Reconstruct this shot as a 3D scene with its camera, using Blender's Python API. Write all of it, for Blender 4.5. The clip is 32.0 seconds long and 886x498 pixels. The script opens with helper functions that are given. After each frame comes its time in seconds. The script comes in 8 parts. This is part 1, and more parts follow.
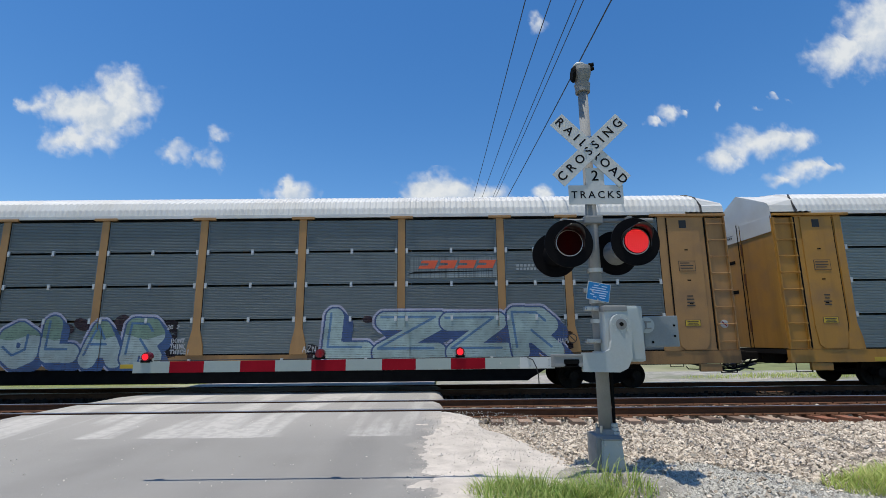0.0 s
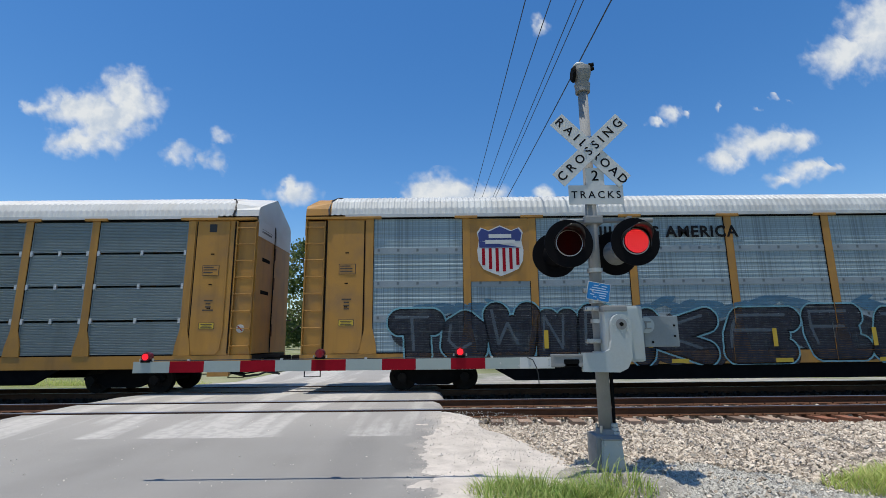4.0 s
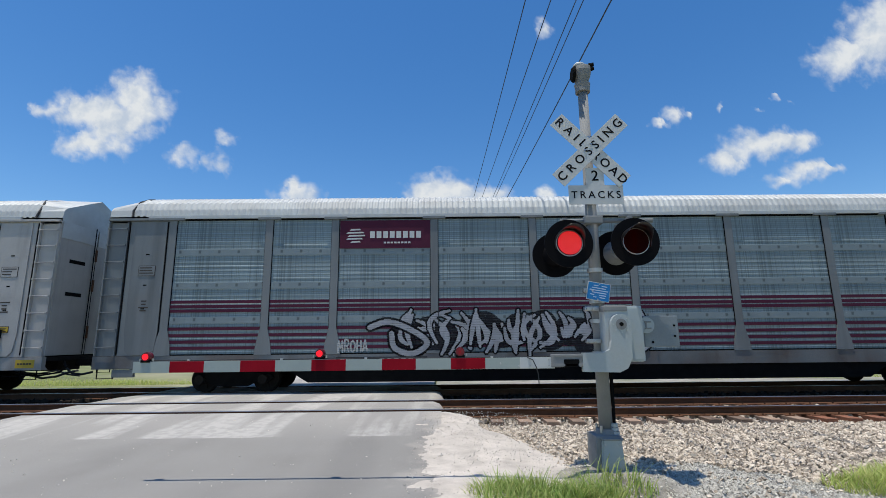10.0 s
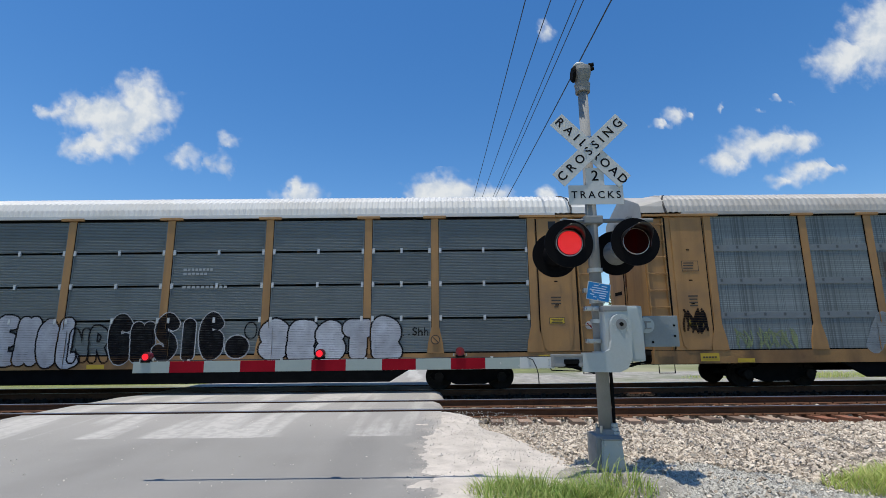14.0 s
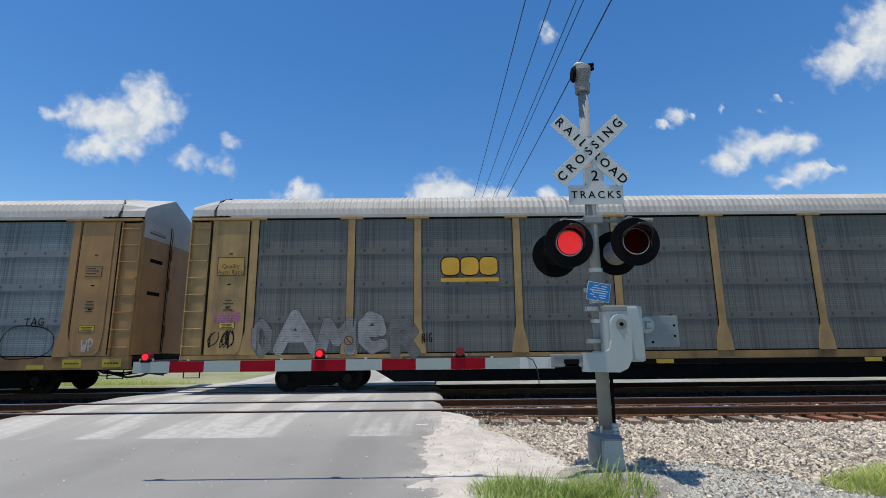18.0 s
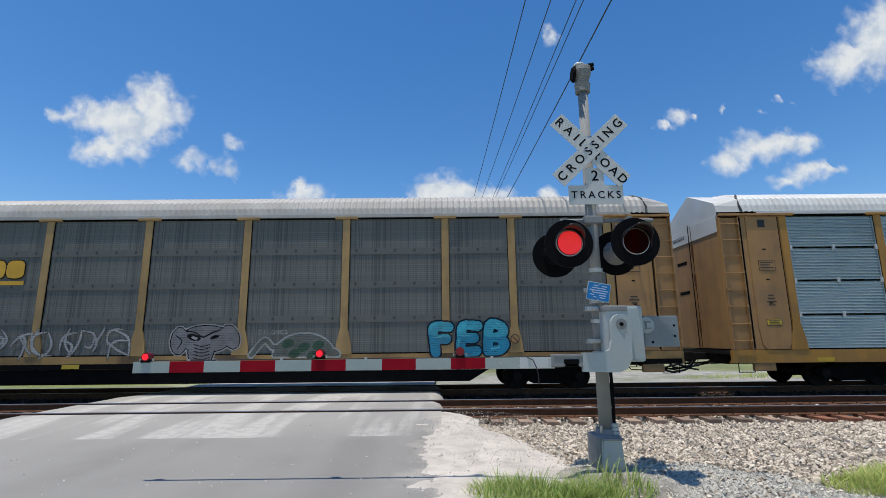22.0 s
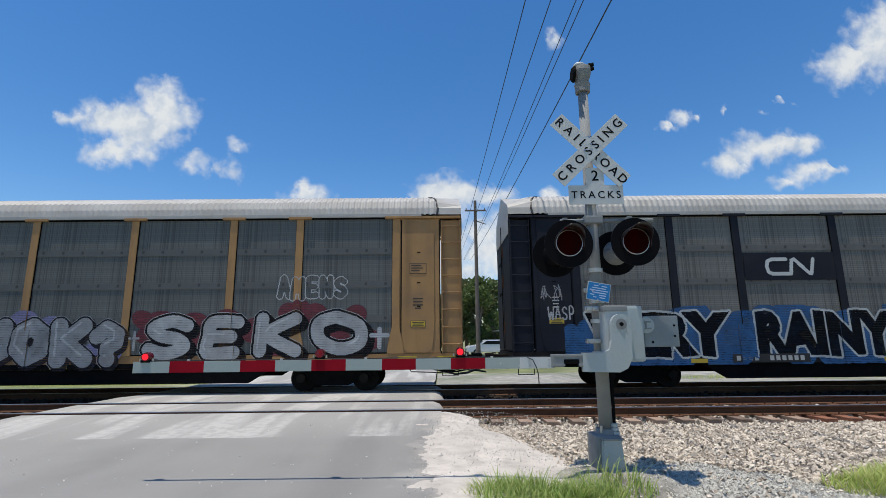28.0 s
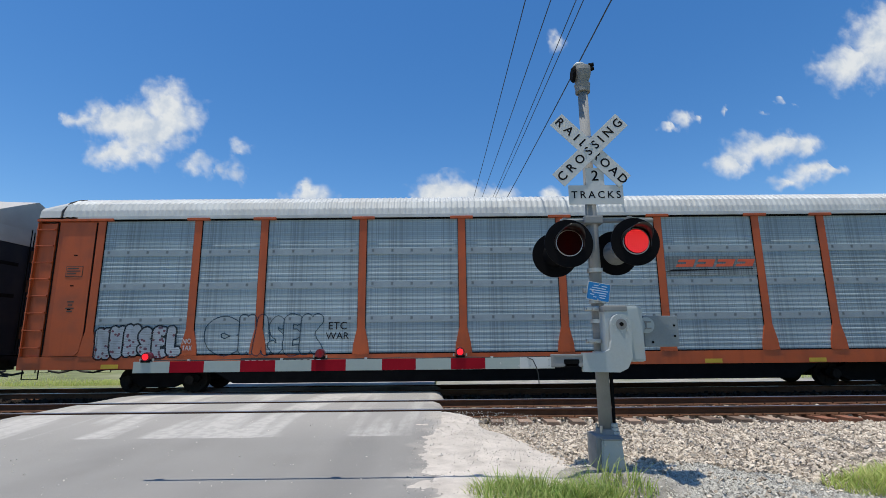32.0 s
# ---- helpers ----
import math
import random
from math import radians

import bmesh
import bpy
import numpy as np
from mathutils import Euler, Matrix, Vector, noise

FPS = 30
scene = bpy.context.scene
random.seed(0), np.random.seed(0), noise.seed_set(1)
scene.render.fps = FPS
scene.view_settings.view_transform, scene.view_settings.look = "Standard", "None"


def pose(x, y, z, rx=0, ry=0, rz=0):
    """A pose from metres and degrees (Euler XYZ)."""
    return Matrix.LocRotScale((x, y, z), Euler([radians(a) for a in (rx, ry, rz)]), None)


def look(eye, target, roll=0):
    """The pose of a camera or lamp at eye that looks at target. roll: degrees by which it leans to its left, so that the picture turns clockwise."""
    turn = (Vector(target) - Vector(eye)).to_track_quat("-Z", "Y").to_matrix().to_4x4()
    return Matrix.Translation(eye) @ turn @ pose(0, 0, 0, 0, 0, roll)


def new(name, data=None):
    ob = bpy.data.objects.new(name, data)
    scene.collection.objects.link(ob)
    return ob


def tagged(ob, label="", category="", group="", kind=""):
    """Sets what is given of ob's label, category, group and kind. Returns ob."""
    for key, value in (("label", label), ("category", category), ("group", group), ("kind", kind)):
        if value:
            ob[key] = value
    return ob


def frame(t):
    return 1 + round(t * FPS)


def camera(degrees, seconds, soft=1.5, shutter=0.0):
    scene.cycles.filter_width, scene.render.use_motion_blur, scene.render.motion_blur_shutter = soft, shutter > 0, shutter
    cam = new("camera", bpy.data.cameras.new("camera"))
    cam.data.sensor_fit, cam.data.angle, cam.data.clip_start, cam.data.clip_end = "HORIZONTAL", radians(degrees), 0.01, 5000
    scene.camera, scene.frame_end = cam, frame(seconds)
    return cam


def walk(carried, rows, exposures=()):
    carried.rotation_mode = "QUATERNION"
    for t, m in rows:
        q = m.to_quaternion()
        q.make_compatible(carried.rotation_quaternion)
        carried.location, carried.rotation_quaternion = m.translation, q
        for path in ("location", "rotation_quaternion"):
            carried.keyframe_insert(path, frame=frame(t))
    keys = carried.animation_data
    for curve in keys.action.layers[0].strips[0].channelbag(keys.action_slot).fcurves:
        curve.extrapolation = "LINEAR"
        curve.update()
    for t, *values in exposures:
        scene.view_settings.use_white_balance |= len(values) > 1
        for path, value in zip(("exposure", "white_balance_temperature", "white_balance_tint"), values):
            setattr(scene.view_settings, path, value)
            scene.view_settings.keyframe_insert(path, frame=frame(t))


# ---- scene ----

cam = camera(85.66, 32.0, soft=0.65)
EYE = Vector((0.0, 0.0, 1.3905))
STAND = look(EYE, EYE + Vector((0.0052515, 0.98270242, 0.18511718)), -0.5615)
PATH = [
    (0.0, STAND),
    (32.0, STAND),
]
walk(cam, PATH, exposures=[(0.0, 0.0), (32.0, 0.0)])

# ---- world, sun ----
SHADE = Vector((0.14, 0.10, -1.0))
world = bpy.data.worlds.new("sky")
scene.world = world
world.use_nodes = True
wn = world.node_tree.nodes
sky = wn.new("ShaderNodeTexSky")
sky.sky_type = "NISHITA"
sky.sun_disc = False
sky.sun_elevation = math.atan2(1.0, math.hypot(SHADE.x, SHADE.y))
sky.sun_rotation = math.atan2(-SHADE.x, -SHADE.y)
sky.air_density, sky.dust_density, sky.ozone_density = 1.0, 0.3, 2.0
wn["Background"].inputs["Strength"].default_value = 0.146
deep = wn.new("ShaderNodeHueSaturation")
deep.inputs["Saturation"].default_value = 1.33
deep.inputs["Hue"].default_value = 0.503
world.node_tree.links.new(sky.outputs[0], deep.inputs["Color"])
world.node_tree.links.new(deep.outputs[0], wn["Background"].inputs["Color"])
sun = new("sun", bpy.data.lights.new("sun", "SUN"))
sun.data.energy, sun.data.angle, sun.data.color = 4.45, radians(0.53), (1.0, 0.938, 0.84)
sun.rotation_euler = SHADE.to_track_quat("-Z", "Y").to_euler()


# ---- materials ----
def mat(name, col, rough=0.6, metal=0.0, vary=0.12, scale=3.0, fine=60.0, bump=0.1, dirt=None, dirt_amount=0.4, dirt_scale=1.2, rand=0.0, coat=0.0, spec=0.5):
    """A surface with broad stains, fine grain and relief."""
    m = bpy.data.materials.new(name)
    m.use_nodes = True
    nt = m.node_tree
    b = nt.nodes["Principled BSDF"]
    b.inputs["Roughness"].default_value, b.inputs["Metallic"].default_value = rough, metal
    b.inputs["Coat Weight"].default_value = coat
    b.inputs["Specular IOR Level"].default_value = spec
    co = nt.nodes.new("ShaderNodeTexCoord")
    n1 = tex(nt, co.outputs["Object"], scale, 5)
    n2 = tex(nt, co.outputs["Object"], fine, 3)
    c = mixc(nt, ramp(nt, n1, 0.3, 0.7), tuple(v * (1 - vary) for v in col), tuple(min(1, v * (1 + vary)) for v in col))
    c = mixc(nt, ramp(nt, n2, 0.35, 0.65), c, tuple(v * (1 - vary) for v in col), 0.5)
    if dirt:
        n3 = tex(nt, co.outputs["Object"], dirt_scale, 8)
        c = mixc(nt, ramp(nt, n3, 0.45, 0.75), c, dirt, dirt_amount)
    if rand:
        oi = nt.nodes.new("ShaderNodeObjectInfo")
        hs = nt.nodes.new("ShaderNodeHueSaturation")
        mr = nt.nodes.new("ShaderNodeMapRange")
        mr.inputs["To Min"].default_value, mr.inputs["To Max"].default_value = 1 - rand, 1 + rand
        nt.links.new(oi.outputs["Random"], mr.inputs["Value"])
        nt.links.new(mr.outputs[0], hs.inputs["Value"])
        nt.links.new(c, hs.inputs["Color"])
        c = hs.outputs[0]
    nt.links.new(c, b.inputs["Base Color"])
    if bump:
        bp = nt.nodes.new("ShaderNodeBump")
        bp.inputs["Strength"].default_value, bp.inputs["Distance"].default_value = bump, 0.02
        nt.links.new(n2, bp.inputs["Height"])
        nt.links.new(bp.outputs[0], b.inputs["Normal"])
    return m


def tex(nt, vec, scale, detail=4, kind="ShaderNodeTexNoise"):
    n = nt.nodes.new(kind)
    n.inputs["Scale"].default_value = scale
    if kind == "ShaderNodeTexNoise":
        n.inputs["Detail"].default_value = detail
    nt.links.new(vec, n.inputs["Vector"])
    return n.outputs[0]


def ramp(nt, val, lo, hi):
    n = nt.nodes.new("ShaderNodeMapRange")
    n.inputs["From Min"].default_value, n.inputs["From Max"].default_value = lo, hi
    nt.links.new(val, n.inputs["Value"])
    return n.outputs[0]


def mixc(nt, fac, a, b, amount=1.0):
    n = nt.nodes.new("ShaderNodeMix")
    n.data_type = "RGBA"
    if amount != 1.0:
        f = nt.nodes.new("ShaderNodeMath")
        f.operation = "MULTIPLY"
        f.inputs[1].default_value = amount
        nt.links.new(fac, f.inputs[0])
        fac = f.outputs[0]
    nt.links.new(fac, n.inputs[0])
    for sock, v in ((n.inputs[6], a), (n.inputs[7], b)):
        if isinstance(v, tuple):
            sock.default_value = (*v, 1)
        else:
            nt.links.new(v, sock)
    return n.outputs[2]


def mth(nt, op, a, b=None):
    n = nt.nodes.new("ShaderNodeMath")
    n.operation = op
    for sock, v in zip(n.inputs, (a, b)):
        if v is None:
            continue
        if isinstance(v, (int, float)):
            sock.default_value = v
        else:
            nt.links.new(v, sock)
    return n.outputs[0]


def glow(name, col, strength):
    m = bpy.data.materials.new(name)
    m.use_nodes = True
    b = m.node_tree.nodes["Principled BSDF"]
    b.inputs["Base Color"].default_value = (*col, 1)
    b.inputs["Emission Color"].default_value = (*col, 1)
    b.inputs["Emission Strength"].default_value = strength
    return m


# ---- mesh helpers ----
def mesh_of(bm, name, smooth=False):
    me = bpy.data.meshes.new(name)
    bm.normal_update()
    bm.to_mesh(me)
    bm.free()
    if smooth:
        for p in me.polygons:
            p.use_smooth = True
    return me


def put(name, me, material, parent=None, m=None, label=""):
    """One object on a mesh that may be shared; the material sits on the object."""
    if not me.materials:
        me.materials.append(None)
    ob = new(name, me)
    ob.material_slots[0].link = "OBJECT"
    ob.material_slots[0].material = material
    if parent:
        ob.parent = parent
    if m is not None:
        ob.matrix_basis = m
    if label:
        ob["label"] = label
    return ob


def part(name, bm, material, parent=None, label="", m=None, smooth=False):
    return put(name, mesh_of(bm, name, smooth), material, parent, m, label)


def box(x0, x1, y0, y1, z0, z1, bevel=0.0, bm=None):
    bm2 = bmesh.new()
    bmesh.ops.create_cube(bm2, size=1.0)
    for v in bm2.verts:
        v.co = Vector((x0 + (v.co.x + 0.5) * (x1 - x0), y0 + (v.co.y + 0.5) * (y1 - y0), z0 + (v.co.z + 0.5) * (z1 - z0)))
    if bevel:
        bmesh.ops.bevel(bm2, geom=bm2.edges[:], offset=bevel, segments=2, affect="EDGES", profile=0.7)
    return bm2 if bm is None else join(bm, bm2)


def join(bm, other, m=None):
    if m is not None:
        bmesh.ops.transform(other, matrix=m, verts=other.verts)
    me = bpy.data.meshes.new("tmp")
    other.to_mesh(me)
    other.free()
    bm.from_mesh(me)
    bpy.data.meshes.remove(me)
    return bm


def tube(p0, p1, r0, r1=None, seg=12, caps=True):
    """A cone or cylinder between two points."""
    p0, p1 = Vector(p0), Vector(p1)
    r1 = r0 if r1 is None else r1
    bm = bmesh.new()
    d = p1 - p0
    bmesh.ops.create_cone(bm, cap_ends=caps, segments=seg, radius1=r0, radius2=r1, depth=d.length)
    m = Matrix.Translation((p0 + p1) / 2) @ d.to_track_quat("Z", "Y").to_matrix().to_4x4()
    bmesh.ops.transform(bm, matrix=m, verts=bm.verts)
    return bm


def sweep(points, r, seg=6):
    """A bent round bar through points."""
    pts = [Vector(p) for p in points]
    bm = bmesh.new()
    rings = []
    for i, p in enumerate(pts):
        d = (pts[min(i + 1, len(pts) - 1)] - pts[max(i - 1, 0)]).normalized()
        q = d.to_track_quat("Z", "Y")
        rings.append([bm.verts.new(p + q @ Vector((r * math.cos(a * 2 * math.pi / seg), r * math.sin(a * 2 * math.pi / seg), 0))) for a in range(seg)])
    for a, b in zip(rings, rings[1:]):
        for k in range(seg):
            bm.faces.new((a[k], a[(k + 1) % seg], b[(k + 1) % seg], b[k]))
    bm.faces.new(rings[0][::-1])
    bm.faces.new(rings[-1])
    return bm


def prism(outline, y0, y1):
    """A plate: an outline in x and z, from y0 to y1."""
    bm = bmesh.new()
    a = [bm.verts.new((x, y0, z)) for x, z in outline]
    b = [bm.verts.new((x, y1, z)) for x, z in outline]
    n = len(outline)
    bm.faces.new(a)
    bm.faces.new(b[::-1])
    for i in range(n):
        bm.faces.new((a[i], b[i], b[(i + 1) % n], a[(i + 1) % n]))
    bmesh.ops.recalc_face_normals(bm, faces=bm.faces)
    return bm


def along(profile, x0, x1, cap=True):
    """A profile in y and z drawn out along x."""
    bm = bmesh.new()
    a = [bm.verts.new((x0, y, z)) for y, z in profile]
    b = [bm.verts.new((x1, y, z)) for y, z in profile]
    n = len(profile)
    for i in range(n):
        bm.faces.new((a[i], a[(i + 1) % n], b[(i + 1) % n], b[i]))
    if cap:
        bm.faces.new(a[::-1])
        bm.faces.new(b)
    bmesh.ops.recalc_face_normals(bm, faces=bm.faces)
    return bm


def empty(name, loc, label, category, group="", kind=""):
    ob = new(name)
    ob.location = loc
    return tagged(ob, label, category, group, kind)


# ---- large structure ----
NEAR_RAIL, GAUGE, TRACK_2, LOWER = 10.107, 1.505, 15.114, -0.045
TRACK_1 = NEAR_RAIL + GAUGE / 2
ROAD_L, ROAD_R = -8.4, -0.25


def ground_z(y):
    """Height of the surface: level at the tracks, lower towards the camera and beyond."""
    if y < 9.6:
        return -0.03 - 0.16 * min(1.0, max(0.0, (9.6 - y) / 3.2)) ** 0.8
    if y < 13.0:
        return -0.03
    if y < 17.2:
        return -0.03 + LOWER * min(1.0, (y - 13.0) / 1.0)
    return -0.03 + LOWER - 0.17 * min(1.0, (y - 17.2) / 3.0)


def sheet(name, xs, ys, zf, material, label, smooth=True, kind="structure", wobble=None):
    bm = bmesh.new()
    rows = []
    for y in ys:
        rows.append([bm.verts.new(((x if wobble is None else wobble(i, x, y)), y, zf(x, y))) for i, x in enumerate(xs)])
    for a, b in zip(rows, rows[1:]):
        for i in range(len(xs) - 1):
            bm.faces.new((a[i], a[i + 1], b[i + 1], b[i]))
    ob = part(name, bm, material, smooth=smooth)
    return tagged(ob, label, name.replace("_", " "), kind=kind)


M_GROUND = mat("dry_grass_soil", (0.17, 0.19, 0.07), 0.95, vary=0.35, scale=0.5, fine=9, bump=0.5, dirt=(0.42, 0.38, 0.28), dirt_amount=0.8, dirt_scale=0.12)
M_SAND = mat("limerock_sand", (0.56, 0.51, 0.445), 0.95, vary=0.16, scale=1.5, fine=45, bump=0.8, dirt=(0.36, 0.325, 0.28), dirt_amount=0.8, dirt_scale=4)
M_STONE = mat("ballast_stone", (0.42, 0.39, 0.36), 0.9, vary=0.3, scale=9, fine=60, bump=0.3)
M_BED = mat("ballast_bed", (0.17, 0.145, 0.12), 0.95, vary=0.5, scale=6, fine=28, bump=1.0)
M_RUST = mat("rail_rust", (0.105, 0.048, 0.024), 0.85, spec=0.2, vary=0.25, scale=4, fine=50, bump=0.25)
M_STEEL = mat("polished_railhead", (0.55, 0.53, 0.50), 0.3, 0.9, vary=0.1, scale=3, fine=40, bump=0.03)
M_TIE = mat("weathered_tie_wood", (0.25, 0.175, 0.125), 0.9, vary=0.35, scale=3, fine=40, bump=0.4, rand=0.35)
# Near black, lowered to deepen the shade under the cars; small parts share it.
M_BLACK = mat("near_black", (0.007, 0.007, 0.007), 0.9, vary=0.3, scale=4, fine=30, bump=0.2, spec=0.06)

ys = [-40, -10, 0, 2, 4, 5, 6, 7, 8, 9, 9.6, 10, 12, 14, 16, 17.2, 18, 19, 20.2, 24, 32, 50, 90, 200, 600, 3000]
xs = [-3000, -600, -200, -80, -40, -25, -16, -12, -8.4, -6, -4, -2, 0, 2, 4, 6, 8, 12, 18, 26, 40, 80, 200, 600, 3000]
sheet("ground", xs, ys, lambda x, y: ground_z(y) - 0.17 - (0.22 if 5.5 < y < 17 else 0), M_GROUND, "sandy ground with patchy green grass along the railway")


def asphalt():
    m = mat("asphalt", (0.222, 0.214, 0.197), 0.85, vary=0.12, scale=1.2, fine=160, bump=0.35)
    nt = m.node_tree
    b = nt.nodes["Principled BSDF"]
    src = b.inputs["Base Color"].links[0].from_socket
    co = nt.nodes.new("ShaderNodeTexCoord")
    sep = nt.nodes.new("ShaderNodeSeparateXYZ")
    nt.links.new(co.outputs["Object"], sep.inputs[0])
    mp = nt.nodes.new("ShaderNodeMapping")
    mp.inputs["Scale"].default_value = (1.0, 0.10, 1.0)
    nt.links.new(co.outputs["Object"], mp.inputs[0])
    # broad pale and dark wheel lanes along the road
    lanes = nt.nodes.new("ShaderNodeMapping")
    lanes.inputs["Scale"].default_value = (0.75, 0.05, 1.0)
    nt.links.new(co.outputs["Object"], lanes.inputs[0])
    lane = ramp(nt, tex(nt, lanes.outputs[0], 1.0, 3), 0.40, 0.62)
    c = mixc(nt, lane, src, (0.278, 0.269, 0.246), 0.55)
    c = mixc(nt, ramp(nt, sep.outputs["X"], -3.2, -6.5), c, (0.305, 0.295, 0.268), 0.5)
    skid = ramp(nt, mth(nt, "ABSOLUTE", mth(nt, "ADD", sep.outputs["X"], mth(nt, "ADD", 1.0, mth(nt, "MULTIPLY", tex(nt, mp.outputs[0], 2.0, 4), 0.4)))), 0.55, 0.12)
    c = mixc(nt, skid, c, (0.165, 0.16, 0.15), 0.45)
    # dust worn pale towards the rails
    worn = ramp(nt, mth(nt, "ADD", sep.outputs["Y"], mth(nt, "MULTIPLY", tex(nt, mp.outputs[0], 1.7, 6), 1.0)), 8.2, 9.7)
    c = mixc(nt, worn, c, (0.34, 0.326, 0.298), 0.65)
    # streaks of pale limerock dragged along the wheel paths, ending in a straight joint
    n = tex(nt, mp.outputs[0], 1.1, 7)
    grit = ramp(nt, tex(nt, co.outputs["Object"], 7.0, 8), 0.38, 0.56)
    streak = mth(nt, "MULTIPLY", ramp(nt, n, 0.48, 0.56), mth(nt, "ADD", 0.55, mth(nt, "MULTIPLY", grit, 0.45)))
    joint = ramp(nt, mth(nt, "ADD", sep.outputs["Y"], mth(nt, "MULTIPLY", n, 0.25)), 8.16, 8.20)
    c = mixc(nt, mth(nt, "MULTIPLY", streak, joint), c, (0.50, 0.482, 0.443), 0.75)
    # small pale spots
    c = mixc(nt, ramp(nt, tex(nt, co.outputs["Object"], 26.0, 9), 0.66, 0.74), c, (0.42, 0.40, 0.36), 0.45)
    dust = mth(nt, "ADD", sep.outputs["X"], mth(nt, "MULTIPLY", tex(nt, co.outputs["Object"], 2.2, 9), 1.5))
    c = mixc(nt, ramp(nt, dust, ROAD_R + 0.62, ROAD_R + 1.05), c, (0.42, 0.385, 0.335), 0.75)
    nt.links.new(c, b.inputs["Base Color"])
    return m


M_ROAD = asphalt()
ysr = [-30, -6, 0, 3, 4, 5, 5.6, 6.2, 6.8, 7.4, 8, 8.5, 9, 9.5, 10.03]


def road_edge(i, x, y):
    if i == 0:
        return x + 0.12 * noise.noise((0, y * 0.9, 3))
    if i == 8:
        return x + 0.24
    return x


xr = [ROAD_L + (ROAD_R - ROAD_L) * k / 8 for k in range(9)]
near_ys = [ysr[0]] + [y0 + (y1 - y0) * k / 4 for y0, y1 in zip(ysr, ysr[1:]) for k in range(1, 5)]
sheet("road", xr, near_ys, lambda x, y: ground_z(y), M_ROAD, "grey asphalt road sloping up to the level crossing", wobble=road_edge)
for a, b in ((NEAR_RAIL + 0.1, NEAR_RAIL + GAUGE - 0.1), (NEAR_RAIL + GAUGE + 0.06, TRACK_2 - GAUGE / 2 - 0.06), (TRACK_2 - GAUGE / 2 + 0.1, TRACK_2 + GAUGE / 2 - 0.1)):
    sheet("road", xr[:-1] + [xr[-1] + 0.05, xr[-1] + 0.2, xr[-1] + 0.36], [a, (a + b) / 2, (a + 3 * b) / 4, b], lambda x, y: -0.025 + LOWER * min(1.0, max(0.0, y - 13.0)) - (0.0 if x < ROAD_R + 0.1 else (0.05 if x < ROAD_R + 0.3 else 0.26)), M_ROAD, "worn pale asphalt strip of the level crossing between rails")
ysf = [TRACK_2 + GAUGE / 2 + 0.06, 17.2, 18, 19, 20.2, 24, 30, 45, 80, 140]
sheet("road", xr, ysf, lambda x, y: ground_z(y), M_ROAD, "pale asphalt road running on beyond the railway")

def sand_edge(y):
    """How far the sand reaches from the road into the stones."""
    return 0.15 + 0.5 * min(3.2, max(0.0, 9.4 - y)) + 0.22 * noise.noise((y * 1.3, 2, 0))


# pale limerock shoulder that drifts over the road's edge
bm = bmesh.new()
rows = []
for k in range(-40, 151):
    y = 3.0 + 6.98 * k / 150 if k >= 0 else 3.0 + 0.8 * k
    w = sand_edge(y) - ROAD_R + 0.45
    row = []
    for j in range(37):
        f = j / 36
        x = ROAD_R - 0.45 + (w + 0.45) * f
        drift = 0.035 * min(1.0, (x - ROAD_R + 0.32) / 0.6) - 0.022
        z = ground_z(y) + drift + 0.016 * noise.fractal((x * 3.1, y * 3.1, 4), 0.7, 2.0, 6) - 0.13 * f ** 3
        row.append(bm.verts.new((x, y, z)))
    rows.append(row)
for a, b in zip(rows, rows[1:]):
    for j in range(36):
        bm.faces.new((a[j], a[j + 1], b[j + 1], b[j]))
tagged(part("shoulder", bm, M_SAND, smooth=True), "white limerock shoulder with gravel crumbs beside the road", "shoulder", kind="structure")
M_VERGE = mat("grey_gravel_verge", (0.33, 0.315, 0.28), 0.95, vary=0.35, scale=2.5, fine=14, bump=1.0, dirt=(0.10, 0.13, 0.045), dirt_amount=0.95, dirt_scale=0.35)
sheet("verge", [-0.2, 0.6, 1.6, 3, 5, 9, 14, 24], [16.4, 17.2, 18, 19, 20, 22, 25], lambda x, y: ground_z(y) - 0.10 + 0.03 * noise.noise((x, y, 0)), M_VERGE, "grey gravel verge behind the far track")

# ballast bed and stones
def bed_z(x, y):
    """Top of the crushed stone: just under the ties, lower between the tracks."""
    if y < 9.2:
        return -0.235 - 0.02 * max(0, 9 - y)
    if y < 12.5:
        return -0.265
    if y < 13.8:
        return -0.34
    return -0.25 - 0.05 * max(0, y - 16.5)


sheet("track_bed", [-60, -30, -16, -8.6, -8.5, -0.2, -0.1, 2, 5, 9, 14, 30, 60], [4.5, 6, 7.2, 8.4, 9.2, 10, 11.6, 12.4, 12.7, 13.7, 14.0, 16, 17.2, 18.2],
      lambda x, y: bed_z(x, y) - 0.03 - (0.13 if -8.55 < x < -0.15 else 0), M_BED, "bed of grey crushed stone under the tracks")
# Near-black copy of the ballast bed: the train's shade put into its colour.
M_SHADEBED = mat("shade_dark_ballast", (0.018, 0.015, 0.012), 0.95, spec=0.05, vary=0.5, scale=6, fine=28, bump=1.0)
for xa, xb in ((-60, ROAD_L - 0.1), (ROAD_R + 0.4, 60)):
    sheet("track_bed", [xa, (xa + xb) / 2, xb], [12.35, 12.7, 13.7, 14.0, 16, 17.0], lambda x, y: bed_z(x, y) - 0.018, M_SHADEBED, "stone bed of the far track, coloured near black for train shade")


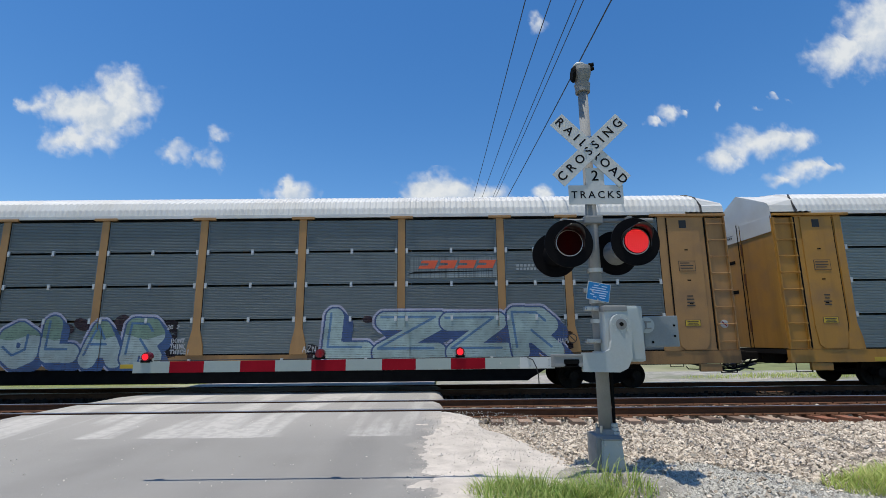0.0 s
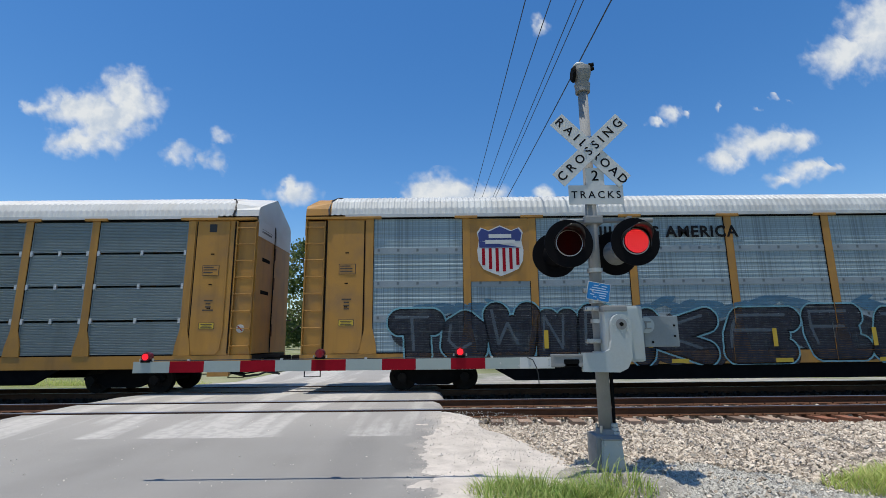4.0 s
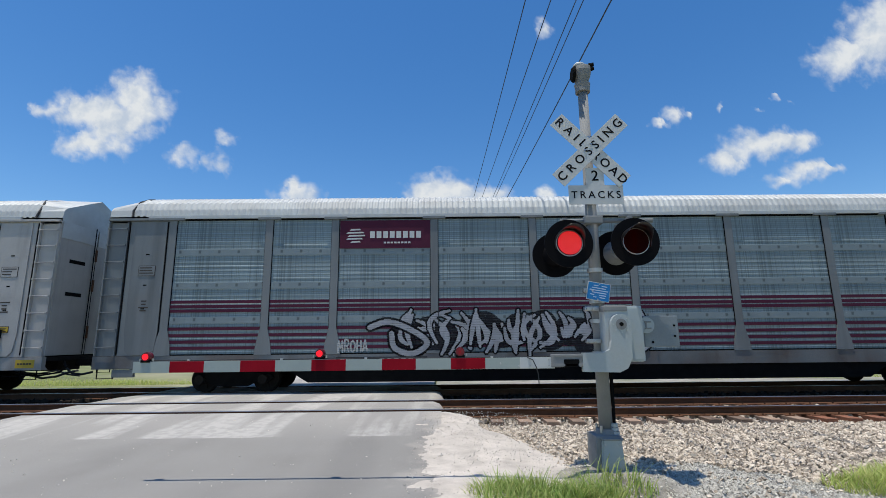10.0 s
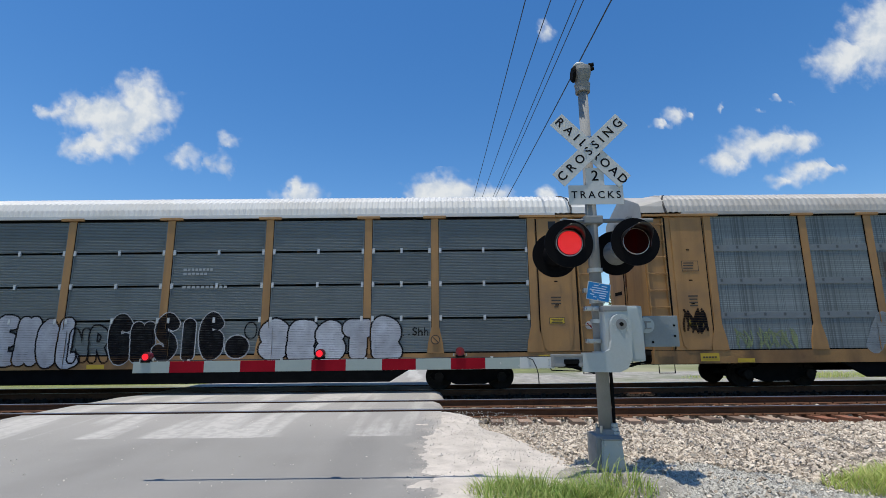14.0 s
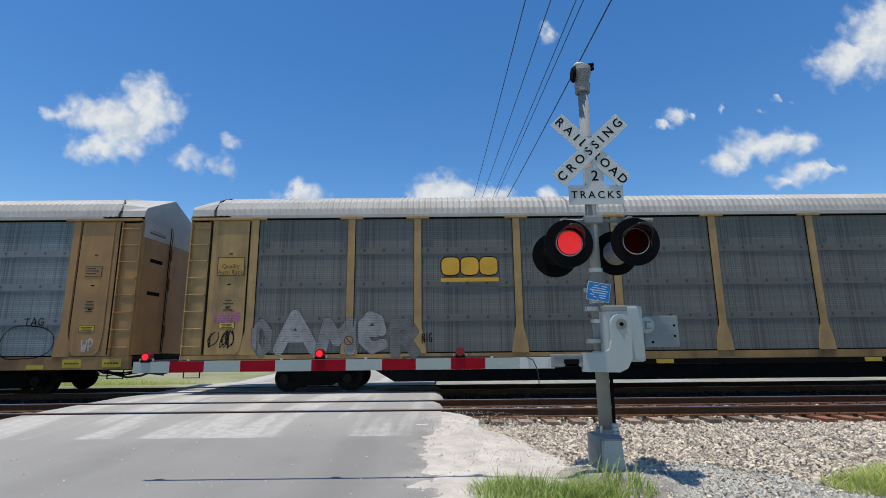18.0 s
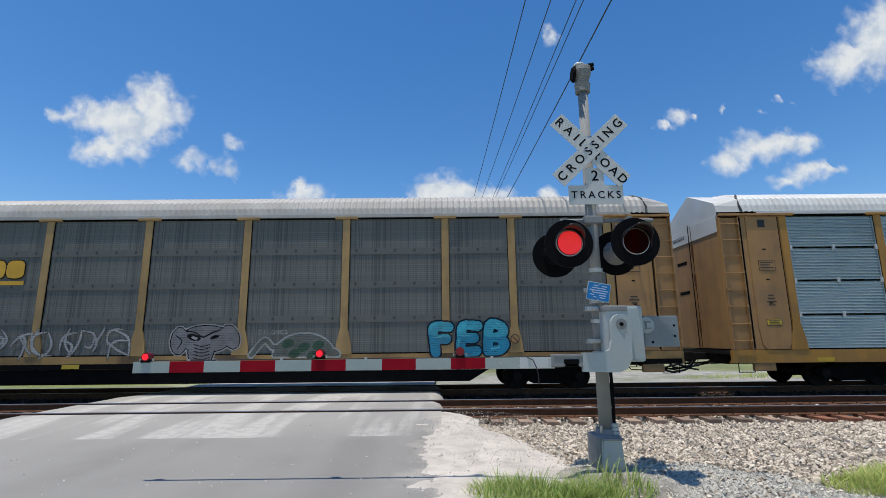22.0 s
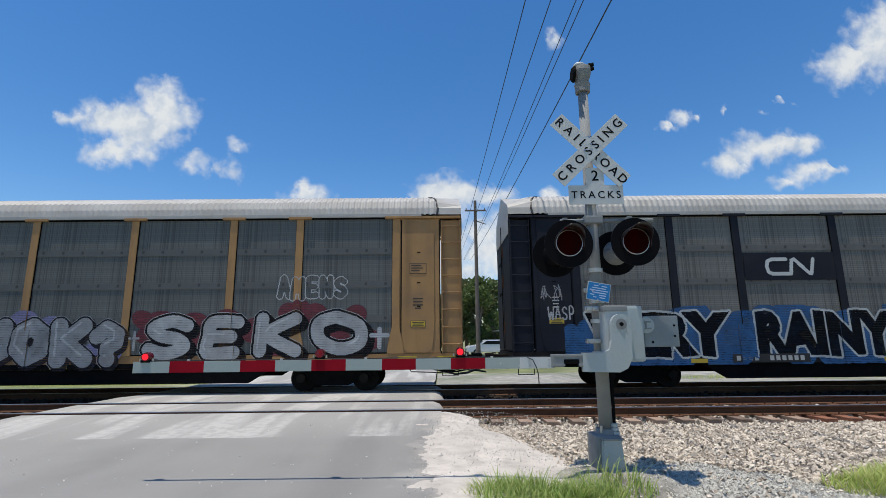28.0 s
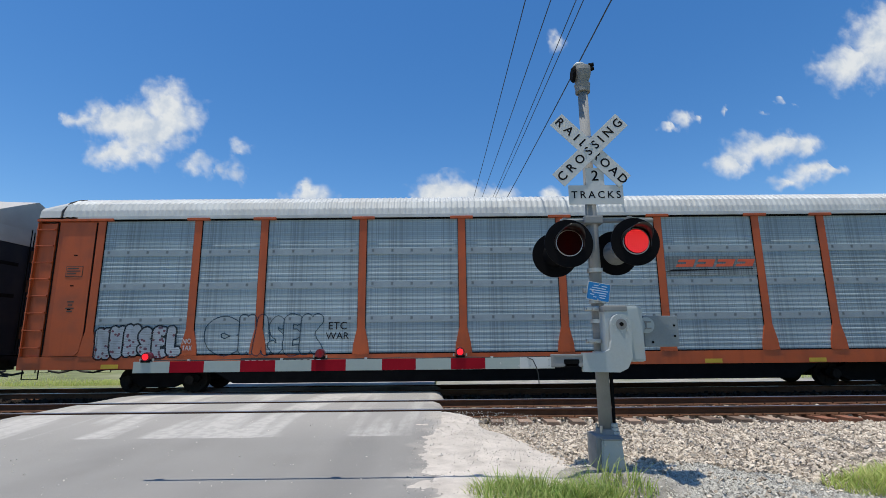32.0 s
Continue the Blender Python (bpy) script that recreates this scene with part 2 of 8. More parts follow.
def stones(name, x0, x1, y0, y1, count, zf, size, material, label, seed, keep=None):
    """Loose crushed stones as one mesh of uneven little blocks."""
    rng = np.random.default_rng(seed)
    base = np.array([(-1, -1, -.7), (1, -1, -.7), (1, 1, -.7), (-1, 1, -.7), (-.7, -.6, .6), (.6, -.7, .75), (.75, .6, .55), (-.6, .7, .7)])
    quads = np.array([(0, 3, 2, 1), (4, 5, 6, 7), (0, 1, 5, 4), (1, 2, 6, 5), (2, 3, 7, 6), (3, 0, 4, 7)])
    px, py = rng.uniform(x0, x1, count), rng.uniform(y0, y1, count)
    if keep:
        ok = np.array([keep(a, b, rng.random()) for a, b in zip(px, py)])
        px, py = px[ok], py[ok]
    n = len(px)
    v = base[None] + rng.uniform(-0.35, 0.35, (n, 8, 3))
    v *= (size * rng.uniform(0.5, 1.35, (n, 1, 1))) * rng.uniform(0.7, 1.3, (n, 1, 3))
    q = rng.normal(size=(n, 4))
    q /= np.linalg.norm(q, axis=1)[:, None]
    w, x, y, z = q.T
    R = np.stack([1 - 2 * (y * y + z * z), 2 * (x * y - z * w), 2 * (x * z + y * w), 2 * (x * y + z * w), 1 - 2 * (x * x + z * z), 2 * (y * z - x * w),
                  2 * (x * z - y * w), 2 * (y * z + x * w), 1 - 2 * (x * x + y * y)], 1).reshape(n, 3, 3)
    v = np.einsum("nij,nkj->nki", R, v)
    pz = np.array([zf(a, b) for a, b in zip(px, py)])
    v += np.stack([px, py, pz + size * 0.25 + rng.uniform(0, size * 0.5, n)], 1)[:, None]
    f = (quads[None] + 8 * np.arange(n)[:, None, None]).reshape(-1, 4)
    me = bpy.data.meshes.new(name)
    me.from_pydata(v.reshape(-1, 3).tolist(), [], f.tolist())
    return tagged(put(name, me, material), label, "stones", kind="stuff")


def stone_mat(name, a, b, c, spec=0.4):
    m = mat(name, a, 0.9, spec=spec, vary=0.15, scale=20, fine=90, bump=0.3)
    nt = m.node_tree
    g = nt.nodes.new("ShaderNodeNewGeometry")
    bs = nt.nodes["Principled BSDF"]
    src = bs.inputs["Base Color"].links[0].from_socket
    r = nt.nodes.new("ShaderNodeValToRGB")
    for k, (pos, col) in enumerate(((0.0, b), (0.45, a), (0.75, c), (1.0, a))):
        e = r.color_ramp.elements[k] if k < 2 else r.color_ramp.elements.new(pos)
        e.position, e.color = pos, (*col, 1)
    nt.links.new(g.outputs["Random Per Island"], r.inputs[0])
    nt.links.new(mixc(nt, tex(nt, nt.nodes["Texture Coordinate"].outputs["Object"], 20), r.outputs[0], src, 0.7), bs.inputs["Base Color"])
    return m


M_STONES = stone_mat("crushed_stones", (0.51, 0.43, 0.33), (0.085, 0.068, 0.048), (0.80, 0.705, 0.57))


def gravel_edge(x, y):
    """Where the fine gravel by the signal gives way to the coarse ballast."""
    return 6.95 - 0.58 * max(0.0, x - 2.8) + 0.35 * noise.noise((x * 1.6, y * 1.6, 2))


def stone_keep(x, y, r):
    e = sand_edge(y) + 0.25 * noise.noise((x * 2.0, y * 2.0, 5))
    if x < e + 0.45:
        return r < max(0.02, (x - e) * 2.0)
    if y > 9.5:
        return r < 0.4
    return y > gravel_edge(x, y) or r < 0.05


stones("ballast_stones", 0.1, 15, 5.2, 9.9, 50000, bed_z, 0.0205, M_STONES, "loose grey and tan crushed railway ballast stones", 3, stone_keep)
# Darkened copy of the stones, with the shade by the train painted in.
M_DARKSTONES = stone_mat("shade_dark_stones", (0.030, 0.024, 0.019), (0.012, 0.010, 0.008), (0.06, 0.05, 0.040), 0.05)
stones("ballast_stones", 0.2, 24, 9.9, 12.6, 8000, bed_z, 0.03, M_STONES, "grey ballast stones inside the near track", 6)
stones("ballast_stones", 0.2, 24, 12.4, 14.2, 3500, bed_z, 0.042, M_DARKSTONES, "ballast stones between the two tracks, coloured dark for train shade", 4)
stones("ballast_stones", -26, -8.6, 9.2, 14.2, 4500, bed_z, 0.05, M_DARKSTONES, "ballast stones beside the road end, coloured dark for train shade", 5)


M_CRUMB = stone_mat("gravel_crumbs", (0.54, 0.50, 0.44), (0.30, 0.27, 0.23), (0.68, 0.64, 0.57))


def crumb_keep(x, y, r):
    return r < (1.0 if x > ROAD_R + 0.05 else 0.5)


stones("gravel_crumbs", ROAD_R - 0.2, 1.9, 4.4, 9.9, 2200, lambda x, y: ground_z(y) + 0.006 - 0.09 * max(0.0, (x - ROAD_R) / 2.2) ** 3, 0.0058, M_CRUMB, "scattered gravel crumbs on the white shoulder", 8, crumb_keep)
stones("gravel_crumbs", ROAD_L, ROAD_R, 4.2, 9.5, 160, lambda x, y: ground_z(y) - 0.003, 0.008, M_CRUMB, "few loose gravel crumbs on the road", 9)
M_BLUEGRAVEL = stone_mat("blue_grey_gravel", (0.47, 0.445, 0.38), (0.24, 0.225, 0.19), (0.64, 0.61, 0.525))
stones("gravel_crumbs", 1.7, 7.5, 4.5, 7.3, 42000, lambda x, y: bed_z(x, y) - 0.012, 0.0115, M_BLUEGRAVEL, "fine grey gravel before the ballast", 10, lambda x, y, r: y < gravel_edge(x, y) + 0.25 * r)

def mound_z(x, y):
    """The low heap of soil round the signal's base."""
    return -0.13 - 0.30 * min(1.0, math.hypot((x - 2.0) / 1.1, (y - 6.05) / 0.85)) ** 2 + 0.02 * noise.fractal((x * 5, y * 5, 1), 0.8, 2.0, 4)


M_SOIL = mat("grey_soil", (0.33, 0.31, 0.265), 0.95, vary=0.35, scale=5, fine=60, bump=1.0, dirt=(0.13, 0.12, 0.09), dirt_amount=0.7, dirt_scale=3.5, spec=0.2)
sheet("soil_mound", [0.9 + 2.2 * k / 44 for k in range(45)], [5.2 + 1.7 * k / 34 for k in range(35)], mound_z, M_SOIL, "low heap of grey soil and gravel round the signal base")
stones("gravel_crumbs", 1.1, 2.9, 5.35, 6.75, 1500, lambda x, y: mound_z(x, y) - 0.006, 0.010, M_BLUEGRAVEL, "grey gravel crumbs on the heap of soil", 12)

# ---- tracks ----
RAIL_HEAD = [(-0.033, -0.006), (-0.03, 0), (0.03, 0), (0.033, -0.006)]
RAIL_WEB = [(-0.07, -0.17), (-0.07, -0.158), (-0.01, -0.135), (-0.009, -0.045), (-0.036, -0.034), (-0.036, -0.0065), (0.036, -0.0065), (0.036, -0.034), (0.009, -0.045), (0.01, -0.135), (0.07, -0.158), (0.07, -0.17)]
# Far-track ties coloured near black to paint the shade under the train.
M_DARKTIE = mat("shade_dark_tie", (0.03, 0.023, 0.017), 0.9, vary=0.35, scale=3, fine=40, bump=0.4, rand=0.3, spec=0.06)
M_RUSTTIE = mat("rust_stained_tie", (0.21, 0.085, 0.045), 0.9, vary=0.35, scale=3, fine=40, bump=0.4, rand=0.35)
tie_me = mesh_of(box(-0.115, 0.115, -1.3, 1.3, -0.19, 0.0, 0.012), "tie")
plate_me = mesh_of(box(-0.09, 0.09, -0.17, 0.17, 0, 0.014, 0.004), "tie_plate")
spike_me = mesh_of(box(-0.012, 0.012, -0.014, 0.014, 0, 0.045, 0.004), "spike")
for ty, tl in ((TRACK_1, "empty railway track with rusty brown rails on wooden ties"), (TRACK_2, "railway track in the shade under the passing train")):
    track = empty("railway_track", (0, ty, 0 if ty == TRACK_1 else LOWER), tl, "railway track")
    for side in (-1, 1):
        r = part("rail", along(RAIL_WEB, -90, 90), M_RUST, track, m=pose(0, side * GAUGE / 2, 0))
        part("rail_head", along(RAIL_HEAD, -90, 90), M_STEEL, r, "rail head polished by wheels")
    for k in range(-48, 70):
        x = k * 0.53 + random.uniform(-0.03, 0.03)
        if ROAD_L - 0.3 < x < ROAD_R + 0.1:
            continue
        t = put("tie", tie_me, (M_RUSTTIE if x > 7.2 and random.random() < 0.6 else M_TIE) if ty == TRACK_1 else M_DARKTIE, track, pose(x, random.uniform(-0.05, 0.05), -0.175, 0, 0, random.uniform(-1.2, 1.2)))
        if ty == TRACK_1 and -2 < x < 16:
            for side in (-1, 1):
                put("tie_plate", plate_me, M_RUST, t, pose(0, side * GAUGE / 2, 0))
                put("spike", spike_me, M_RUST, t, pose(0.03, side * GAUGE / 2 - 0.09, 0))
# ---- railway cars ----
FACE, LONG, SHORT = -1.55, 2.862, 1.921
POSTS = [-11.87, -9.076, -7.155, -4.293, -1.431, 1.431, 4.293, 7.155, 9.076, 11.87]
ROWS = [1.064, 2.019, 2.988, 3.951, 4.898]
CAR_END, PITCH, SPEED = 13.76, 28.9, 10.5906
M_WHITE_ROOF = mat("white_roof_paint", (0.58, 0.585, 0.565), 0.55, vary=0.08, scale=0.8, fine=30, bump=0.1, dirt=(0.45, 0.42, 0.36), dirt_amount=0.5)
M_GALV = mat("galvanised_roof", (0.49, 0.51, 0.495), 0.55, 0.1, vary=0.15, scale=2, fine=40, bump=0.1, dirt=(0.35, 0.32, 0.28), dirt_amount=0.35)
M_DULL_ROOF = mat("dull_roof", (0.41, 0.395, 0.365), 0.6, 0.1, vary=0.12, scale=1.5, fine=40, bump=0.1, dirt=(0.30, 0.27, 0.22), dirt_amount=0.5)
M_RUBBER = mat("black_rubber_hose", (0.02, 0.02, 0.02), 0.6, vary=0.2, bump=0.1)
# Steel coloured near black so wheels sink into the shade below the cars.
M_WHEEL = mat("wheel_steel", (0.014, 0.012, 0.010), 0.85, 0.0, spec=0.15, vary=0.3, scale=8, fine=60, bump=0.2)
M_CLIP = mat("zinc_clip", (0.55, 0.56, 0.56), 0.5, 0.5, vary=0.2, scale=20, fine=80, bump=0.1)


def streaks(m, dark, amount, across=2.6, lo=0.50, hi=0.72):
    """Rain-washed grime that runs down the side in uneven streaks."""
    nt = m.node_tree
    b = nt.nodes["Principled BSDF"]
    src = b.inputs["Base Color"].links[0].from_socket
    co = nt.nodes.new("ShaderNodeTexCoord")
    mp = nt.nodes.new("ShaderNodeMapping")
    mp.inputs["Scale"].default_value = (across, across, 0.22)
    oi = nt.nodes.new("ShaderNodeObjectInfo")
    nt.links.new(co.outputs["Object"], mp.inputs[0])
    nt.links.new(mth(nt, "MULTIPLY", oi.outputs["Random"], 40.0), mp.inputs["Location"])
    nt.links.new(mixc(nt, ramp(nt, tex(nt, mp.outputs[0], 1.0, 7), lo, hi), src, dark, amount), b.inputs["Base Color"])
    return m


def paint(name, col, dirt=(0.16, 0.10, 0.06), amount=0.5):
    col = tuple(v * 0.9 for v in col)
    return streaks(mat(name, col, 0.55, vary=0.10, scale=0.7, fine=35, bump=0.08, dirt=dirt, dirt_amount=amount, dirt_scale=1.6), tuple(0.45 * v for v in col), 0.55)


M_TAN = paint("tan_yellow_paint", (0.40, 0.215, 0.072))
M_YELLOW = paint("ochre_yellow_paint", (0.44, 0.215, 0.03))
M_WORNYELLOW = paint("weathered_yellow_paint", (0.42, 0.265, 0.095), (0.14, 0.09, 0.05), 0.6)
M_SILVER = paint("silver_grey_paint", (0.47, 0.455, 0.425), (0.25, 0.22, 0.2), 0.3)
M_GREYP = paint("mid_grey_paint", (0.185, 0.203, 0.206), (0.2, 0.18, 0.16), 0.35)
M_NAVY = mat("dark_navy_paint", (0.011, 0.013, 0.021), 0.7, vary=0.2, scale=0.7, fine=35, bump=0.08, dirt=(0.035, 0.033, 0.03), dirt_amount=0.4, dirt_scale=1.6, spec=0.2)
M_ORANGE = paint("orange_paint", (0.50, 0.088, 0.015), (0.12, 0.05, 0.03), 0.4)
def worn_sill(name, col):
    """The same paint low on the car: rust blooms and grime."""
    m = mat(name, tuple(0.85 * v for v in col), 0.65, vary=0.2, scale=1.8, fine=30, bump=0.1, dirt=(0.075, 0.036, 0.018), dirt_amount=0.85, dirt_scale=0.9)
    return streaks(m, (0.03, 0.02, 0.014), 0.7, 1.1, 0.52, 0.70)


SILL_OF = {"tan_yellow_paint": worn_sill("worn_tan_sill", (0.40, 0.215, 0.072)), "weathered_yellow_paint": worn_sill("worn_yellow_sill", (0.42, 0.25, 0.08)),
           "silver_grey_paint": worn_sill("worn_silver_sill", (0.42, 0.41, 0.385)), "mid_grey_paint": worn_sill("worn_grey_sill", (0.17, 0.185, 0.188))}
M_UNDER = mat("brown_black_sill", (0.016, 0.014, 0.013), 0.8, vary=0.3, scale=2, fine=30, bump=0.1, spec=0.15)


def rib_mat(name, col):
    return streaks(mat(name, col, 0.5, 0.45, vary=0.10, scale=1.2, fine=30, bump=0.05, dirt=tuple(v * 0.55 for v in col), dirt_amount=0.5, rand=0.10), tuple(0.5 * v for v in col), 0.4, 1.4, 0.55, 0.8)


def plaid_mat(name, col, light, see, dirt, upright=0.62):
    """A perforated galvanised screen: light through the wider, denser runs of small holes is painted as pale bands."""
    m = mat(name, col, 0.62, 0.2, vary=0.12, scale=1.5, fine=40, bump=0.05, dirt=dirt, dirt_amount=0.55, dirt_scale=0.7, rand=0.06)
    nt = m.node_tree
    b = nt.nodes["Principled BSDF"]
    src = b.inputs["Base Color"].links[0].from_socket
    co = nt.nodes.new("ShaderNodeTexCoord")

    def lines(axis, scale, lo, hi, seed):
        mp = nt.nodes.new("ShaderNodeMapping")
        mp.inputs["Scale"].default_value = tuple(scale if k == axis else 0.0 for k in range(3))
        mp.inputs["Location"].default_value = (seed, seed * 2, seed * 3)
        nt.links.new(co.outputs["Object"], mp.inputs[0])
        return ramp(nt, tex(nt, mp.outputs[0], 1.0, 2), lo, hi)

    def comb(axis, scale, lo, hi):
        sep = nt.nodes.new("ShaderNodeSeparateXYZ")
        nt.links.new(co.outputs["Object"], sep.inputs[0])
        s = mth(nt, "SINE", mth(nt, "MULTIPLY", sep.outputs[axis], scale))
        return ramp(nt, s, lo, hi)

    hor = mth(nt, "MULTIPLY", lines(2, 7.0, 0.40, 0.60, 1.3), comb(2, 105.0, -0.7, 0.5))
    broad = lines(0, 5.0, 0.35, 0.65, 7.7)
    ver = lines(0, 34.0, 0.38, 0.52, 4.1)
    fine = comb(0, 118.0, -0.9, 0.6)
    c = mixc(nt, hor, src, light, see)
    c = mixc(nt, mth(nt, "SUBTRACT", 1.0, broad), c, tuple(v * 0.72 for v in col), 0.4)
    c = mixc(nt, mth(nt, "SUBTRACT", 1.0, ver), c, tuple(v * 0.30 for v in col), upright)
    c = mixc(nt, mth(nt, "SUBTRACT", 1.0, fine), c, tuple(v * 0.55 for v in col), 0.12)
    nt.links.new(c, b.inputs["Base Color"])
    return m


M_RIB_DARK = rib_mat("dark_ribbed_steel", (0.168, 0.196, 0.203))
M_RIB_MID = rib_mat("grey_ribbed_steel", (0.205, 0.25, 0.258))
M_RIB_SLATE = rib_mat("slate_ribbed_steel", (0.168, 0.194, 0.20))
M_RIB_LIGHT = rib_mat("bright_ribbed_steel", (0.365, 0.455, 0.48))
M_PLAID_BLUE = plaid_mat("bright_perforated_screen", (0.255, 0.335, 0.357), (0.485, 0.60, 0.63), 0.65, (0.175, 0.225, 0.232), 0.5)
M_PLAID_PALE = plaid_mat("pale_perforated_screen", (0.30, 0.375, 0.40), (0.50, 0.60, 0.63), 0.65, (0.23, 0.285, 0.30), 0.42)
M_PLAID_STEEL = plaid_mat("steel_perforated_screen", (0.205, 0.265, 0.275), (0.42, 0.51, 0.53), 0.65, (0.135, 0.172, 0.175), 0.5)
M_PLAID_GREY = plaid_mat("dull_perforated_screen", (0.138, 0.141, 0.126), (0.215, 0.222, 0.20), 0.65, (0.084, 0.076, 0.061))
M_PLAID_MID = plaid_mat("grey_blue_perforated_screen", (0.175, 0.207, 0.212), (0.345, 0.395, 0.395), 0.7, (0.123, 0.132, 0.123))
M_PLAID_BROWN = plaid_mat("grimy_perforated_screen", (0.155, 0.151, 0.136), (0.265, 0.26, 0.235), 0.65, (0.085, 0.074, 0.06))
M_PLAID_SOOT = plaid_mat("sooty_perforated_screen", (0.114, 0.118, 0.109), (0.186, 0.193, 0.178), 0.6, (0.065, 0.058, 0.048))


def band_mat(name, col):
    """A plain stiffener with rust blots round its bolts."""
    m = mat(name, col, 0.6, 0.2, vary=0.12, scale=1.5, fine=30, bump=0.05, dirt=tuple(v * 0.6 for v in col), dirt_amount=0.5, dirt_scale=1.1)
    nt = m.node_tree
    b = nt.nodes["Principled BSDF"]
    src = b.inputs["Base Color"].links[0].from_socket
    sep = nt.nodes.new("ShaderNodeSeparateXYZ")
    nt.links.new(nt.nodes["Texture Coordinate"].outputs["Object"], sep.inputs[0])
    wob = mth(nt, "MULTIPLY", tex(nt, nt.nodes["Texture Coordinate"].outputs["Object"], 9.0), 0.04)
    across = ramp(nt, mth(nt, "COSINE", mth(nt, "MULTIPLY", mth(nt, "ADD", sep.outputs["X"], wob), 2 * math.pi / 0.56)), 0.86, 0.97)
    up = ramp(nt, mth(nt, "ABSOLUTE", mth(nt, "SUBTRACT", sep.outputs["Z"], 0.02)), 0.060, 0.025)
    nt.links.new(mixc(nt, mth(nt, "MULTIPLY", across, up), src, tuple(v * 0.22 for v in col), 0.7), b.inputs["Base Color"])
    return m


BAND_OF = {M_PLAID_PALE.name: band_mat("pale_band", (0.30, 0.355, 0.375)), M_PLAID_STEEL.name: band_mat("steel_band", (0.215, 0.262, 0.27)), M_PLAID_BLUE.name: band_mat("galvanised_band", (0.255, 0.305, 0.325)), M_PLAID_GREY.name: band_mat("dull_band", (0.122, 0.123, 0.11)),
           M_PLAID_MID.name: band_mat("grey_blue_band", (0.18, 0.205, 0.215)), M_PLAID_BROWN.name: band_mat("grimy_band", (0.125, 0.122, 0.112)), M_PLAID_SOOT.name: band_mat("sooty_band", (0.10, 0.102, 0.096))}


# shared meshes of the car's pieces
def ribbed(w, h, n=20, deep=0.015):
    prof = []
    for k in range(n):
        z = h * k / n
        for dz, dy in ((0.0, 0.0), (0.3, 0.0), (0.5, deep), (0.8, deep)):
            prof.append((dy, z + dz * h / n))
    prof.append((0.0, h))
    bm = bmesh.new()
    a = [bm.verts.new((-w / 2, y, z)) for y, z in prof]
    b = [bm.verts.new((w / 2, y, z)) for y, z in prof]
    for i in range(len(prof) - 1):
        bm.faces.new((a[i], b[i], b[i + 1], a[i + 1]))
    join(bm, box(-w / 2, w / 2, 0.034, 0.04, 0, h))
    for e in (-1, 1):
        join(bm, box(e * (w / 2 - 0.02) - 0.02, e * (w / 2 - 0.02) + 0.02, -0.006, 0.02, 0, h))
    return mesh_of(bm, "ribbed_panel")


def screen(w, h, top):
    """A perforated sheet."""
    bm = box(-w / 2, w / 2, 0.01, 0.028, 0, h)
    return mesh_of(bm, "screen_panel")


def louvred(w, h):
    """A perforated sheet pressed into shallow uneven ledges."""
    rnd = random.Random(round(w * 100))
    prof, n = [(0.012, 0.0)], 8
    for k in range(n):
        z, p = h * k / n, h / n
        d = rnd.choice((0.003, 0.006, 0.009))
        prof += [(0.012, z + p * 0.30), (0.012 - d, z + p * 0.34), (0.012 - d * 0.8, z + p * 0.62), (0.012, z + p * rnd.uniform(0.78, 0.92))]
    prof.append((0.012, h))
    bm = bmesh.new()
    a = [bm.verts.new((-w / 2, y, z)) for y, z in prof]
    b = [bm.verts.new((w / 2, y, z)) for y, z in prof]
    for i in range(len(prof) - 1):
        bm.faces.new((a[i], b[i], b[i + 1], a[i + 1]))
    join(bm, box(-w / 2, w / 2, 0.016, 0.028, 0, h))
    return mesh_of(bm, "louvred_panel")


def post_outline(foot):
    z0, z1 = ROWS[0] - 0.01, ROWS[4] + 0.02
    t, w = 0.105, (0.235 if foot else 0.105)
    return [(-w, z0), (w, z0), (w * 0.88, z0 + 0.28), (t, z0 + 0.72), (t, z1), (-t, z1), (-t, z0 + 0.72), (-w * 0.88, z0 + 0.28)]


POST_ME = mesh_of(prism(post_outline(True), -0.006, 0.08), "post")
CAP_ME = mesh_of(box(-0.33, 0.33, -0.045, 0.06, -0.02, 0.055, 0.01), "post_cap")
CLIP_ME = mesh_of(box(-0.036, 0.036, -0.03, 0.02, -0.075, 0.075, 0.008), "clip")
WIDTHS = [(b - a) - 0.25 for a, b in zip(POSTS, POSTS[1:])]
RIB_MES, WIDE_MES, SCREEN_MES, LOUVRE_MES, BAND_MES = {}, {}, {}, {}, {}
for w in sorted(set(round(v, 3) for v in WIDTHS)):
    for r in range(4):
        h = ROWS[r + 1] - ROWS[r]
        RIB_MES[w, r] = ribbed(w + 0.03, h - 0.058)
        WIDE_MES[w, r] = ribbed(w + 0.03, h - 0.058, 11, 0.03)
        SCREEN_MES[w, r] = screen(w + 0.034, h, r == 3)
        LOUVRE_MES[w, r] = louvred(w + 0.034, h)
    bm = box(-w / 2, w / 2, -0.006, 0.02, -0.095, 0.095, 0.004)
    for k in range(9):
        join(bm, tube((-w / 2 + w * (k + 0.5) / 9, -0.018, 0.04), (-w / 2 + w * (k + 0.5) / 9, 0.0, 0.04), 0.012, seg=6))
    BAND_MES[w] = mesh_of(bm, "stiffener_band")

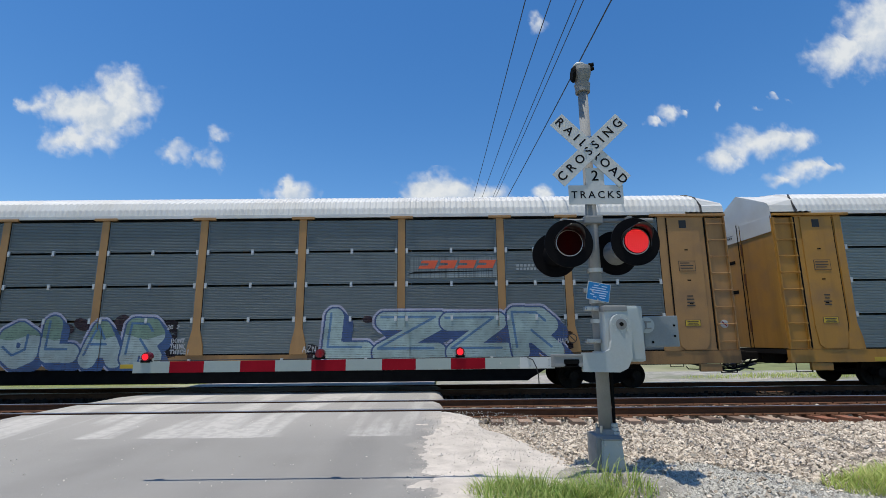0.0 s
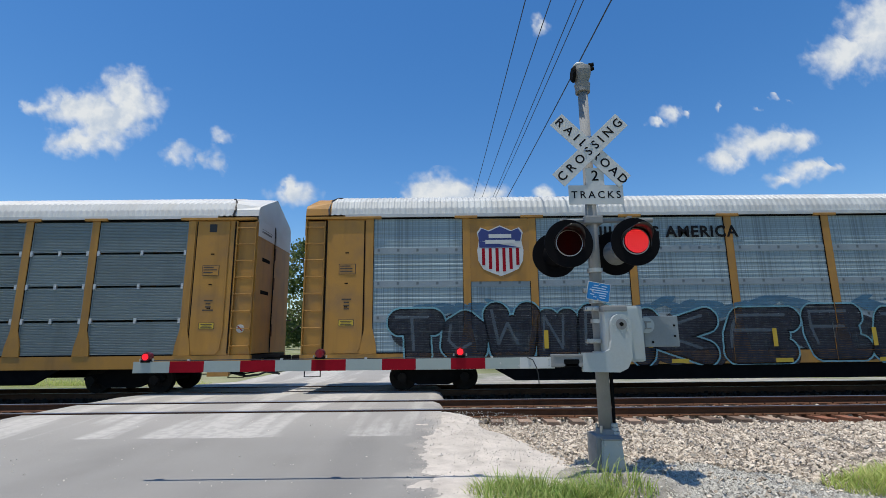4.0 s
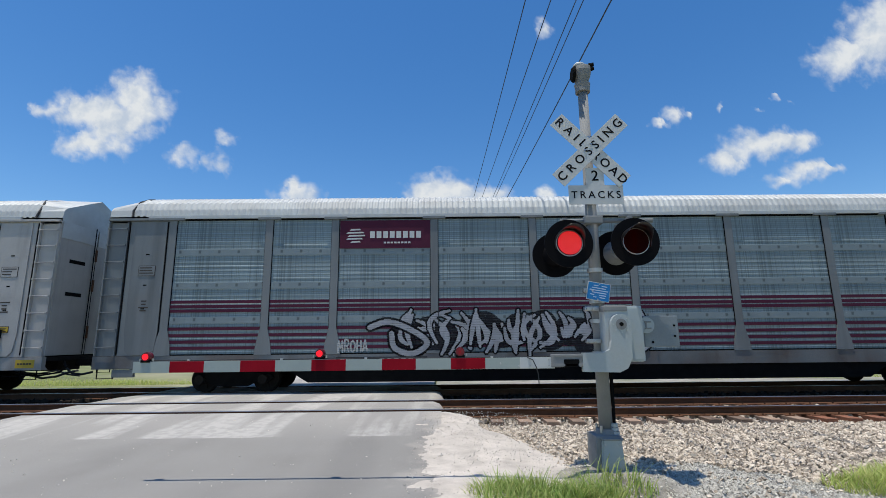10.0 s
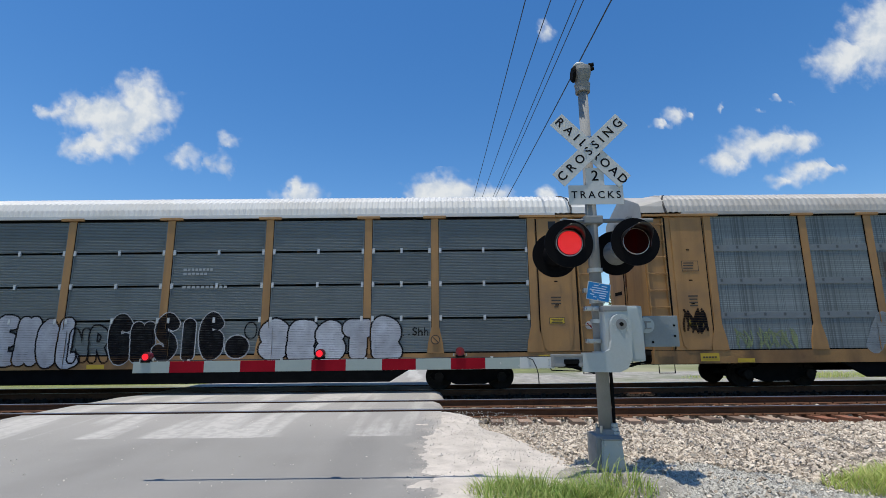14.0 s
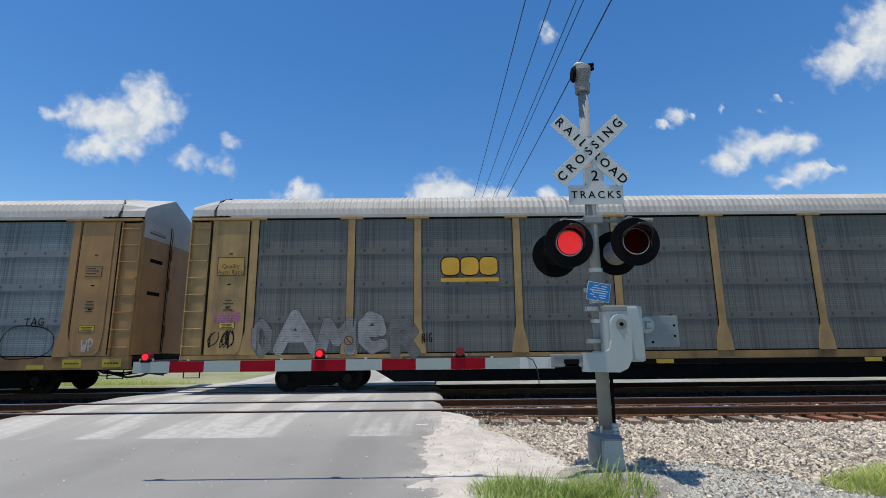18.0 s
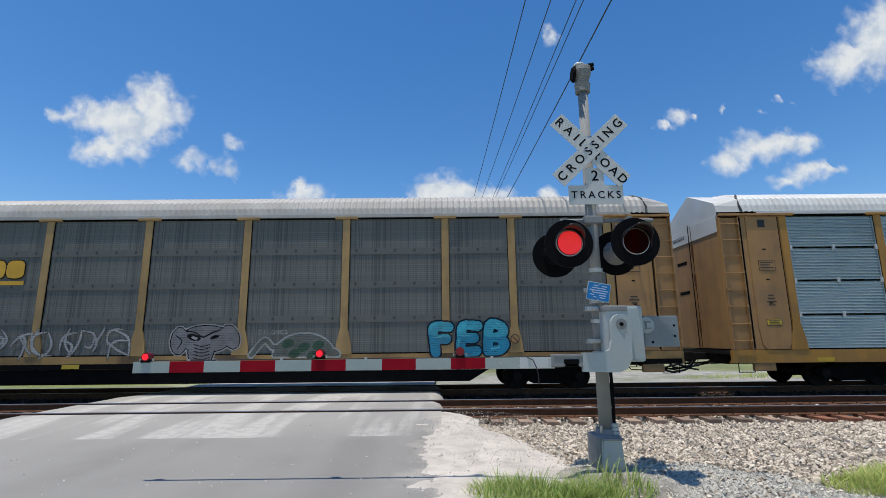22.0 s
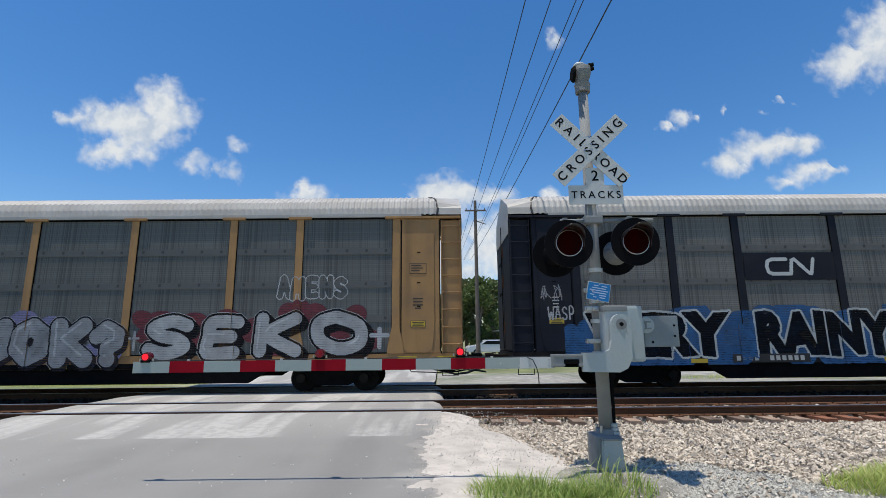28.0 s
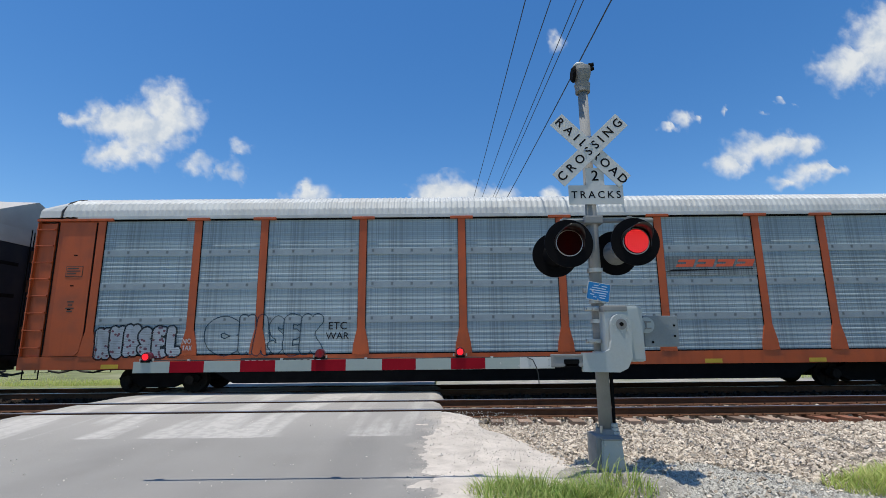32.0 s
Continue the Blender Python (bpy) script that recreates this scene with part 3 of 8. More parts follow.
# Added black strips stand in for the dark gaps round the panels.
GAP_STRIP_ME = mesh_of(box(-0.006, 0.006, 0.014, 0.05, ROWS[0], ROWS[4]), "edge_seal")
FOOT_MES = {w: mesh_of(box(-w / 2, w / 2, 0.018, 0.05, -0.016, 0.022), "foot_seal") for w in set(round(v, 3) for v in WIDTHS)}
SLOT_ME = mesh_of(box(-0.05, 0.05, FACE - 0.009, FACE - 0.002, -0.016, 0.016), "door_slot")
EDGE_ME = mesh_of(box(-0.014, 0.014, FACE + 0.005, FACE + 0.03, 1.10, 4.86), "door_gap")
CAPL_ME = mesh_of(box(0.053, 0.068, 0.03, 1.46, 4.45, 4.94, 0.004), "door_cap")
CAPR_ME = mesh_of(box(0.053, 0.068, -1.46, -0.03, 4.45, 4.94, 0.004), "door_cap")
AIRBOX_ME = mesh_of(box(-0.30, 0.30, FACE + 0.02, FACE + 0.12, 0.48, 0.69, 0.02), "end_box")
ROOF_PROFILE = [(-1.56, 5.02), (-1.53, 5.22), (-1.44, 5.44), (-1.20, 5.61), (-0.7, 5.78), (0, 5.93), (0.7, 5.78), (1.20, 5.61), (1.44, 5.44), (1.53, 5.22), (1.56, 5.02)]


def roof_mesh():
    """A ribbed roof: ring after ring, every other pair raised."""
    bm = bmesh.new()
    rings = []
    x, step = -CAR_END + 0.75, 0.042
    n = int(2 * (CAR_END - 0.75) / (4 * step))
    s = 2 * (CAR_END - 0.75) / (4 * n)
    for k in range(4 * n + 1):
        up = 0.019 if k % 4 in (2, 3) else 0.0
        rings.append([bm.verts.new((x + k * s, y * (1 + up * 0.3), z + up)) for y, z in ROOF_PROFILE])
    for a, b in zip(rings, rings[1:]):
        for i in range(len(ROOF_PROFILE) - 1):
            bm.faces.new((a[i], a[i + 1], b[i + 1], b[i]))
    bmesh.ops.recalc_face_normals(bm, faces=bm.faces)
    return mesh_of(bm, "roof")


ROOF_ME = roof_mesh()
STRAP_ME = mesh_of(sweep([(12.80, -1.02, 5.68), (12.9, -1.16, 5.64), (13.02, -1.35, 5.52), (13.08, -1.55, 5.20), (13.05, -1.60, 5.02)], 0.03, 6), "roof_cable")


def gable_mesh():
    """The roof's plain end: a cowl that rises to a sharp edge over the doors."""
    bm = bmesh.new()
    a = [bm.verts.new((CAR_END - 0.78, y, z)) for y, z in ROOF_PROFILE]
    b = [bm.verts.new((CAR_END + 0.0, y * 0.97, min(z, 5.30 + 0.64 * (1 - abs(y) / 1.5)) + 0.01)) for y, z in ROOF_PROFILE]
    c = [bm.verts.new((CAR_END + 0.0, y * 0.97, 4.85)) for y, z in ROOF_PROFILE]
    for i in range(len(ROOF_PROFILE) - 1):
        bm.faces.new((a[i], a[i + 1], b[i + 1], b[i]))
        bm.faces.new((b[i], b[i + 1], c[i + 1], c[i]))
    bmesh.ops.recalc_face_normals(bm, faces=bm.faces)
    return mesh_of(bm, "roof_end")


GABLE_ME = gable_mesh()
SILL_ME = mesh_of(along([(-1.54, 0.70), (-1.54, 1.05), (-1.40, 1.05), (-1.40, 0.78), (-1.30, 0.70)], -CAR_END, CAR_END), "side_sill")
BELLY_ME = mesh_of(prism([(-8.5, 0.70), (-7.8, 0.29), (7.8, 0.29), (8.5, 0.70)], -1.47, -1.38), "lower_sill")
DECK_ME = mesh_of(box(-CAR_END, CAR_END, -1.40, 1.40, 0.93, 1.05), "deck")
BEAM_ME = mesh_of(box(-CAR_END + 0.4, CAR_END - 0.4, -0.45, 0.45, 0.62, 0.93), "centre_sill")
SHIELD_ME = mesh_of(box(-0.60, 0.62, FACE + 0.02, FACE + 0.10, 1.06, 4.93, 0.01), "end_panel")
bm = prism([(-0.40, 1.20), (-0.28, 1.08), (0.28, 1.08), (0.40, 1.20), (0.46, 1.7), (0.46, 4.86), (-0.46, 4.86), (-0.46, 1.7)], FACE - 0.005, FACE + 0.03)
DOORP_ME = mesh_of(bm, "door_panel")
LADDERP_ME = mesh_of(box(-0.29, 0.29, FACE + 0.07, FACE + 0.13, 1.06, 4.86, 0.01), "ladder_panel")
STILE_ME = mesh_of(box(-0.016, 0.016, FACE - 0.01, FACE + 0.07, 1.06, 4.86, 0.005), "ladder_stile")
bm = tube((-0.27, 0, 0), (0.27, 0, 0), 0.011, seg=6)
for e in (-1, 1):
    join(bm, box(e * 0.25 - 0.022, e * 0.25 + 0.022, -0.006, 0.05, -0.03, 0.03, 0.004))
RUNG_ME = mesh_of(bm, "ladder_rung")
HEADER_ME = mesh_of(box(-1.04, 1.02, FACE - 0.05, FACE + 0.05, 4.90, 4.97, 0.01), "door_header")
EAVE_ME = mesh_of(box(-12.6, 12.6, FACE - 0.03, FACE + 0.06, 4.945, 5.05, 0.008), "eave_rail")
# solid black strip drawn for the dark line under the eave
EAVE_GAP_ME = mesh_of(box(-12.3, 12.3, FACE + 0.0, FACE + 0.06, 4.90, 4.943), "eave_gap")
bm = box(0.0, 0.05, 0.012, 1.48, 1.08, 4.95, 0.012)
LEAF_L_ME = mesh_of(bm, "end_door")
bm = box(0.0, 0.05, -1.48, -0.012, 1.08, 4.95, 0.012)
SEAM_ME = mesh_of(box(0.045, 0.054, -0.012, 0.012, 1.08, 4.95), "door_seam")
HINGE_ME = mesh_of(box(0.05, 0.075, -0.04, 0.04, -0.19, 0.19, 0.008), "hinge_bar")
LEAF_R_ME = mesh_of(bm, "end_door")
HANDLE_ME = mesh_of(box(0.046, 0.056, -1.05, -0.42, -0.055, 0.055, 0.003), "door_slot")
ROD_ME = mesh_of(tube((0.075, -0.12, 1.1), (0.075, -0.12, 5.0), 0.014, seg=6), "locking_rod")
# truck
def side_frame():
    o = [(-1.15, 0.42), (-1.05, 0.52), (-0.62, 0.56), (-0.38, 0.74), (0.38, 0.74), (0.62, 0.56), (1.05, 0.52), (1.15, 0.42), (1.05, 0.30), (0.72, 0.30), (0.42, 0.17), (-0.42, 0.17), (-0.72, 0.30), (-1.05, 0.30)]
    return mesh_of(prism(o, -0.07, 0.07), "side_frame")


FRAME_ME = side_frame()
bm = bmesh.new()
for k in (-1, 0, 1):
    for j in range(6):
        join(bm, tube((k * 0.19, 0, 0.24 + j * 0.06), (k * 0.19, 0, 0.275 + j * 0.06), 0.085, seg=10))
SPRING_ME = mesh_of(bm, "spring_group")
CAPB_ME = mesh_of(tube((0, -0.12, 0), (0, 0.10, 0), 0.13, seg=12), "axle_cap")
WHEEL_R = 0.37
bm = bmesh.new()
for side in (-1, 1):
    y = side * GAUGE / 2
    join(bm, tube((0, y - side * 0.02, 0), (0, y + side * 0.10, 0), WHEEL_R, WHEEL_R - 0.005, 32) if side > 0 else tube((0, y - 0.10, 0), (0, y + 0.02, 0), WHEEL_R - 0.005, WHEEL_R, 32))
    join(bm, tube((0, y - side * 0.05, 0), (0, y - side * 0.02, 0), WHEEL_R + 0.026, seg=32))
    for k in range(6):
        a = k * math.pi / 3
        join(bm, box(-0.03, 0.03, -0.015, 0.015, 0.10, 0.28), Matrix.Translation((0, y + side * 0.11, 0)) @ Matrix.Rotation(a, 4, "Y"))
join(bm, tube((0, -1.0, 0), (0, 1.0, 0), 0.08, seg=12))
WHEELSET_ME = mesh_of(bm, "wheelset")
bm = bmesh.new()
join(bm, box(0.0, 0.62, -0.13, 0.13, 0.74, 0.96, 0.03))
join(bm, box(0.50, 0.76, -0.19, 0.17, 0.70, 1.0, 0.05))
COUPLER_ME = mesh_of(bm, "coupler")
HOSE_ME = mesh_of(sweep([(-0.1, -0.55, 0.85), (0.02, -0.6, 0.66), (0.2, -0.55, 0.50), (0.4, -0.45, 0.46), (0.65, -0.35, 0.52)], 0.032, 8), "brake_hose")
BRAKE_ME = mesh_of(sweep([(0, 0, 0), (0.3, -0.1, -0.12), (0.9, -0.1, -0.18), (1.4, 0, -0.1), (1.6, 0.05, 0.1)], 0.026, 6), "uncoupling_lever")
LOOP_ME = mesh_of(sweep([(-0.9, -1.1, 0.70), (-0.6, -1.15, 0.56), (-0.15, -1.2, 0.46), (0.2, -1.15, 0.50), (0.45, -1.1, 0.60), (0.72, -1.05, 0.66)], 0.033, 6), "cable_loop")
LINE_ME = mesh_of(sweep([(-1.3, -1.0, 0.72), (-0.8, -1.05, 0.60), (-0.3, -1.1, 0.58), (0.1, -1.05, 0.66), (0.4, -1.0, 0.55), (0.72, -0.95, 0.50)], 0.026, 6), "air_line")
CUT_ME = mesh_of(sweep([(-1.45, -1.4, 0.62), (-1.40, -1.42, 0.55), (-0.6, -1.42, 0.52), (-0.2, -1.38, 0.58), (0.0, -1.2, 0.60)], 0.015, 6), "cut_lever")
STEP_ME = mesh_of(sweep([(-0.22, FACE + 0.06, 1.0), (-0.22, FACE + 0.06, 0.45), (0.22, FACE + 0.06, 0.45), (0.22, FACE + 0.06, 1.0)], 0.018, 6), "step_iron")
bm = tube((0, -0.14, 0), (0, 0.0, 0), 0.15, 0.12, 14)
join(bm, box(-0.16, 0.14, -0.12, 0.0, -0.10, 0.16, 0.03))
HANDBRAKE_ME = mesh_of(bm, "hand_brake")
BRACKET_ME = mesh_of(box(-0.50, -0.08, -0.10, 0.0, -0.16, 0.02, 0.015), "brake_bracket")
CHAIN_ME = mesh_of(sweep([(0.03, -0.06, -0.2), (0.05, -0.07, -0.55), (0.03, -0.05, -0.95)], 0.014, 5), "brake_chain")

CARS, WHEELSETS = [], []


def build_car(k, label, ribs, panel, frame_col, end_col, sill_col, roof, cowl=None):
    car = empty("railway_car", (PITCH * (k - 5), TRACK_2, LOWER), label, "railway car", "cars of the train")
    cowl = cowl or roof
    for face in (0, 180):
        turn = pose(0, 0, 0, 0, 0, face)
        near = face == 0
        for b, (a, c) in enumerate(zip(POSTS, POSTS[1:])):
            w = round(c - a - 0.25, 3)
            for r in range(4):
                me = (WIDE_MES if panel is M_RIB_LIGHT else RIB_MES)[w, r] if ribs else (LOUVRE_MES if panel in (M_PLAID_BLUE, M_PLAID_PALE, M_PLAID_STEEL) else SCREEN_MES)[w, r]
                ob = put("side_panel", me, panel, car, turn @ pose((a + c) / 2, FACE + 0.03, ROWS[r] + (0.029 if ribs else 0.015)))
                if ribs and near and r:
                    for dx in (-w / 2 + 0.03, 0, w / 2 - 0.03):
                        put("clip", CLIP_ME, M_CLIP, ob, pose(dx, 0.0, -0.029))
                if not ribs and r:
                    put("stiffener_band", BAND_MES[w], BAND_OF[panel.name], ob, pose(0, 0.0, -0.015))
        if near:
            for a, c in zip(POSTS, POSTS[1:]):
                for x in (a + 0.111, c - 0.111):
                    put("edge_seal", GAP_STRIP_ME, M_BLACK, car, pose(x, FACE, 0))
                put("foot_seal", FOOT_MES[round(c - a - 0.25, 3)], M_BLACK, car, pose((a + c) / 2, FACE, ROWS[0]))
        for x in POSTS:
            put("post", POST_ME, frame_col, car, turn @ pose(x, FACE, 0))
            put("post_cap", CAP_ME, frame_col, car, turn @ pose(x, FACE, ROWS[4] + 0.02))
        for e in (-1, 1):
            put("end_panel", SHIELD_ME, end_col, car, turn @ pose(e * 12.52, 0, 0))
            put("door_panel", DOORP_ME, end_col, car, turn @ pose(e * 12.50, 0, 0))
            lp = put("ladder_panel", LADDERP_ME, end_col, car, turn @ pose(e * 13.45, 0, 0))
            for dx in (-0.27, 0.27):
                put("ladder_stile", STILE_ME, end_col, lp, pose(dx, 0, 0))
            for j in range(8):
                put("ladder_rung", RUNG_ME, end_col, lp, pose(0, FACE - 0.04, 1.30 + 0.48 * j))
            put("door_header", HEADER_ME, end_col, car, turn @ pose(e * 12.7, 0, 0, 0, 0, 0) @ (Matrix.Identity(4) if e < 0 else Matrix.Diagonal((-1, 1, 1, 1))))
            put("step_iron", STEP_ME, M_BLACK, car, turn @ pose(e * 13.4, 0, 0))
        put("eave_rail", EAVE_ME, roof, car, turn)
        put("eave_gap", EAVE_GAP_ME, M_BLACK, car, turn)
        put("side_sill", SILL_ME, SILL_OF.get(sill_col.name, sill_col), car, turn)
        put("roof_cable", STRAP_ME, M_RUBBER, car, turn)
        put("roof_cable", STRAP_ME, M_RUBBER, car, turn @ Matrix.Diagonal((-1, 1, 1, 1)))
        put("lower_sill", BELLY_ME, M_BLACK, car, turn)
        put("roof_end", GABLE_ME, cowl, car, turn)
        put("end_door", LEAF_L_ME, end_col, car, turn @ pose(CAR_END - 0.05, 0, 0))
        leaf = put("end_door", LEAF_R_ME, end_col, car, turn @ pose(CAR_END - 0.05, 0, 0))
        put("door_seam", SEAM_ME, M_BLACK, leaf)
        for z in (1.75, 3.2, 4.15):
            put("hinge_bar", HINGE_ME, M_RUST, leaf, pose(0, 0, z))
        put("locking_rod", ROD_ME, M_BLACK, leaf)
        for z in (2.75, 3.72):
            put("door_slot", HANDLE_ME, M_BLACK, leaf, pose(0, 0, z + 0.1))
        put("door_cap", CAPL_ME, cowl, car, turn @ pose(CAR_END - 0.05, 0, 0))
        put("door_cap", CAPR_ME, cowl, car, turn @ pose(CAR_END - 0.05, 0, 0))
        put("coupler", COUPLER_ME, M_WHEEL, car, turn @ pose(CAR_END - 0.12, 0, 0))
        put("brake_hose", HOSE_ME, M_RUBBER, car, turn @ pose(CAR_END - 0.05, 0, 0.05))
        put("cable_loop", LOOP_ME, M_RUBBER, car, turn @ pose(CAR_END - 0.05, 0, 0))
        put("air_line", LINE_ME, M_RUBBER, car, turn @ pose(CAR_END - 0.05, 0, 0))
        put("cut_lever", CUT_ME, M_BLACK, car, turn @ pose(CAR_END - 0.05, 0, 0))
        put("uncoupling_lever", BRAKE_ME, M_BLACK, car, turn @ pose(CAR_END - 1.1, -1.25, 0.72))
    for e in (-1, 1):
        for z in (2.35, 3.02, 3.9):
            put("door_slot", SLOT_ME, M_BLACK, car, pose(e * 12.52, 0, z))
        for x in (12.02, 13.12):
            put("door_gap", EDGE_ME, M_BLACK, car, pose(e * x, 0, 0))
        if k in (0, 1, 4, 8, 9):
            put("end_box", AIRBOX_ME, end_col, car, pose(e * 12.9, 0, 0), "box bracket hanging under the end sill")
    put("roof", ROOF_ME, roof, car)
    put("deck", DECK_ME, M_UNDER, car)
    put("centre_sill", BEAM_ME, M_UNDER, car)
    if k in (2, 3, 7, 8):
        hb = put("hand_brake", HANDBRAKE_ME, M_UNDER, car, pose(12.42, FACE - 0.02, 1.66))
        put("brake_bracket", BRACKET_ME, end_col, hb)
        put("brake_chain", CHAIN_ME, M_BLACK, hb)
    for e in (-1, 1):
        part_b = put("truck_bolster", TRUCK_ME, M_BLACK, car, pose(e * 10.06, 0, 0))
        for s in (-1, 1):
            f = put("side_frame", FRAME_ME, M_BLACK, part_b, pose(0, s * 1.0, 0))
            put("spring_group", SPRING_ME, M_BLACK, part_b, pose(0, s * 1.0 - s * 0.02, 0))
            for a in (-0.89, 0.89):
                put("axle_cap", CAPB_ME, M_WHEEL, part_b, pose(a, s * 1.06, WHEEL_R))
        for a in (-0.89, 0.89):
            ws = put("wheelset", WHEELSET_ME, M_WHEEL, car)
            ws.matrix_parent_inverse = pose(e * 10.06 + a, 0, WHEEL_R)
            WHEELSETS.append(ws)
    CARS.append(car)
    return car


TRUCK_ME = mesh_of(box(-0.22, 0.22, -1.0, 1.0, 0.45, 0.62, 0.03), "truck_bolster")
build_car(0, "autorack car with dark ribbed panels, tan posts and pale graffiti", True, M_RIB_DARK, M_TAN, M_TAN, M_TAN, M_WHITE_ROOF)
build_car(1, "clean ochre yellow autorack car with grey ribbed panels", True, M_RIB_MID, M_YELLOW, M_YELLOW, M_YELLOW, M_WHITE_ROOF)
build_car(2, "ochre autorack car with bright perforated screens and grey graffiti", False, M_PLAID_BLUE, M_YELLOW, M_YELLOW, M_YELLOW, M_GALV, M_YELLOW)
build_car(3, "silver white autorack car with red and pink graffiti", False, M_PLAID_BLUE, M_SILVER, M_SILVER, M_SILVER, M_GALV)
build_car(4, "grey autorack car with maroon stripes and black graffiti", False, M_PLAID_STEEL, M_GREYP, M_GREYP, M_GREYP, M_GALV)
build_car(5, "tan autorack car with slate ribbed panels and bubble graffiti", True, M_RIB_SLATE, M_TAN, M_TAN, M_TAN, M_WHITE_ROOF)
build_car(6, "tan autorack car with grey blue screens and faint graffiti", False, M_PLAID_MID, M_TAN, M_TAN, M_TAN, M_DULL_ROOF)
build_car(7, "weathered yellow autorack car with dull grey screens", False, M_PLAID_GREY, M_WORNYELLOW, M_WORNYELLOW, M_WORNYELLOW, M_DULL_ROOF)
build_car(8, "grimy yellow autorack car with blue and white graffiti", False, M_PLAID_GREY, M_WORNYELLOW, M_TAN, M_WORNYELLOW, M_DULL_ROOF)
build_car(9, "tan autorack car with bright ribbed steel panels", True, M_RIB_LIGHT, M_YELLOW, M_TAN, M_YELLOW, M_WHITE_ROOF)
build_car(10, "tan autorack car with dark screens and large white graffiti", False, M_PLAID_SOOT, M_TAN, M_TAN, M_TAN, M_DULL_ROOF)
build_car(11, "dark navy autorack car with grimy screens and blue graffiti", False, M_PLAID_BROWN, M_NAVY, M_NAVY, M_UNDER, M_DULL_ROOF)
build_car(12, "bright orange autorack car with silver perforated screens", False, M_PLAID_PALE, M_ORANGE, M_ORANGE, M_ORANGE, M_GALV)
# ---- writing ----
def lettering(name, text, size, material, parent, m, spacing=1.0, bold=0.0, depth=0.0, wide=1.0, label="", align="CENTER"):
    """Words as a flat mesh in x and z, facing -y."""
    cu = bpy.data.curves.new(name, "FONT")
    cu.body, cu.size, cu.align_x, cu.align_y = text, size, align, "CENTER"
    cu.space_character, cu.offset, cu.extrude = spacing, bold, depth
    cu.resolution_u = 3
    tmp = bpy.data.objects.new(name, cu)
    me = bpy.data.meshes.new_from_object(tmp)
    bpy.data.objects.remove(tmp)
    bpy.data.curves.remove(cu)
    me.transform(Matrix.Diagonal((wide, 1, 1, 1)))
    me.transform(Matrix.Rotation(math.pi / 2, 4, "X"))
    me.materials.clear()
    return put(name, me, material, parent, m, label)


def flat(name, color, rough=0.55, wear=0.12, spec=0.5):
    return mat(name, color, rough, vary=wear, scale=2.5, fine=40, bump=0.03, spec=spec)


M_INK = flat("black_lettering", (0.010, 0.010, 0.011), 0.7, 0.12, 0.08)
M_WHITE = flat("white_sheeting", (0.52, 0.53, 0.51), 0.55, 0.06)
M_ARMW = flat("grey_white_sheeting", (0.34, 0.385, 0.35), 0.6, 0.06, 0.2)
M_REDSH = flat("red_sheeting", (0.27, 0.007, 0.016), 0.7, 0.12, 0.06)
M_ALU = mat("aluminium", (0.205, 0.212, 0.208), 0.85, 0.0, vary=0.12, scale=5, fine=70, bump=0.05, dirt=(0.3, 0.29, 0.27), dirt_amount=0.35)
M_BOXGREY = mat("light_grey_enamel", (0.355, 0.40, 0.40), 0.5, vary=0.07, scale=4, fine=50, bump=0.05, dirt=(0.30, 0.27, 0.22), dirt_amount=0.4, dirt_scale=4)
M_HOOD = mat("black_enamel", (0.004, 0.004, 0.005), 0.7, vary=0.2, scale=5, fine=60, bump=0.05, spec=0.08)
M_HOODIN = mat("glossy_black_visor", (0.012, 0.012, 0.013), 0.34, vary=0.2, scale=5, fine=60, bump=0.05, spec=0.6)
M_BOLT = mat("zinc_bolt", (0.45, 0.45, 0.44), 0.4, 0.8, vary=0.1, bump=0.0)
M_LENS = mat("dark_red_lens", (0.014, 0.002, 0.002), 0.9, vary=0.15, scale=60, fine=200, bump=0.3, spec=0.04)
M_ARMLENS = mat("red_lamp_lens", (0.13, 0.008, 0.014), 0.25, vary=0.15, scale=60, fine=200, bump=0.2, spec=0.4)
M_PALEBLUE = flat("pale_blue_lettering", (0.46, 0.60, 0.74))
M_BLUE = flat("blue_sign_face", (0.02, 0.19, 0.46), 0.5, 0.12, 0.2)


def led_mat():
    m = bpy.data.materials.new("lit_red_leds")
    m.use_nodes = True
    nt = m.node_tree
    b = nt.nodes["Principled BSDF"]
    b.inputs["Base Color"].default_value = (0.3, 0.01, 0.01, 1)
    co = nt.nodes.new("ShaderNodeTexCoord")
    v = nt.nodes.new("ShaderNodeTexVoronoi")
    v.inputs["Scale"].default_value, v.inputs["Randomness"].default_value = 38.0, 0.2
    nt.links.new(co.outputs["Object"], v.inputs["Vector"])
    r = ramp(nt, v.outputs["Distance"], 0.31, 0.14)
    c = mixc(nt, r, (0.40, 0.0, 0.005), (1.0, 0.09, 0.07))
    nt.links.new(c, b.inputs["Emission Color"])
    b.inputs["Emission Strength"].default_value = 1.2
    return m


M_LED = led_mat()
M_GLOWRED = glow("lit_red_lamp", (1.0, 0.006, 0.016), 1.15)
SWING = []

# ---- crossing signal ----
PX, PY = 2.005, 6.15
signal = empty("crossing_signal", (PX, PY, -0.18), "grey railway crossing signal mast with crossbuck and red flashers", "crossing signal")


def rel(x, y, z):
    return pose(x - PX, y - PY, z + 0.18)


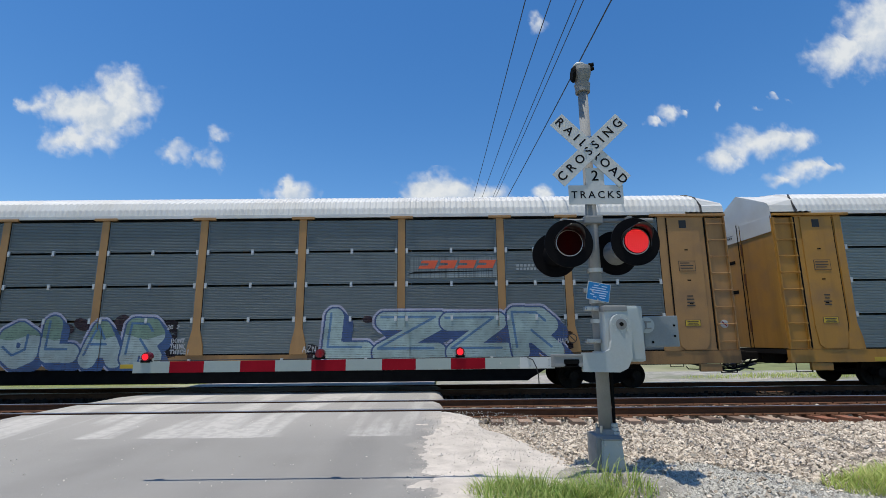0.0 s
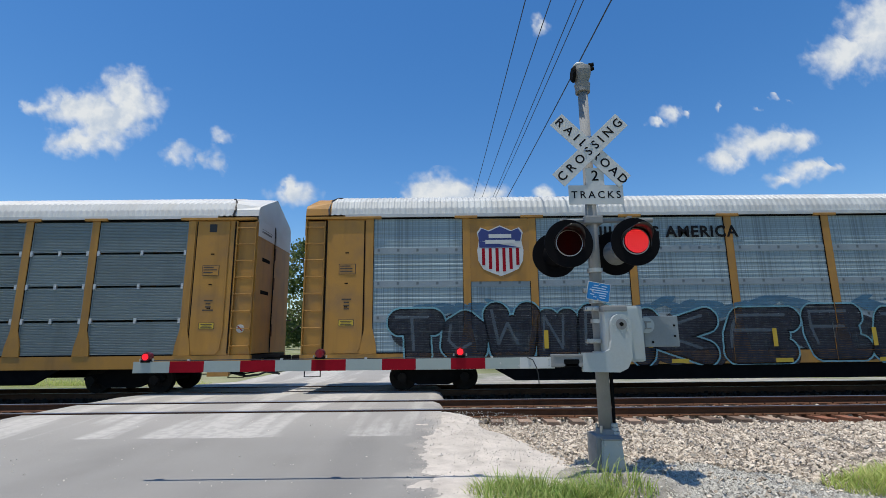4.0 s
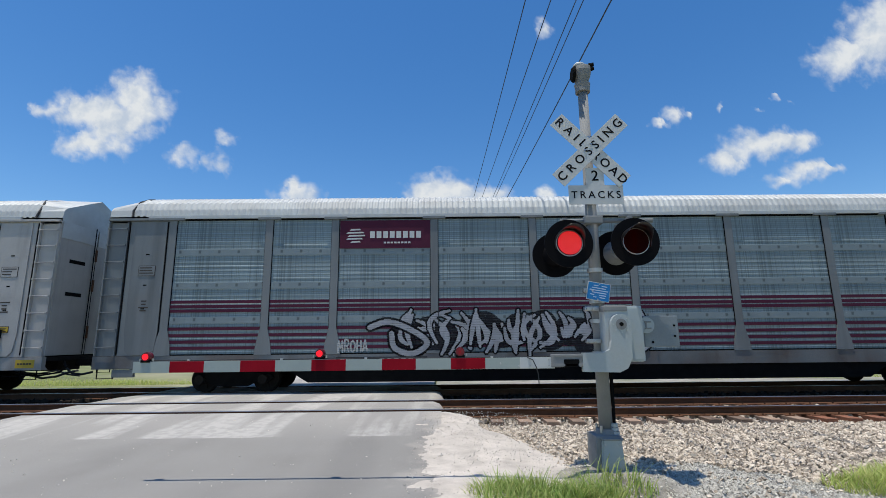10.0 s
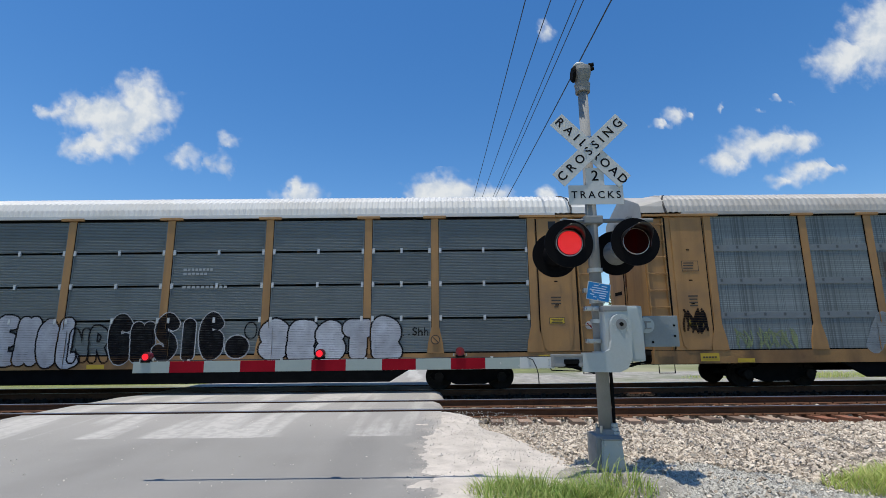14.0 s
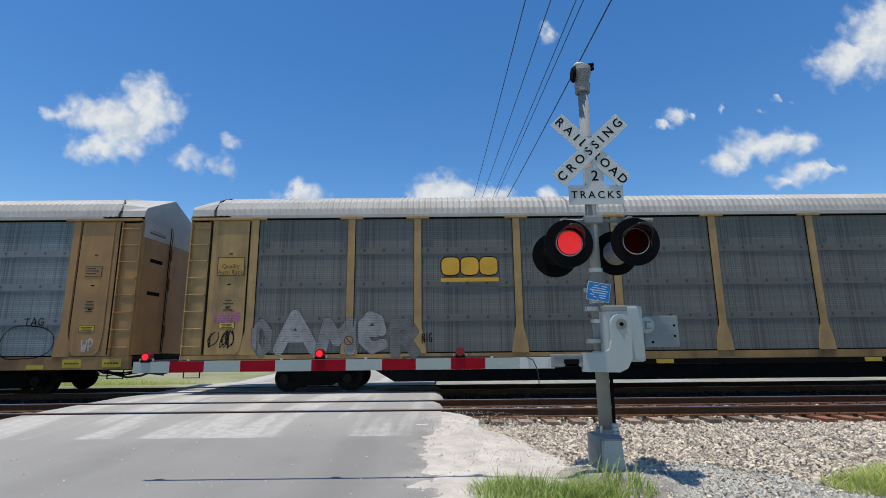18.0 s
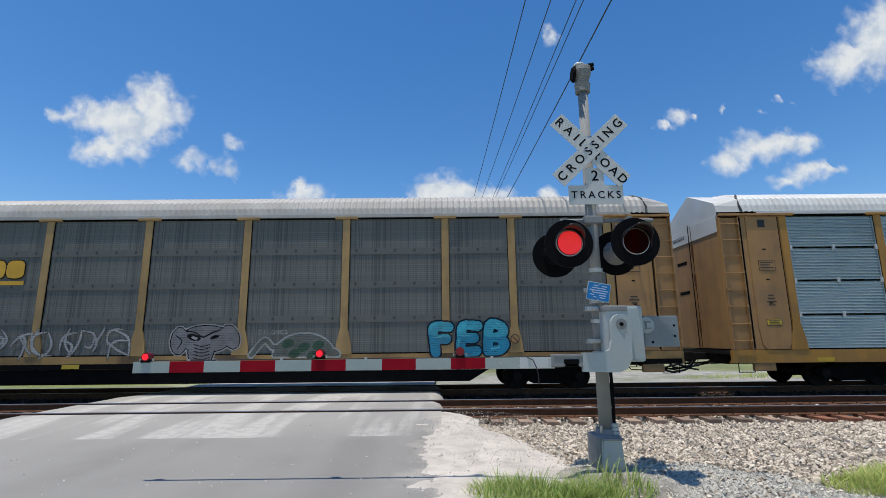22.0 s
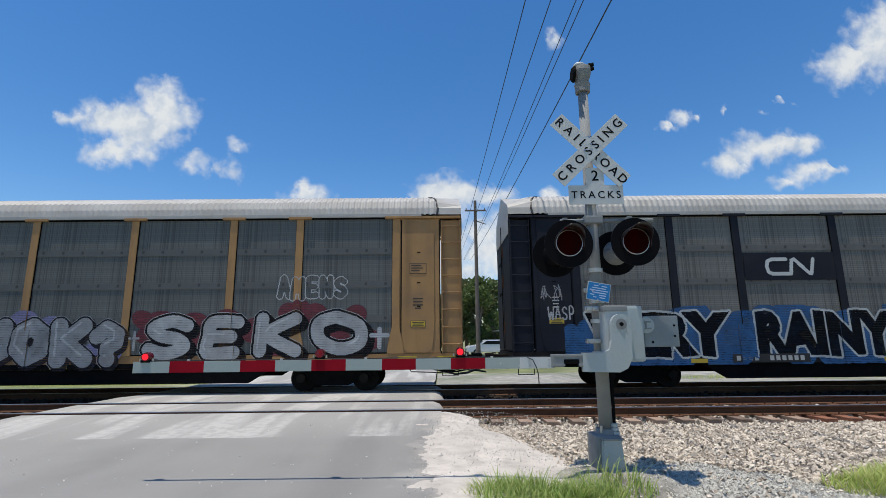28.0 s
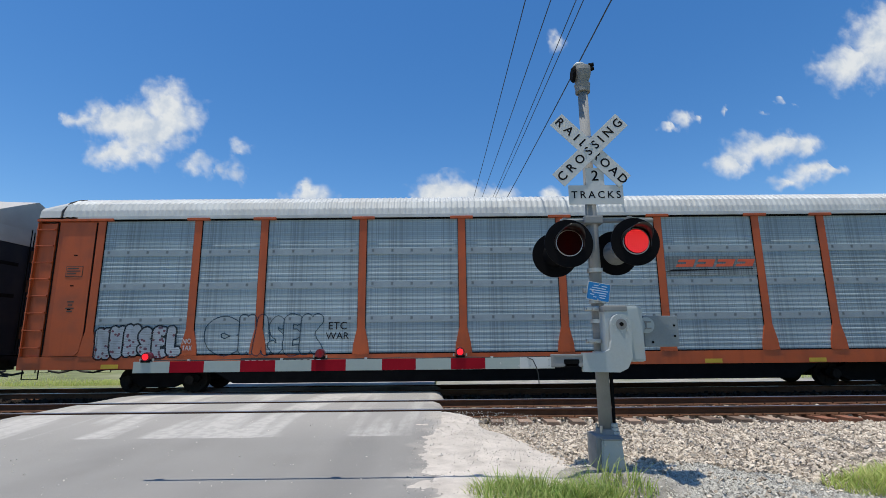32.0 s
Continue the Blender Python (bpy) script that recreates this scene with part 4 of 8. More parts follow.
part("mast", tube((0, 0, 0.3), (0, 0, 4.98), 0.083, 0.066, 20), M_ALU, signal, smooth=True)
part("conduit", sweep([(0.10, -0.02, 0.35), (0.105, -0.02, 1.0), (0.10, 0.0, 1.5)], 0.022, 8), M_BLACK, signal)
foot = part("base", box(-0.185, 0.13, -0.17, 0.19, -0.08, 0.42, 0.03), M_ALU, signal, "cast junction base with a bolted cover")
bm = prism([(-0.135, -0.03), (0.135, -0.03), (0.125, 0.20), (0.112, 0.37), (0.09, 0.395), (-0.10, 0.395), (-0.12, 0.37), (-0.13, 0.20)], -0.215, -0.165)
bmesh.ops.bevel(bm, geom=bm.edges[:], offset=0.012, segments=2, affect="EDGES")
cover = part("cover", bm, M_BOXGREY, foot, "pale bolted cover plate")
part("cover_flange", box(-0.125, 0.125, -0.225, -0.16, 0.375, 0.40, 0.008), M_ALU, cover)
for dx, dz in ((-0.09, 0.33), (0.085, 0.33), (-0.10, 0.06), (0.10, 0.06)):
    part("bolt", tube((dx, -0.213, dz), (dx, -0.226, dz), 0.012, seg=6), M_BOLT, cover)
for j in range(3):
    part("conduit_ring", tube((0.085, -0.06, 0.42 + 0.045 * j), (0.085, -0.06, 0.455 + 0.045 * j), 0.058 - 0.008 * j, seg=14), M_BOXGREY, foot, "pale conduit fitting")
part("collar", tube((0, 0, 0.41), (0, 0, 0.48), 0.135, 0.115, 20), M_ALU, foot)
for a in range(4):
    c, s_ = math.cos(a * math.pi / 2 + 0.8), math.sin(a * math.pi / 2 + 0.8)
    part("bolt", tube((0.115 * c, 0.115 * s_, 0.44), (0.115 * c, 0.115 * s_, 0.52), 0.018, seg=6), M_BOLT, foot)
# bell on top
bell = part("bell", tube((0, 0, 4.96), (0, 0, 5.05), 0.095, 0.11, 18), M_ALU, signal, "grey electronic bell on the mast top")
bm = bmesh.new()
rings = []
for z, w, dx in ((5.04, 0.075, 0.0), (5.09, 0.088, 0.0), (5.16, 0.112, 0.0), (5.24, 0.122, 0.005), (5.30, 0.112, 0.01), (5.33, 0.08, 0.01)):
    rings.append([bm.verts.new((dx + w * math.copysign(abs(math.cos(a * math.pi / 8)) ** 0.7, math.cos(a * math.pi / 8)), w * math.copysign(abs(math.sin(a * math.pi / 8)) ** 0.7, math.sin(a * math.pi / 8)), z)) for a in range(16)])
for ra, rb in zip(rings, rings[1:]):
    for q in range(16):
        bm.faces.new((ra[q], ra[(q + 1) % 16], rb[(q + 1) % 16], rb[q]))
bm.faces.new(rings[-1])
part("bell_body", bm, M_ALU, bell)
part("bell_cover", tube((-0.11, -0.02, 5.20), (-0.145, -0.02, 5.20), 0.115, 0.09, 18), M_BLACK, bell)
bm = bmesh.new()
bmesh.ops.create_uvsphere(bm, u_segments=14, v_segments=8, radius=0.085)
bmesh.ops.scale(bm, vec=(1.0, 1.0, 0.55), verts=bm.verts)
bmesh.ops.translate(bm, vec=(-0.035, -0.02, 5.325), verts=bm.verts)
part("bell_dome", bm, M_WHITE, bell, "white weathered dome of the bell", smooth=True)
for dz in (5.25, 5.31):
    part("bell_knob", tube((0.09, -0.06, dz), (0.155, -0.08, dz + 0.01), 0.032, 0.024, 10), M_BLACK, bell)
part("bell_collar", tube((0, 0, 4.93), (0, 0, 4.99), 0.10, 0.10, 18), M_ALU, bell)
for zz in (2.0, 2.4, 1.35, 1.75, 3.5, 4.2):
    part("clamp", tube((0, 0, zz), (0, 0, zz + 0.05), 0.098, seg=18), M_BOLT, signal)
for zz in (1.50, 1.90, 2.13):
    ub = part("u_clamp", box(-0.20, -0.02, -0.13, -0.06, zz, zz + 0.055, 0.01), M_BOLT, signal)
    for dx in (-0.18, -0.10):
        part("bolt", tube((dx, -0.17, zz + 0.022), (dx, -0.05, zz + 0.022), 0.012, seg=6), M_BOLT, ub)
# crossbuck
sx, sy, sz = 2.012, 6.03, 3.855
for ang, words, off in ((-45.5, ("RAIL", "ROAD"), 0.0), (43.5, ("CROS", "SING"), 0.012)):
    blade = part("crossbuck_blade", box(-0.62, 0.62, -0.004, 0.004, -0.115, 0.115, 0.002), M_WHITE, signal, "white crossbuck blade with black letters", rel(sx, sy - off, sz) @ Matrix.Rotation(radians(-ang), 4, "Y"))
    if words[0] == "RAIL":
        lettering("lettering", "RAIL", 0.168, M_INK, blade, pose(-0.345, -0.0055, 0), 1.72, 0.003)
        lettering("lettering", "ROAD", 0.168, M_INK, blade, pose(0.345, -0.0055, 0), 1.40, 0.003)
    else:
        lettering("lettering", "CROSSING", 0.168, M_INK, blade, pose(0, -0.0055, 0), 1.66, 0.003)
    for x in (-0.03, 0.03):
        part("bolt", tube((x * 2, -0.004, 0.05), (x * 2, -0.016, 0.05), 0.014, seg=6), M_BOLT, blade)
plate = part("tracks_plate", prism([(-0.36, 0), (0.36, 0), (0.36, 0.26), (0.12, 0.26), (0.12, 0.5), (-0.12, 0.5), (-0.12, 0.26), (-0.36, 0.26)], -0.004, 0.004), M_WHITE, signal, "white plate reading 2 tracks", rel(2.055, 6.045, 3.108))
lettering("lettering", "2", 0.20, M_INK, plate, pose(0.0, -0.0055, 0.385), 1.0, 0.003)
lettering("lettering", "TRACKS", 0.138, M_INK, plate, pose(0, -0.0055, 0.125), 1.42, 0.002)
# blue notice
notice = part("blue_notice", box(-0.145, 0.145, -0.004, 0.004, -0.115, 0.115, 0.003), M_WHITE, signal, "small blue emergency notice with white lines", rel(1.982, 6.0, 1.955) @ Matrix.Rotation(radians(10.5), 4, "Y"))
part("notice_face", box(-0.137, 0.137, -0.007, -0.003, -0.107, 0.107), M_BLUE, notice)
for k, spans in enumerate((((-0.07, -0.01), (0.03, 0.10)), ((-0.09, 0.09),), ((-0.115, 0.115),), ((-0.08, 0.10),), ((-0.10, -0.05), (0.01, 0.10)), ((-0.06, -0.02), (0.02, 0.09)))):
    for w0, w1 in spans:
        part("text_line", box(w0, w1, -0.0085, -0.0065, 0.068 - 0.029 * k, 0.079 - 0.029 * k), M_PALEBLUE, notice)
for dz in (-0.095, 0.095):
    part("bolt", tube((0, -0.007, dz), (0, -0.014, dz), 0.008, seg=6), M_BOLT, notice)
# lamps on a cross bar
part("cross_bar", tube((-0.42, -0.02, 3.085), (0.80, -0.02, 3.085), 0.028, seg=10), M_ALU, signal)
part("cross_bar_clamp", box(-0.12, 0.12, -0.11, 0.11, 3.03, 3.14, 0.02), M_ALU, signal)


def disc(r, n):
    """A flat round face towards -y."""
    bm = bmesh.new()
    bm.faces.new([bm.verts.new((r * math.cos(2 * math.pi * k / n), 0, r * math.sin(2 * math.pi * k / n))) for k in range(n)])
    return bm



def lamp_unit(x, y, z, back, flashes, case=None):
    """One flashing lamp: black disc, hood, dark lens, and the plate of lit diodes that swings round."""
    u = part("flasher", tube((0, -0.012, 0), (0, 0.012, 0), 0.305, seg=40), M_HOOD, signal, "black round backing disc of a red flasher", rel(x, y, z) @ pose(0, 0, 0, 0, 0, back))
    bm = bmesh.new()
    n = 28
    rings = []
    for j, d in enumerate((0.0, -0.12, -0.30)):
        ring = []
        for k in range(n + 1):
            a = radians(-25 + 230 * k / n)
            cut = max(0.10, math.sin(a)) ** 0.8
            ring.append(bm.verts.new((0.185 * math.cos(a), -0.01 + d * cut, 0.185 * math.sin(a))))
        rings.append(ring)
    for a, b in zip(rings, rings[1:]):
        for k in range(n):
            bm.faces.new((a[k], a[k + 1], b[k + 1], b[k]))
    h = part("hood", bm, M_HOODIN, u, smooth=True)
    md = h.modifiers.new("thick", "SOLIDIFY")
    md.thickness = 0.006
    part("lamp_housing", tube((0, 0.01, 0), (0, 0.16, 0), 0.17, 0.11, 28), case or M_ALU, u, "lamp housing", smooth=False)
    part("lens_ring", tube((0, -0.03, 0), (0, -0.008, 0), 0.168, seg=32), M_BOLT, u)
    part("lens", tube((0, -0.036, 0), (0, -0.028, 0), 0.158, seg=32), M_LENS, u, "dark red lens")
    part("bracket", box(-0.03, 0.03, 0.10, 0.20, 0.05, 0.36, 0.008), M_ALU, u)
    if flashes:
        led = part("led_plate", disc(0.150, 40), M_LED, u, "red diode plate")
        SWING.append((led, Vector((0, -0.045, 0)), flashes, x, y - 0.045))
    return u


lamp_unit(1.612, 5.88, 2.555, 0, "left")
lamp_unit(2.450, 5.88, 2.57, 0, "right")
lamp_unit(1.560, 6.42, 2.50, 180, "", M_HOOD)
lamp_unit(2.385, 6.42, 2.52, 180, "")

# ---- gate mechanism and arm ----
gate = empty("crossing_gate", (2.2, 5.95, -0.15), "lowered crossing gate with red and white striped arm", "crossing gate")


def grel(x, y, z):
    return pose(x - 2.2, y - 5.95, z + 0.15)


def gpart(name, bm, material, parent=gate, label="", smooth=False):
    bmesh.ops.translate(bm, vec=(-2.2, -5.95, 0.15), verts=bm.verts)
    return part(name, bm, material, parent, label, smooth=smooth)


housing = gpart("mechanism_housing", box(1.99, 2.455, 5.86, 6.26, 1.10, 1.77, 0.035), M_BOXGREY, gate, "light grey gate mechanism housing")
gpart("housing_lid", box(1.985, 2.27, 5.85, 6.05, 1.70, 1.775, 0.02), M_ALU, housing)
gpart("housing_bracket", box(2.0, 2.10, 6.02, 6.14, 1.2, 1.6, 0.01), M_BOXGREY, housing)
o = [(1.67, 0.995), (2.10, 0.985), (2.20, 1.03), (2.26, 1.15), (2.275, 1.50)] + [(2.155 + 0.12 * math.cos(radians(a)), 1.545 + 0.125 * math.sin(radians(a))) for a in range(0, 190, 20)] + [(2.03, 1.36), (2.00, 1.25), (1.92, 1.215), (1.67, 1.215)]
crank = gpart("gate_support", prism(o, 5.78, 5.85), M_BOXGREY, gate, "cast grey arm support with a round hub")
gpart("hub", tube((2.155, 5.785, 1.545), (2.155, 5.774, 1.545), 0.065, seg=24), M_ALU, crank)
gpart("hub_nut", tube((2.155, 5.776, 1.545), (2.155, 5.764, 1.545), 0.026, seg=6), M_BLACK, crank)
for a in range(8):
    c, s_ = 0.095 * math.cos(a * 0.785), 0.095 * math.sin(a * 0.785)
    gpart("bolt", tube((2.155 + c, 5.785, 1.545 + s_), (2.155 + c, 5.776, 1.545 + s_), 0.010, seg=6), M_BOLT, crank)
M_CWT = mat("galvanised_plate", (0.215, 0.245, 0.26), 0.6, 0.2, vary=0.15, scale=3, fine=40, bump=0.05, dirt=(0.2, 0.2, 0.19), dirt_amount=0.4)
cw = gpart("counterweight", box(2.52, 2.955, 6.02, 6.24, 1.27, 1.65, 0.012), M_CWT, gate, "flat grey counterweight plate")
hubp = gpart("counterweight_hub", tube((2.545, 6.025, 1.535), (2.545, 5.985, 1.535), 0.098, seg=28), M_BOXGREY, cw)
for dz in (-0.04, 0.04):
    gpart("hub_bar", box(2.52, 2.60, 5.975, 5.986, 1.535 + dz - 0.009, 1.535 + dz + 0.009, 0.003), M_ALU, hubp)
gpart("hub_bar", box(2.53, 2.548, 5.976, 5.986, 1.50, 1.57, 0.003), M_ALU, hubp)
for dx, dz in ((2.90, 1.53), (2.90, 1.40), (2.62, 1.33)):
    gpart("bolt", tube((dx, 6.022, dz), (dx, 6.008, dz), 0.014, seg=6), M_BLACK, cw)
gpart("counterweight_arm", box(2.30, 2.62, 6.03, 6.06, 1.42, 1.62, 0.01), M_GREYP, cw)
sh = gpart("arm_bracket", box(1.30, 1.72, 5.80, 5.84, 1.05, 1.20, 0.006), M_ALU, gate, "steel bracket clamping the arm")
for zz in (1.075, 1.185):
    gpart("bracket_bar", box(1.33, 1.78, 5.79, 5.87, zz - 0.014, zz + 0.014, 0.004), M_ALU, sh)
gpart("shear_block", box(1.45, 1.63, 5.79, 5.86, 1.05, 1.14, 0.01), M_BLACK, sh)
arm = gpart("arm", box(-3.645, 1.345, 5.822, 5.846, 1.036, 1.158, 0.004), M_WHITE, gate, "long striped gate arm")
marks = [-3.643, -3.214, -2.808, -2.381, -1.967, -1.54, -1.133, -0.705, -0.304, 0.111, 0.519, 0.93, 1.34]
for k, (a, b) in enumerate(zip(marks, marks[1:])):
    z0, z1 = 1.030 + 0.012 * (a + 3.6) / 5, 1.160 + 0.008 * (a + 3.6) / 5
    red = k % 2 == 1 and k < 11
    gpart("stripe", box(a, b, 5.814, 5.822, z0, z1, 0.001), M_REDSH if red else (M_WHITE if k == 11 else M_ARMW), arm, "red reflective stripe" if red else "")
for x, z in ((0.92, 1.07), (1.05, 1.14), (1.05, 1.07), (1.27, 1.14), (1.27, 1.07), (0.70, 1.1)):
    gpart("bolt", tube((x, 5.815, z), (x, 5.803, z), 0.011, seg=6), M_BOLT, arm)
for x in (-3.0, -1.9, -0.9, 0.6):
    gpart("wire_clip", box(x - 0.015, x + 0.015, 5.82, 5.85, 1.16, 1.185, 0.003), M_BOLT, arm)
gpart("lamp_wire", sweep([(-3.5 + 0.3 * k, 5.835, 1.172 + 0.004 * math.sin(k * 2.1)) for k in range(17)], 0.006, 5), M_RUBBER, arm)
gpart("hanging_wire", sweep([(1.02, 5.81, 1.165), (1.08, 5.80, 1.14), (1.12, 5.79, 1.05), (1.14, 5.80, 0.97), (1.145, 5.81, 0.86)], 0.006, 5), M_RUBBER, arm)
for x, z, which in ((-3.50, 1.215, "on"), (-1.445, 1.235, "left"), (0.222, 1.240, "right")):
    base = gpart("arm_lamp", box(x - 0.055, x + 0.055, 5.80, 5.87, z - 0.065, z - 0.035, 0.006), M_BLACK, gate, "small red arm lamp in a black mount")
    gpart("lamp_case", tube((x, 5.81, z), (x, 5.88, z), 0.054, seg=20), M_ARMLENS, base, "red lamp case")
    gpart("lamp_lens", tube((x, 5.80, z), (x, 5.815, z), 0.05, 0.052, 20), M_ARMLENS, base, "dark red lamp lens")
    for dx in (-0.075, 0.075):
        gpart("bolt", tube((x + dx, 5.835, z - 0.05), (x + dx, 5.835, z - 0.02), 0.011, seg=6), M_BOLT, base)
    bm = disc(0.037, 24)
    led = part("glow_plate", bm, M_GLOWRED, base, "glowing red plate", grel(x, 5.795, z))
    if which != "on":
        SWING.append((led, grel(x, 5.795, z).translation, which, x, 5.795))

# ---- overhead cables and poles ----
M_WIRE = mat("cable_sheath", (0.022, 0.026, 0.035), 0.6, vary=0.1, bump=0.0)
M_POLE = mat("weathered_pole_wood", (0.16, 0.125, 0.10), 0.9, vary=0.3, scale=2, fine=30, bump=0.4)
for x0, x1, z0, r in ((2.36, 2.2, 10.39, 0.014), (3.05, 2.75, 10.39, 0.014), (3.74, 3.45, 10.39, 0.014), (3.94, 3.62, 10.39, 0.014), (4.70, 4.39, 10.39, 0.022)):
    pts = []
    for k in range(29):
        y = -20 + 80 * k / 28
        f = (y - 11.5) / 17.2
        sag = 0.0006 * (y - 20) ** 2 - 0.04
        pts.append((x0 + (x1 - x0) * f, y, z0 + sag))
    tagged(part("overhead_cable", sweep(pts, r, 6), M_WIRE), "thin black overhead cable crossing the railway", "cable", "overhead cables")


def utility_pole(x, y, h, arm_z):
    p = empty("utility_pole", (x, y, -0.2), "tall weathered wooden utility pole with a crossarm", "utility pole", "utility poles")
    part("shaft", tube((0, 0, -0.3), (0, 0, h), 0.16, 0.10, 12), M_POLE, p)
    c = part("crossarm", box(-0.75, 0.75, -0.16, -0.06, arm_z, arm_z + 0.1, 0.01), M_POLE, p)
    for dx in (-0.65, 0, 0.65):
        part("insulator", tube((dx, -0.11, arm_z + 0.1), (dx, -0.11, arm_z + 0.25), 0.04, 0.025, 8), M_GREYP, c)
    part("brace", tube((-0.02, -0.1, arm_z - 0.75), (0.55, -0.1, arm_z - 0.7), 0.025, seg=6), M_POLE, p)
    part("lower_arm", tube((0.02, -0.1, arm_z - 0.72), (0.72, -0.1, arm_z - 0.95), 0.03, seg=6), M_POLE, p)
    return p


utility_pole(2.5, 33.0, 11.3, 10.5)
rear = utility_pole(3.5, -19.8, 12.2, 11.4)
part("long_crossarm", box(-1.6, 1.9, -0.16, -0.06, 11.36, 11.48, 0.01), M_POLE, rear)

# ---- clouds ----
def cloud_mat():
    m = bpy.data.materials.new("cloud_vapour")
    m.use_nodes = True
    nt = m.node_tree
    out = nt.nodes["Material Output"]
    nt.nodes.remove(nt.nodes["Principled BSDF"])
    at = nt.nodes.new("ShaderNodeAttribute")
    at.attribute_name = "puff"
    co = nt.nodes.new("ShaderNodeTexCoord")
    n = tex(nt, co.outputs["Object"], 0.028, 10)
    d = mth(nt, "ADD", at.outputs["Fac"], mth(nt, "MULTIPLY", mth(nt, "SUBTRACT", n, 0.5), 0.62))
    n3 = tex(nt, co.outputs["Object"], 0.10, 6)
    d = mth(nt, "ADD", d, mth(nt, "MULTIPLY", mth(nt, "SUBTRACT", n3, 0.5), 0.20))
    al = nt.nodes.new("ShaderNodeMapRange")
    al.interpolation_type = "SMOOTHSTEP"
    al.inputs["From Min"].default_value, al.inputs["From Max"].default_value = -0.18, 0.92
    nt.links.new(d, al.inputs["Value"])
    # Clouds emit by themselves; sunlit white and blue-grey shading sit in that colour.
    n2 = tex(nt, co.outputs["Object"], 0.02, 5)
    c = mixc(nt, ramp(nt, n2, 0.42, 0.68), (0.93, 0.97, 1.0), (0.64, 0.74, 0.88))
    em = nt.nodes.new("ShaderNodeEmission")
    em.inputs["Strength"].default_value = 0.80
    nt.links.new(c, em.inputs["Color"])
    tr = nt.nodes.new("ShaderNodeBsdfTransparent")
    mx = nt.nodes.new("ShaderNodeMixShader")
    nt.links.new(al.outputs[0], mx.inputs[0])
    nt.links.new(tr.outputs[0], mx.inputs[1])
    nt.links.new(em.outputs[0], mx.inputs[2])
    nt.links.new(mx.outputs[0], out.inputs[0])
    return m


M_CLOUD = cloud_mat()
CLOUDS = []
FAR = 1500.0
PXM = FAR / 845.8


def sky_at(u, v):
    """The place far off in the direction given by shares of the view to the right and down."""
    return STAND @ Vector(((u - 784) * PXM, (441 - v) * PXM, -FAR))


def cloud(lobes, drift, seed, thin=0.0):
    """A cloud of soft lobes (across, down, half width, half height) that drifts."""
    cx = sum(l[0] for l in lobes) / len(lobes)
    cy = sum(l[1] for l in lobes) / len(lobes)
    x0, x1 = min(l[0] - 1.5 * l[2] for l in lobes), max(l[0] + 1.5 * l[2] for l in lobes)
    y0, y1 = min(l[1] - 1.5 * l[3] for l in lobes), max(l[1] + 1.5 * l[3] for l in lobes)
    step = 3.0
    nx, ny = int((x1 - x0) / step) + 2, int((y1 - y0) / step) + 2
    verts, dens = [], []
    for j in range(ny):
        for i in range(nx):
            u, v = x0 + i * step, y0 + j * step
            wu = u + 13 * noise.fractal((u * 0.028, v * 0.028, seed), 0.8, 2.1, 6)
            wv = v + 11 * noise.fractal((u * 0.028, v * 0.028, seed + 40), 0.8, 2.1, 6)
            d = -0.6
            for lx, ly, lw, lh in lobes:
                q = 1.05 - math.hypot((wu - lx) / (1.12 * lw), (wv - ly) / (1.12 * lh))
                d = max(d, q) if d < 0 or q < 0 else min(1.2, d + 0.7 * q)
            d = max(-0.6, d) + 0.22 * noise.fractal((u * 0.05, v * 0.05, seed + 9), 0.8, 2.0, 5) - thin
            dens.append(d)
            verts.append(((u - cx) * PXM, (cy - v) * PXM, 12 * max(0.0, d)))
    faces = []
    for j in range(ny - 1):
        for i in range(nx - 1):
            q = (j * nx + i, j * nx + i + 1, (j + 1) * nx + i + 1, (j + 1) * nx + i)
            if max(dens[k] for k in q) > -0.62:
                faces.append(q)
    me = bpy.data.meshes.new("cloud")
    me.from_pydata(verts, [], faces)
    at = me.attributes.new("puff", "FLOAT", "POINT")
    at.data.foreach_set("value", dens)
    ob = put("cloud", me, M_CLOUD)
    ob.visible_shadow = False
    tagged(ob, "white fair-weather cumulus cloud drifting in blue sky", "cloud", "clouds")
    CLOUDS.append((ob, cx, cy, drift))
    return ob


cloud([(245, 160, 42, 30), (270, 190, 42, 30), (200, 205, 75, 36), (140, 195, 50, 28), (85, 197, 20, 12), (225, 225, 60, 30), (150, 262, 42, 20), (190, 255, 45, 24)], (80, 25), 1)
cloud([(318, 285, 34, 26), (368, 290, 42, 28), (330, 262, 30, 18), (400, 250, 30, 24), (405, 298, 20, 24)], (38, 22), 2, 0.50)
cloud([(530, 345, 42, 20), (520, 330, 12, 22)], (32, 6), 3, 0.05)
cloud([(775, 345, 52, 34), (745, 345, 30, 18), (850, 345, 55, 18), (810, 340, 35, 22)], (17, 4), 4)
cloud([(968, 345, 24, 14), (930, 400, 60, 40), (760, 440, 60, 60), (860, 430, 90, 60)], (14, 4), 5)
cloud([(965, 55, 18, 18)], (33, 33), 6, 0.18)
cloud([(800, 485, 60, 20), (730, 470, 45, 18), (900, 470, 50, 25)], (12, 2), 7)
cloud([(1480, 108, 45, 34), (1550, 70, 58, 62), (1510, 95, 30, 20), (1570, 40, 40, 45)], (12, 20), 8)
cloud([(1192, 204, 20, 14), (1168, 220, 18, 6), (1222, 206, 12, 6)], (24, 10), 9, 0.15)
cloud([(1345, 258, 62, 26), (1290, 285, 42, 22), (1415, 252, 30, 18), (1380, 245, 25, 20)], (10, 10), 10)
cloud([(1430, 303, 45, 18), (1390, 318, 36, 14), (1470, 298, 25, 10)], (9, 5), 11, 0.08)
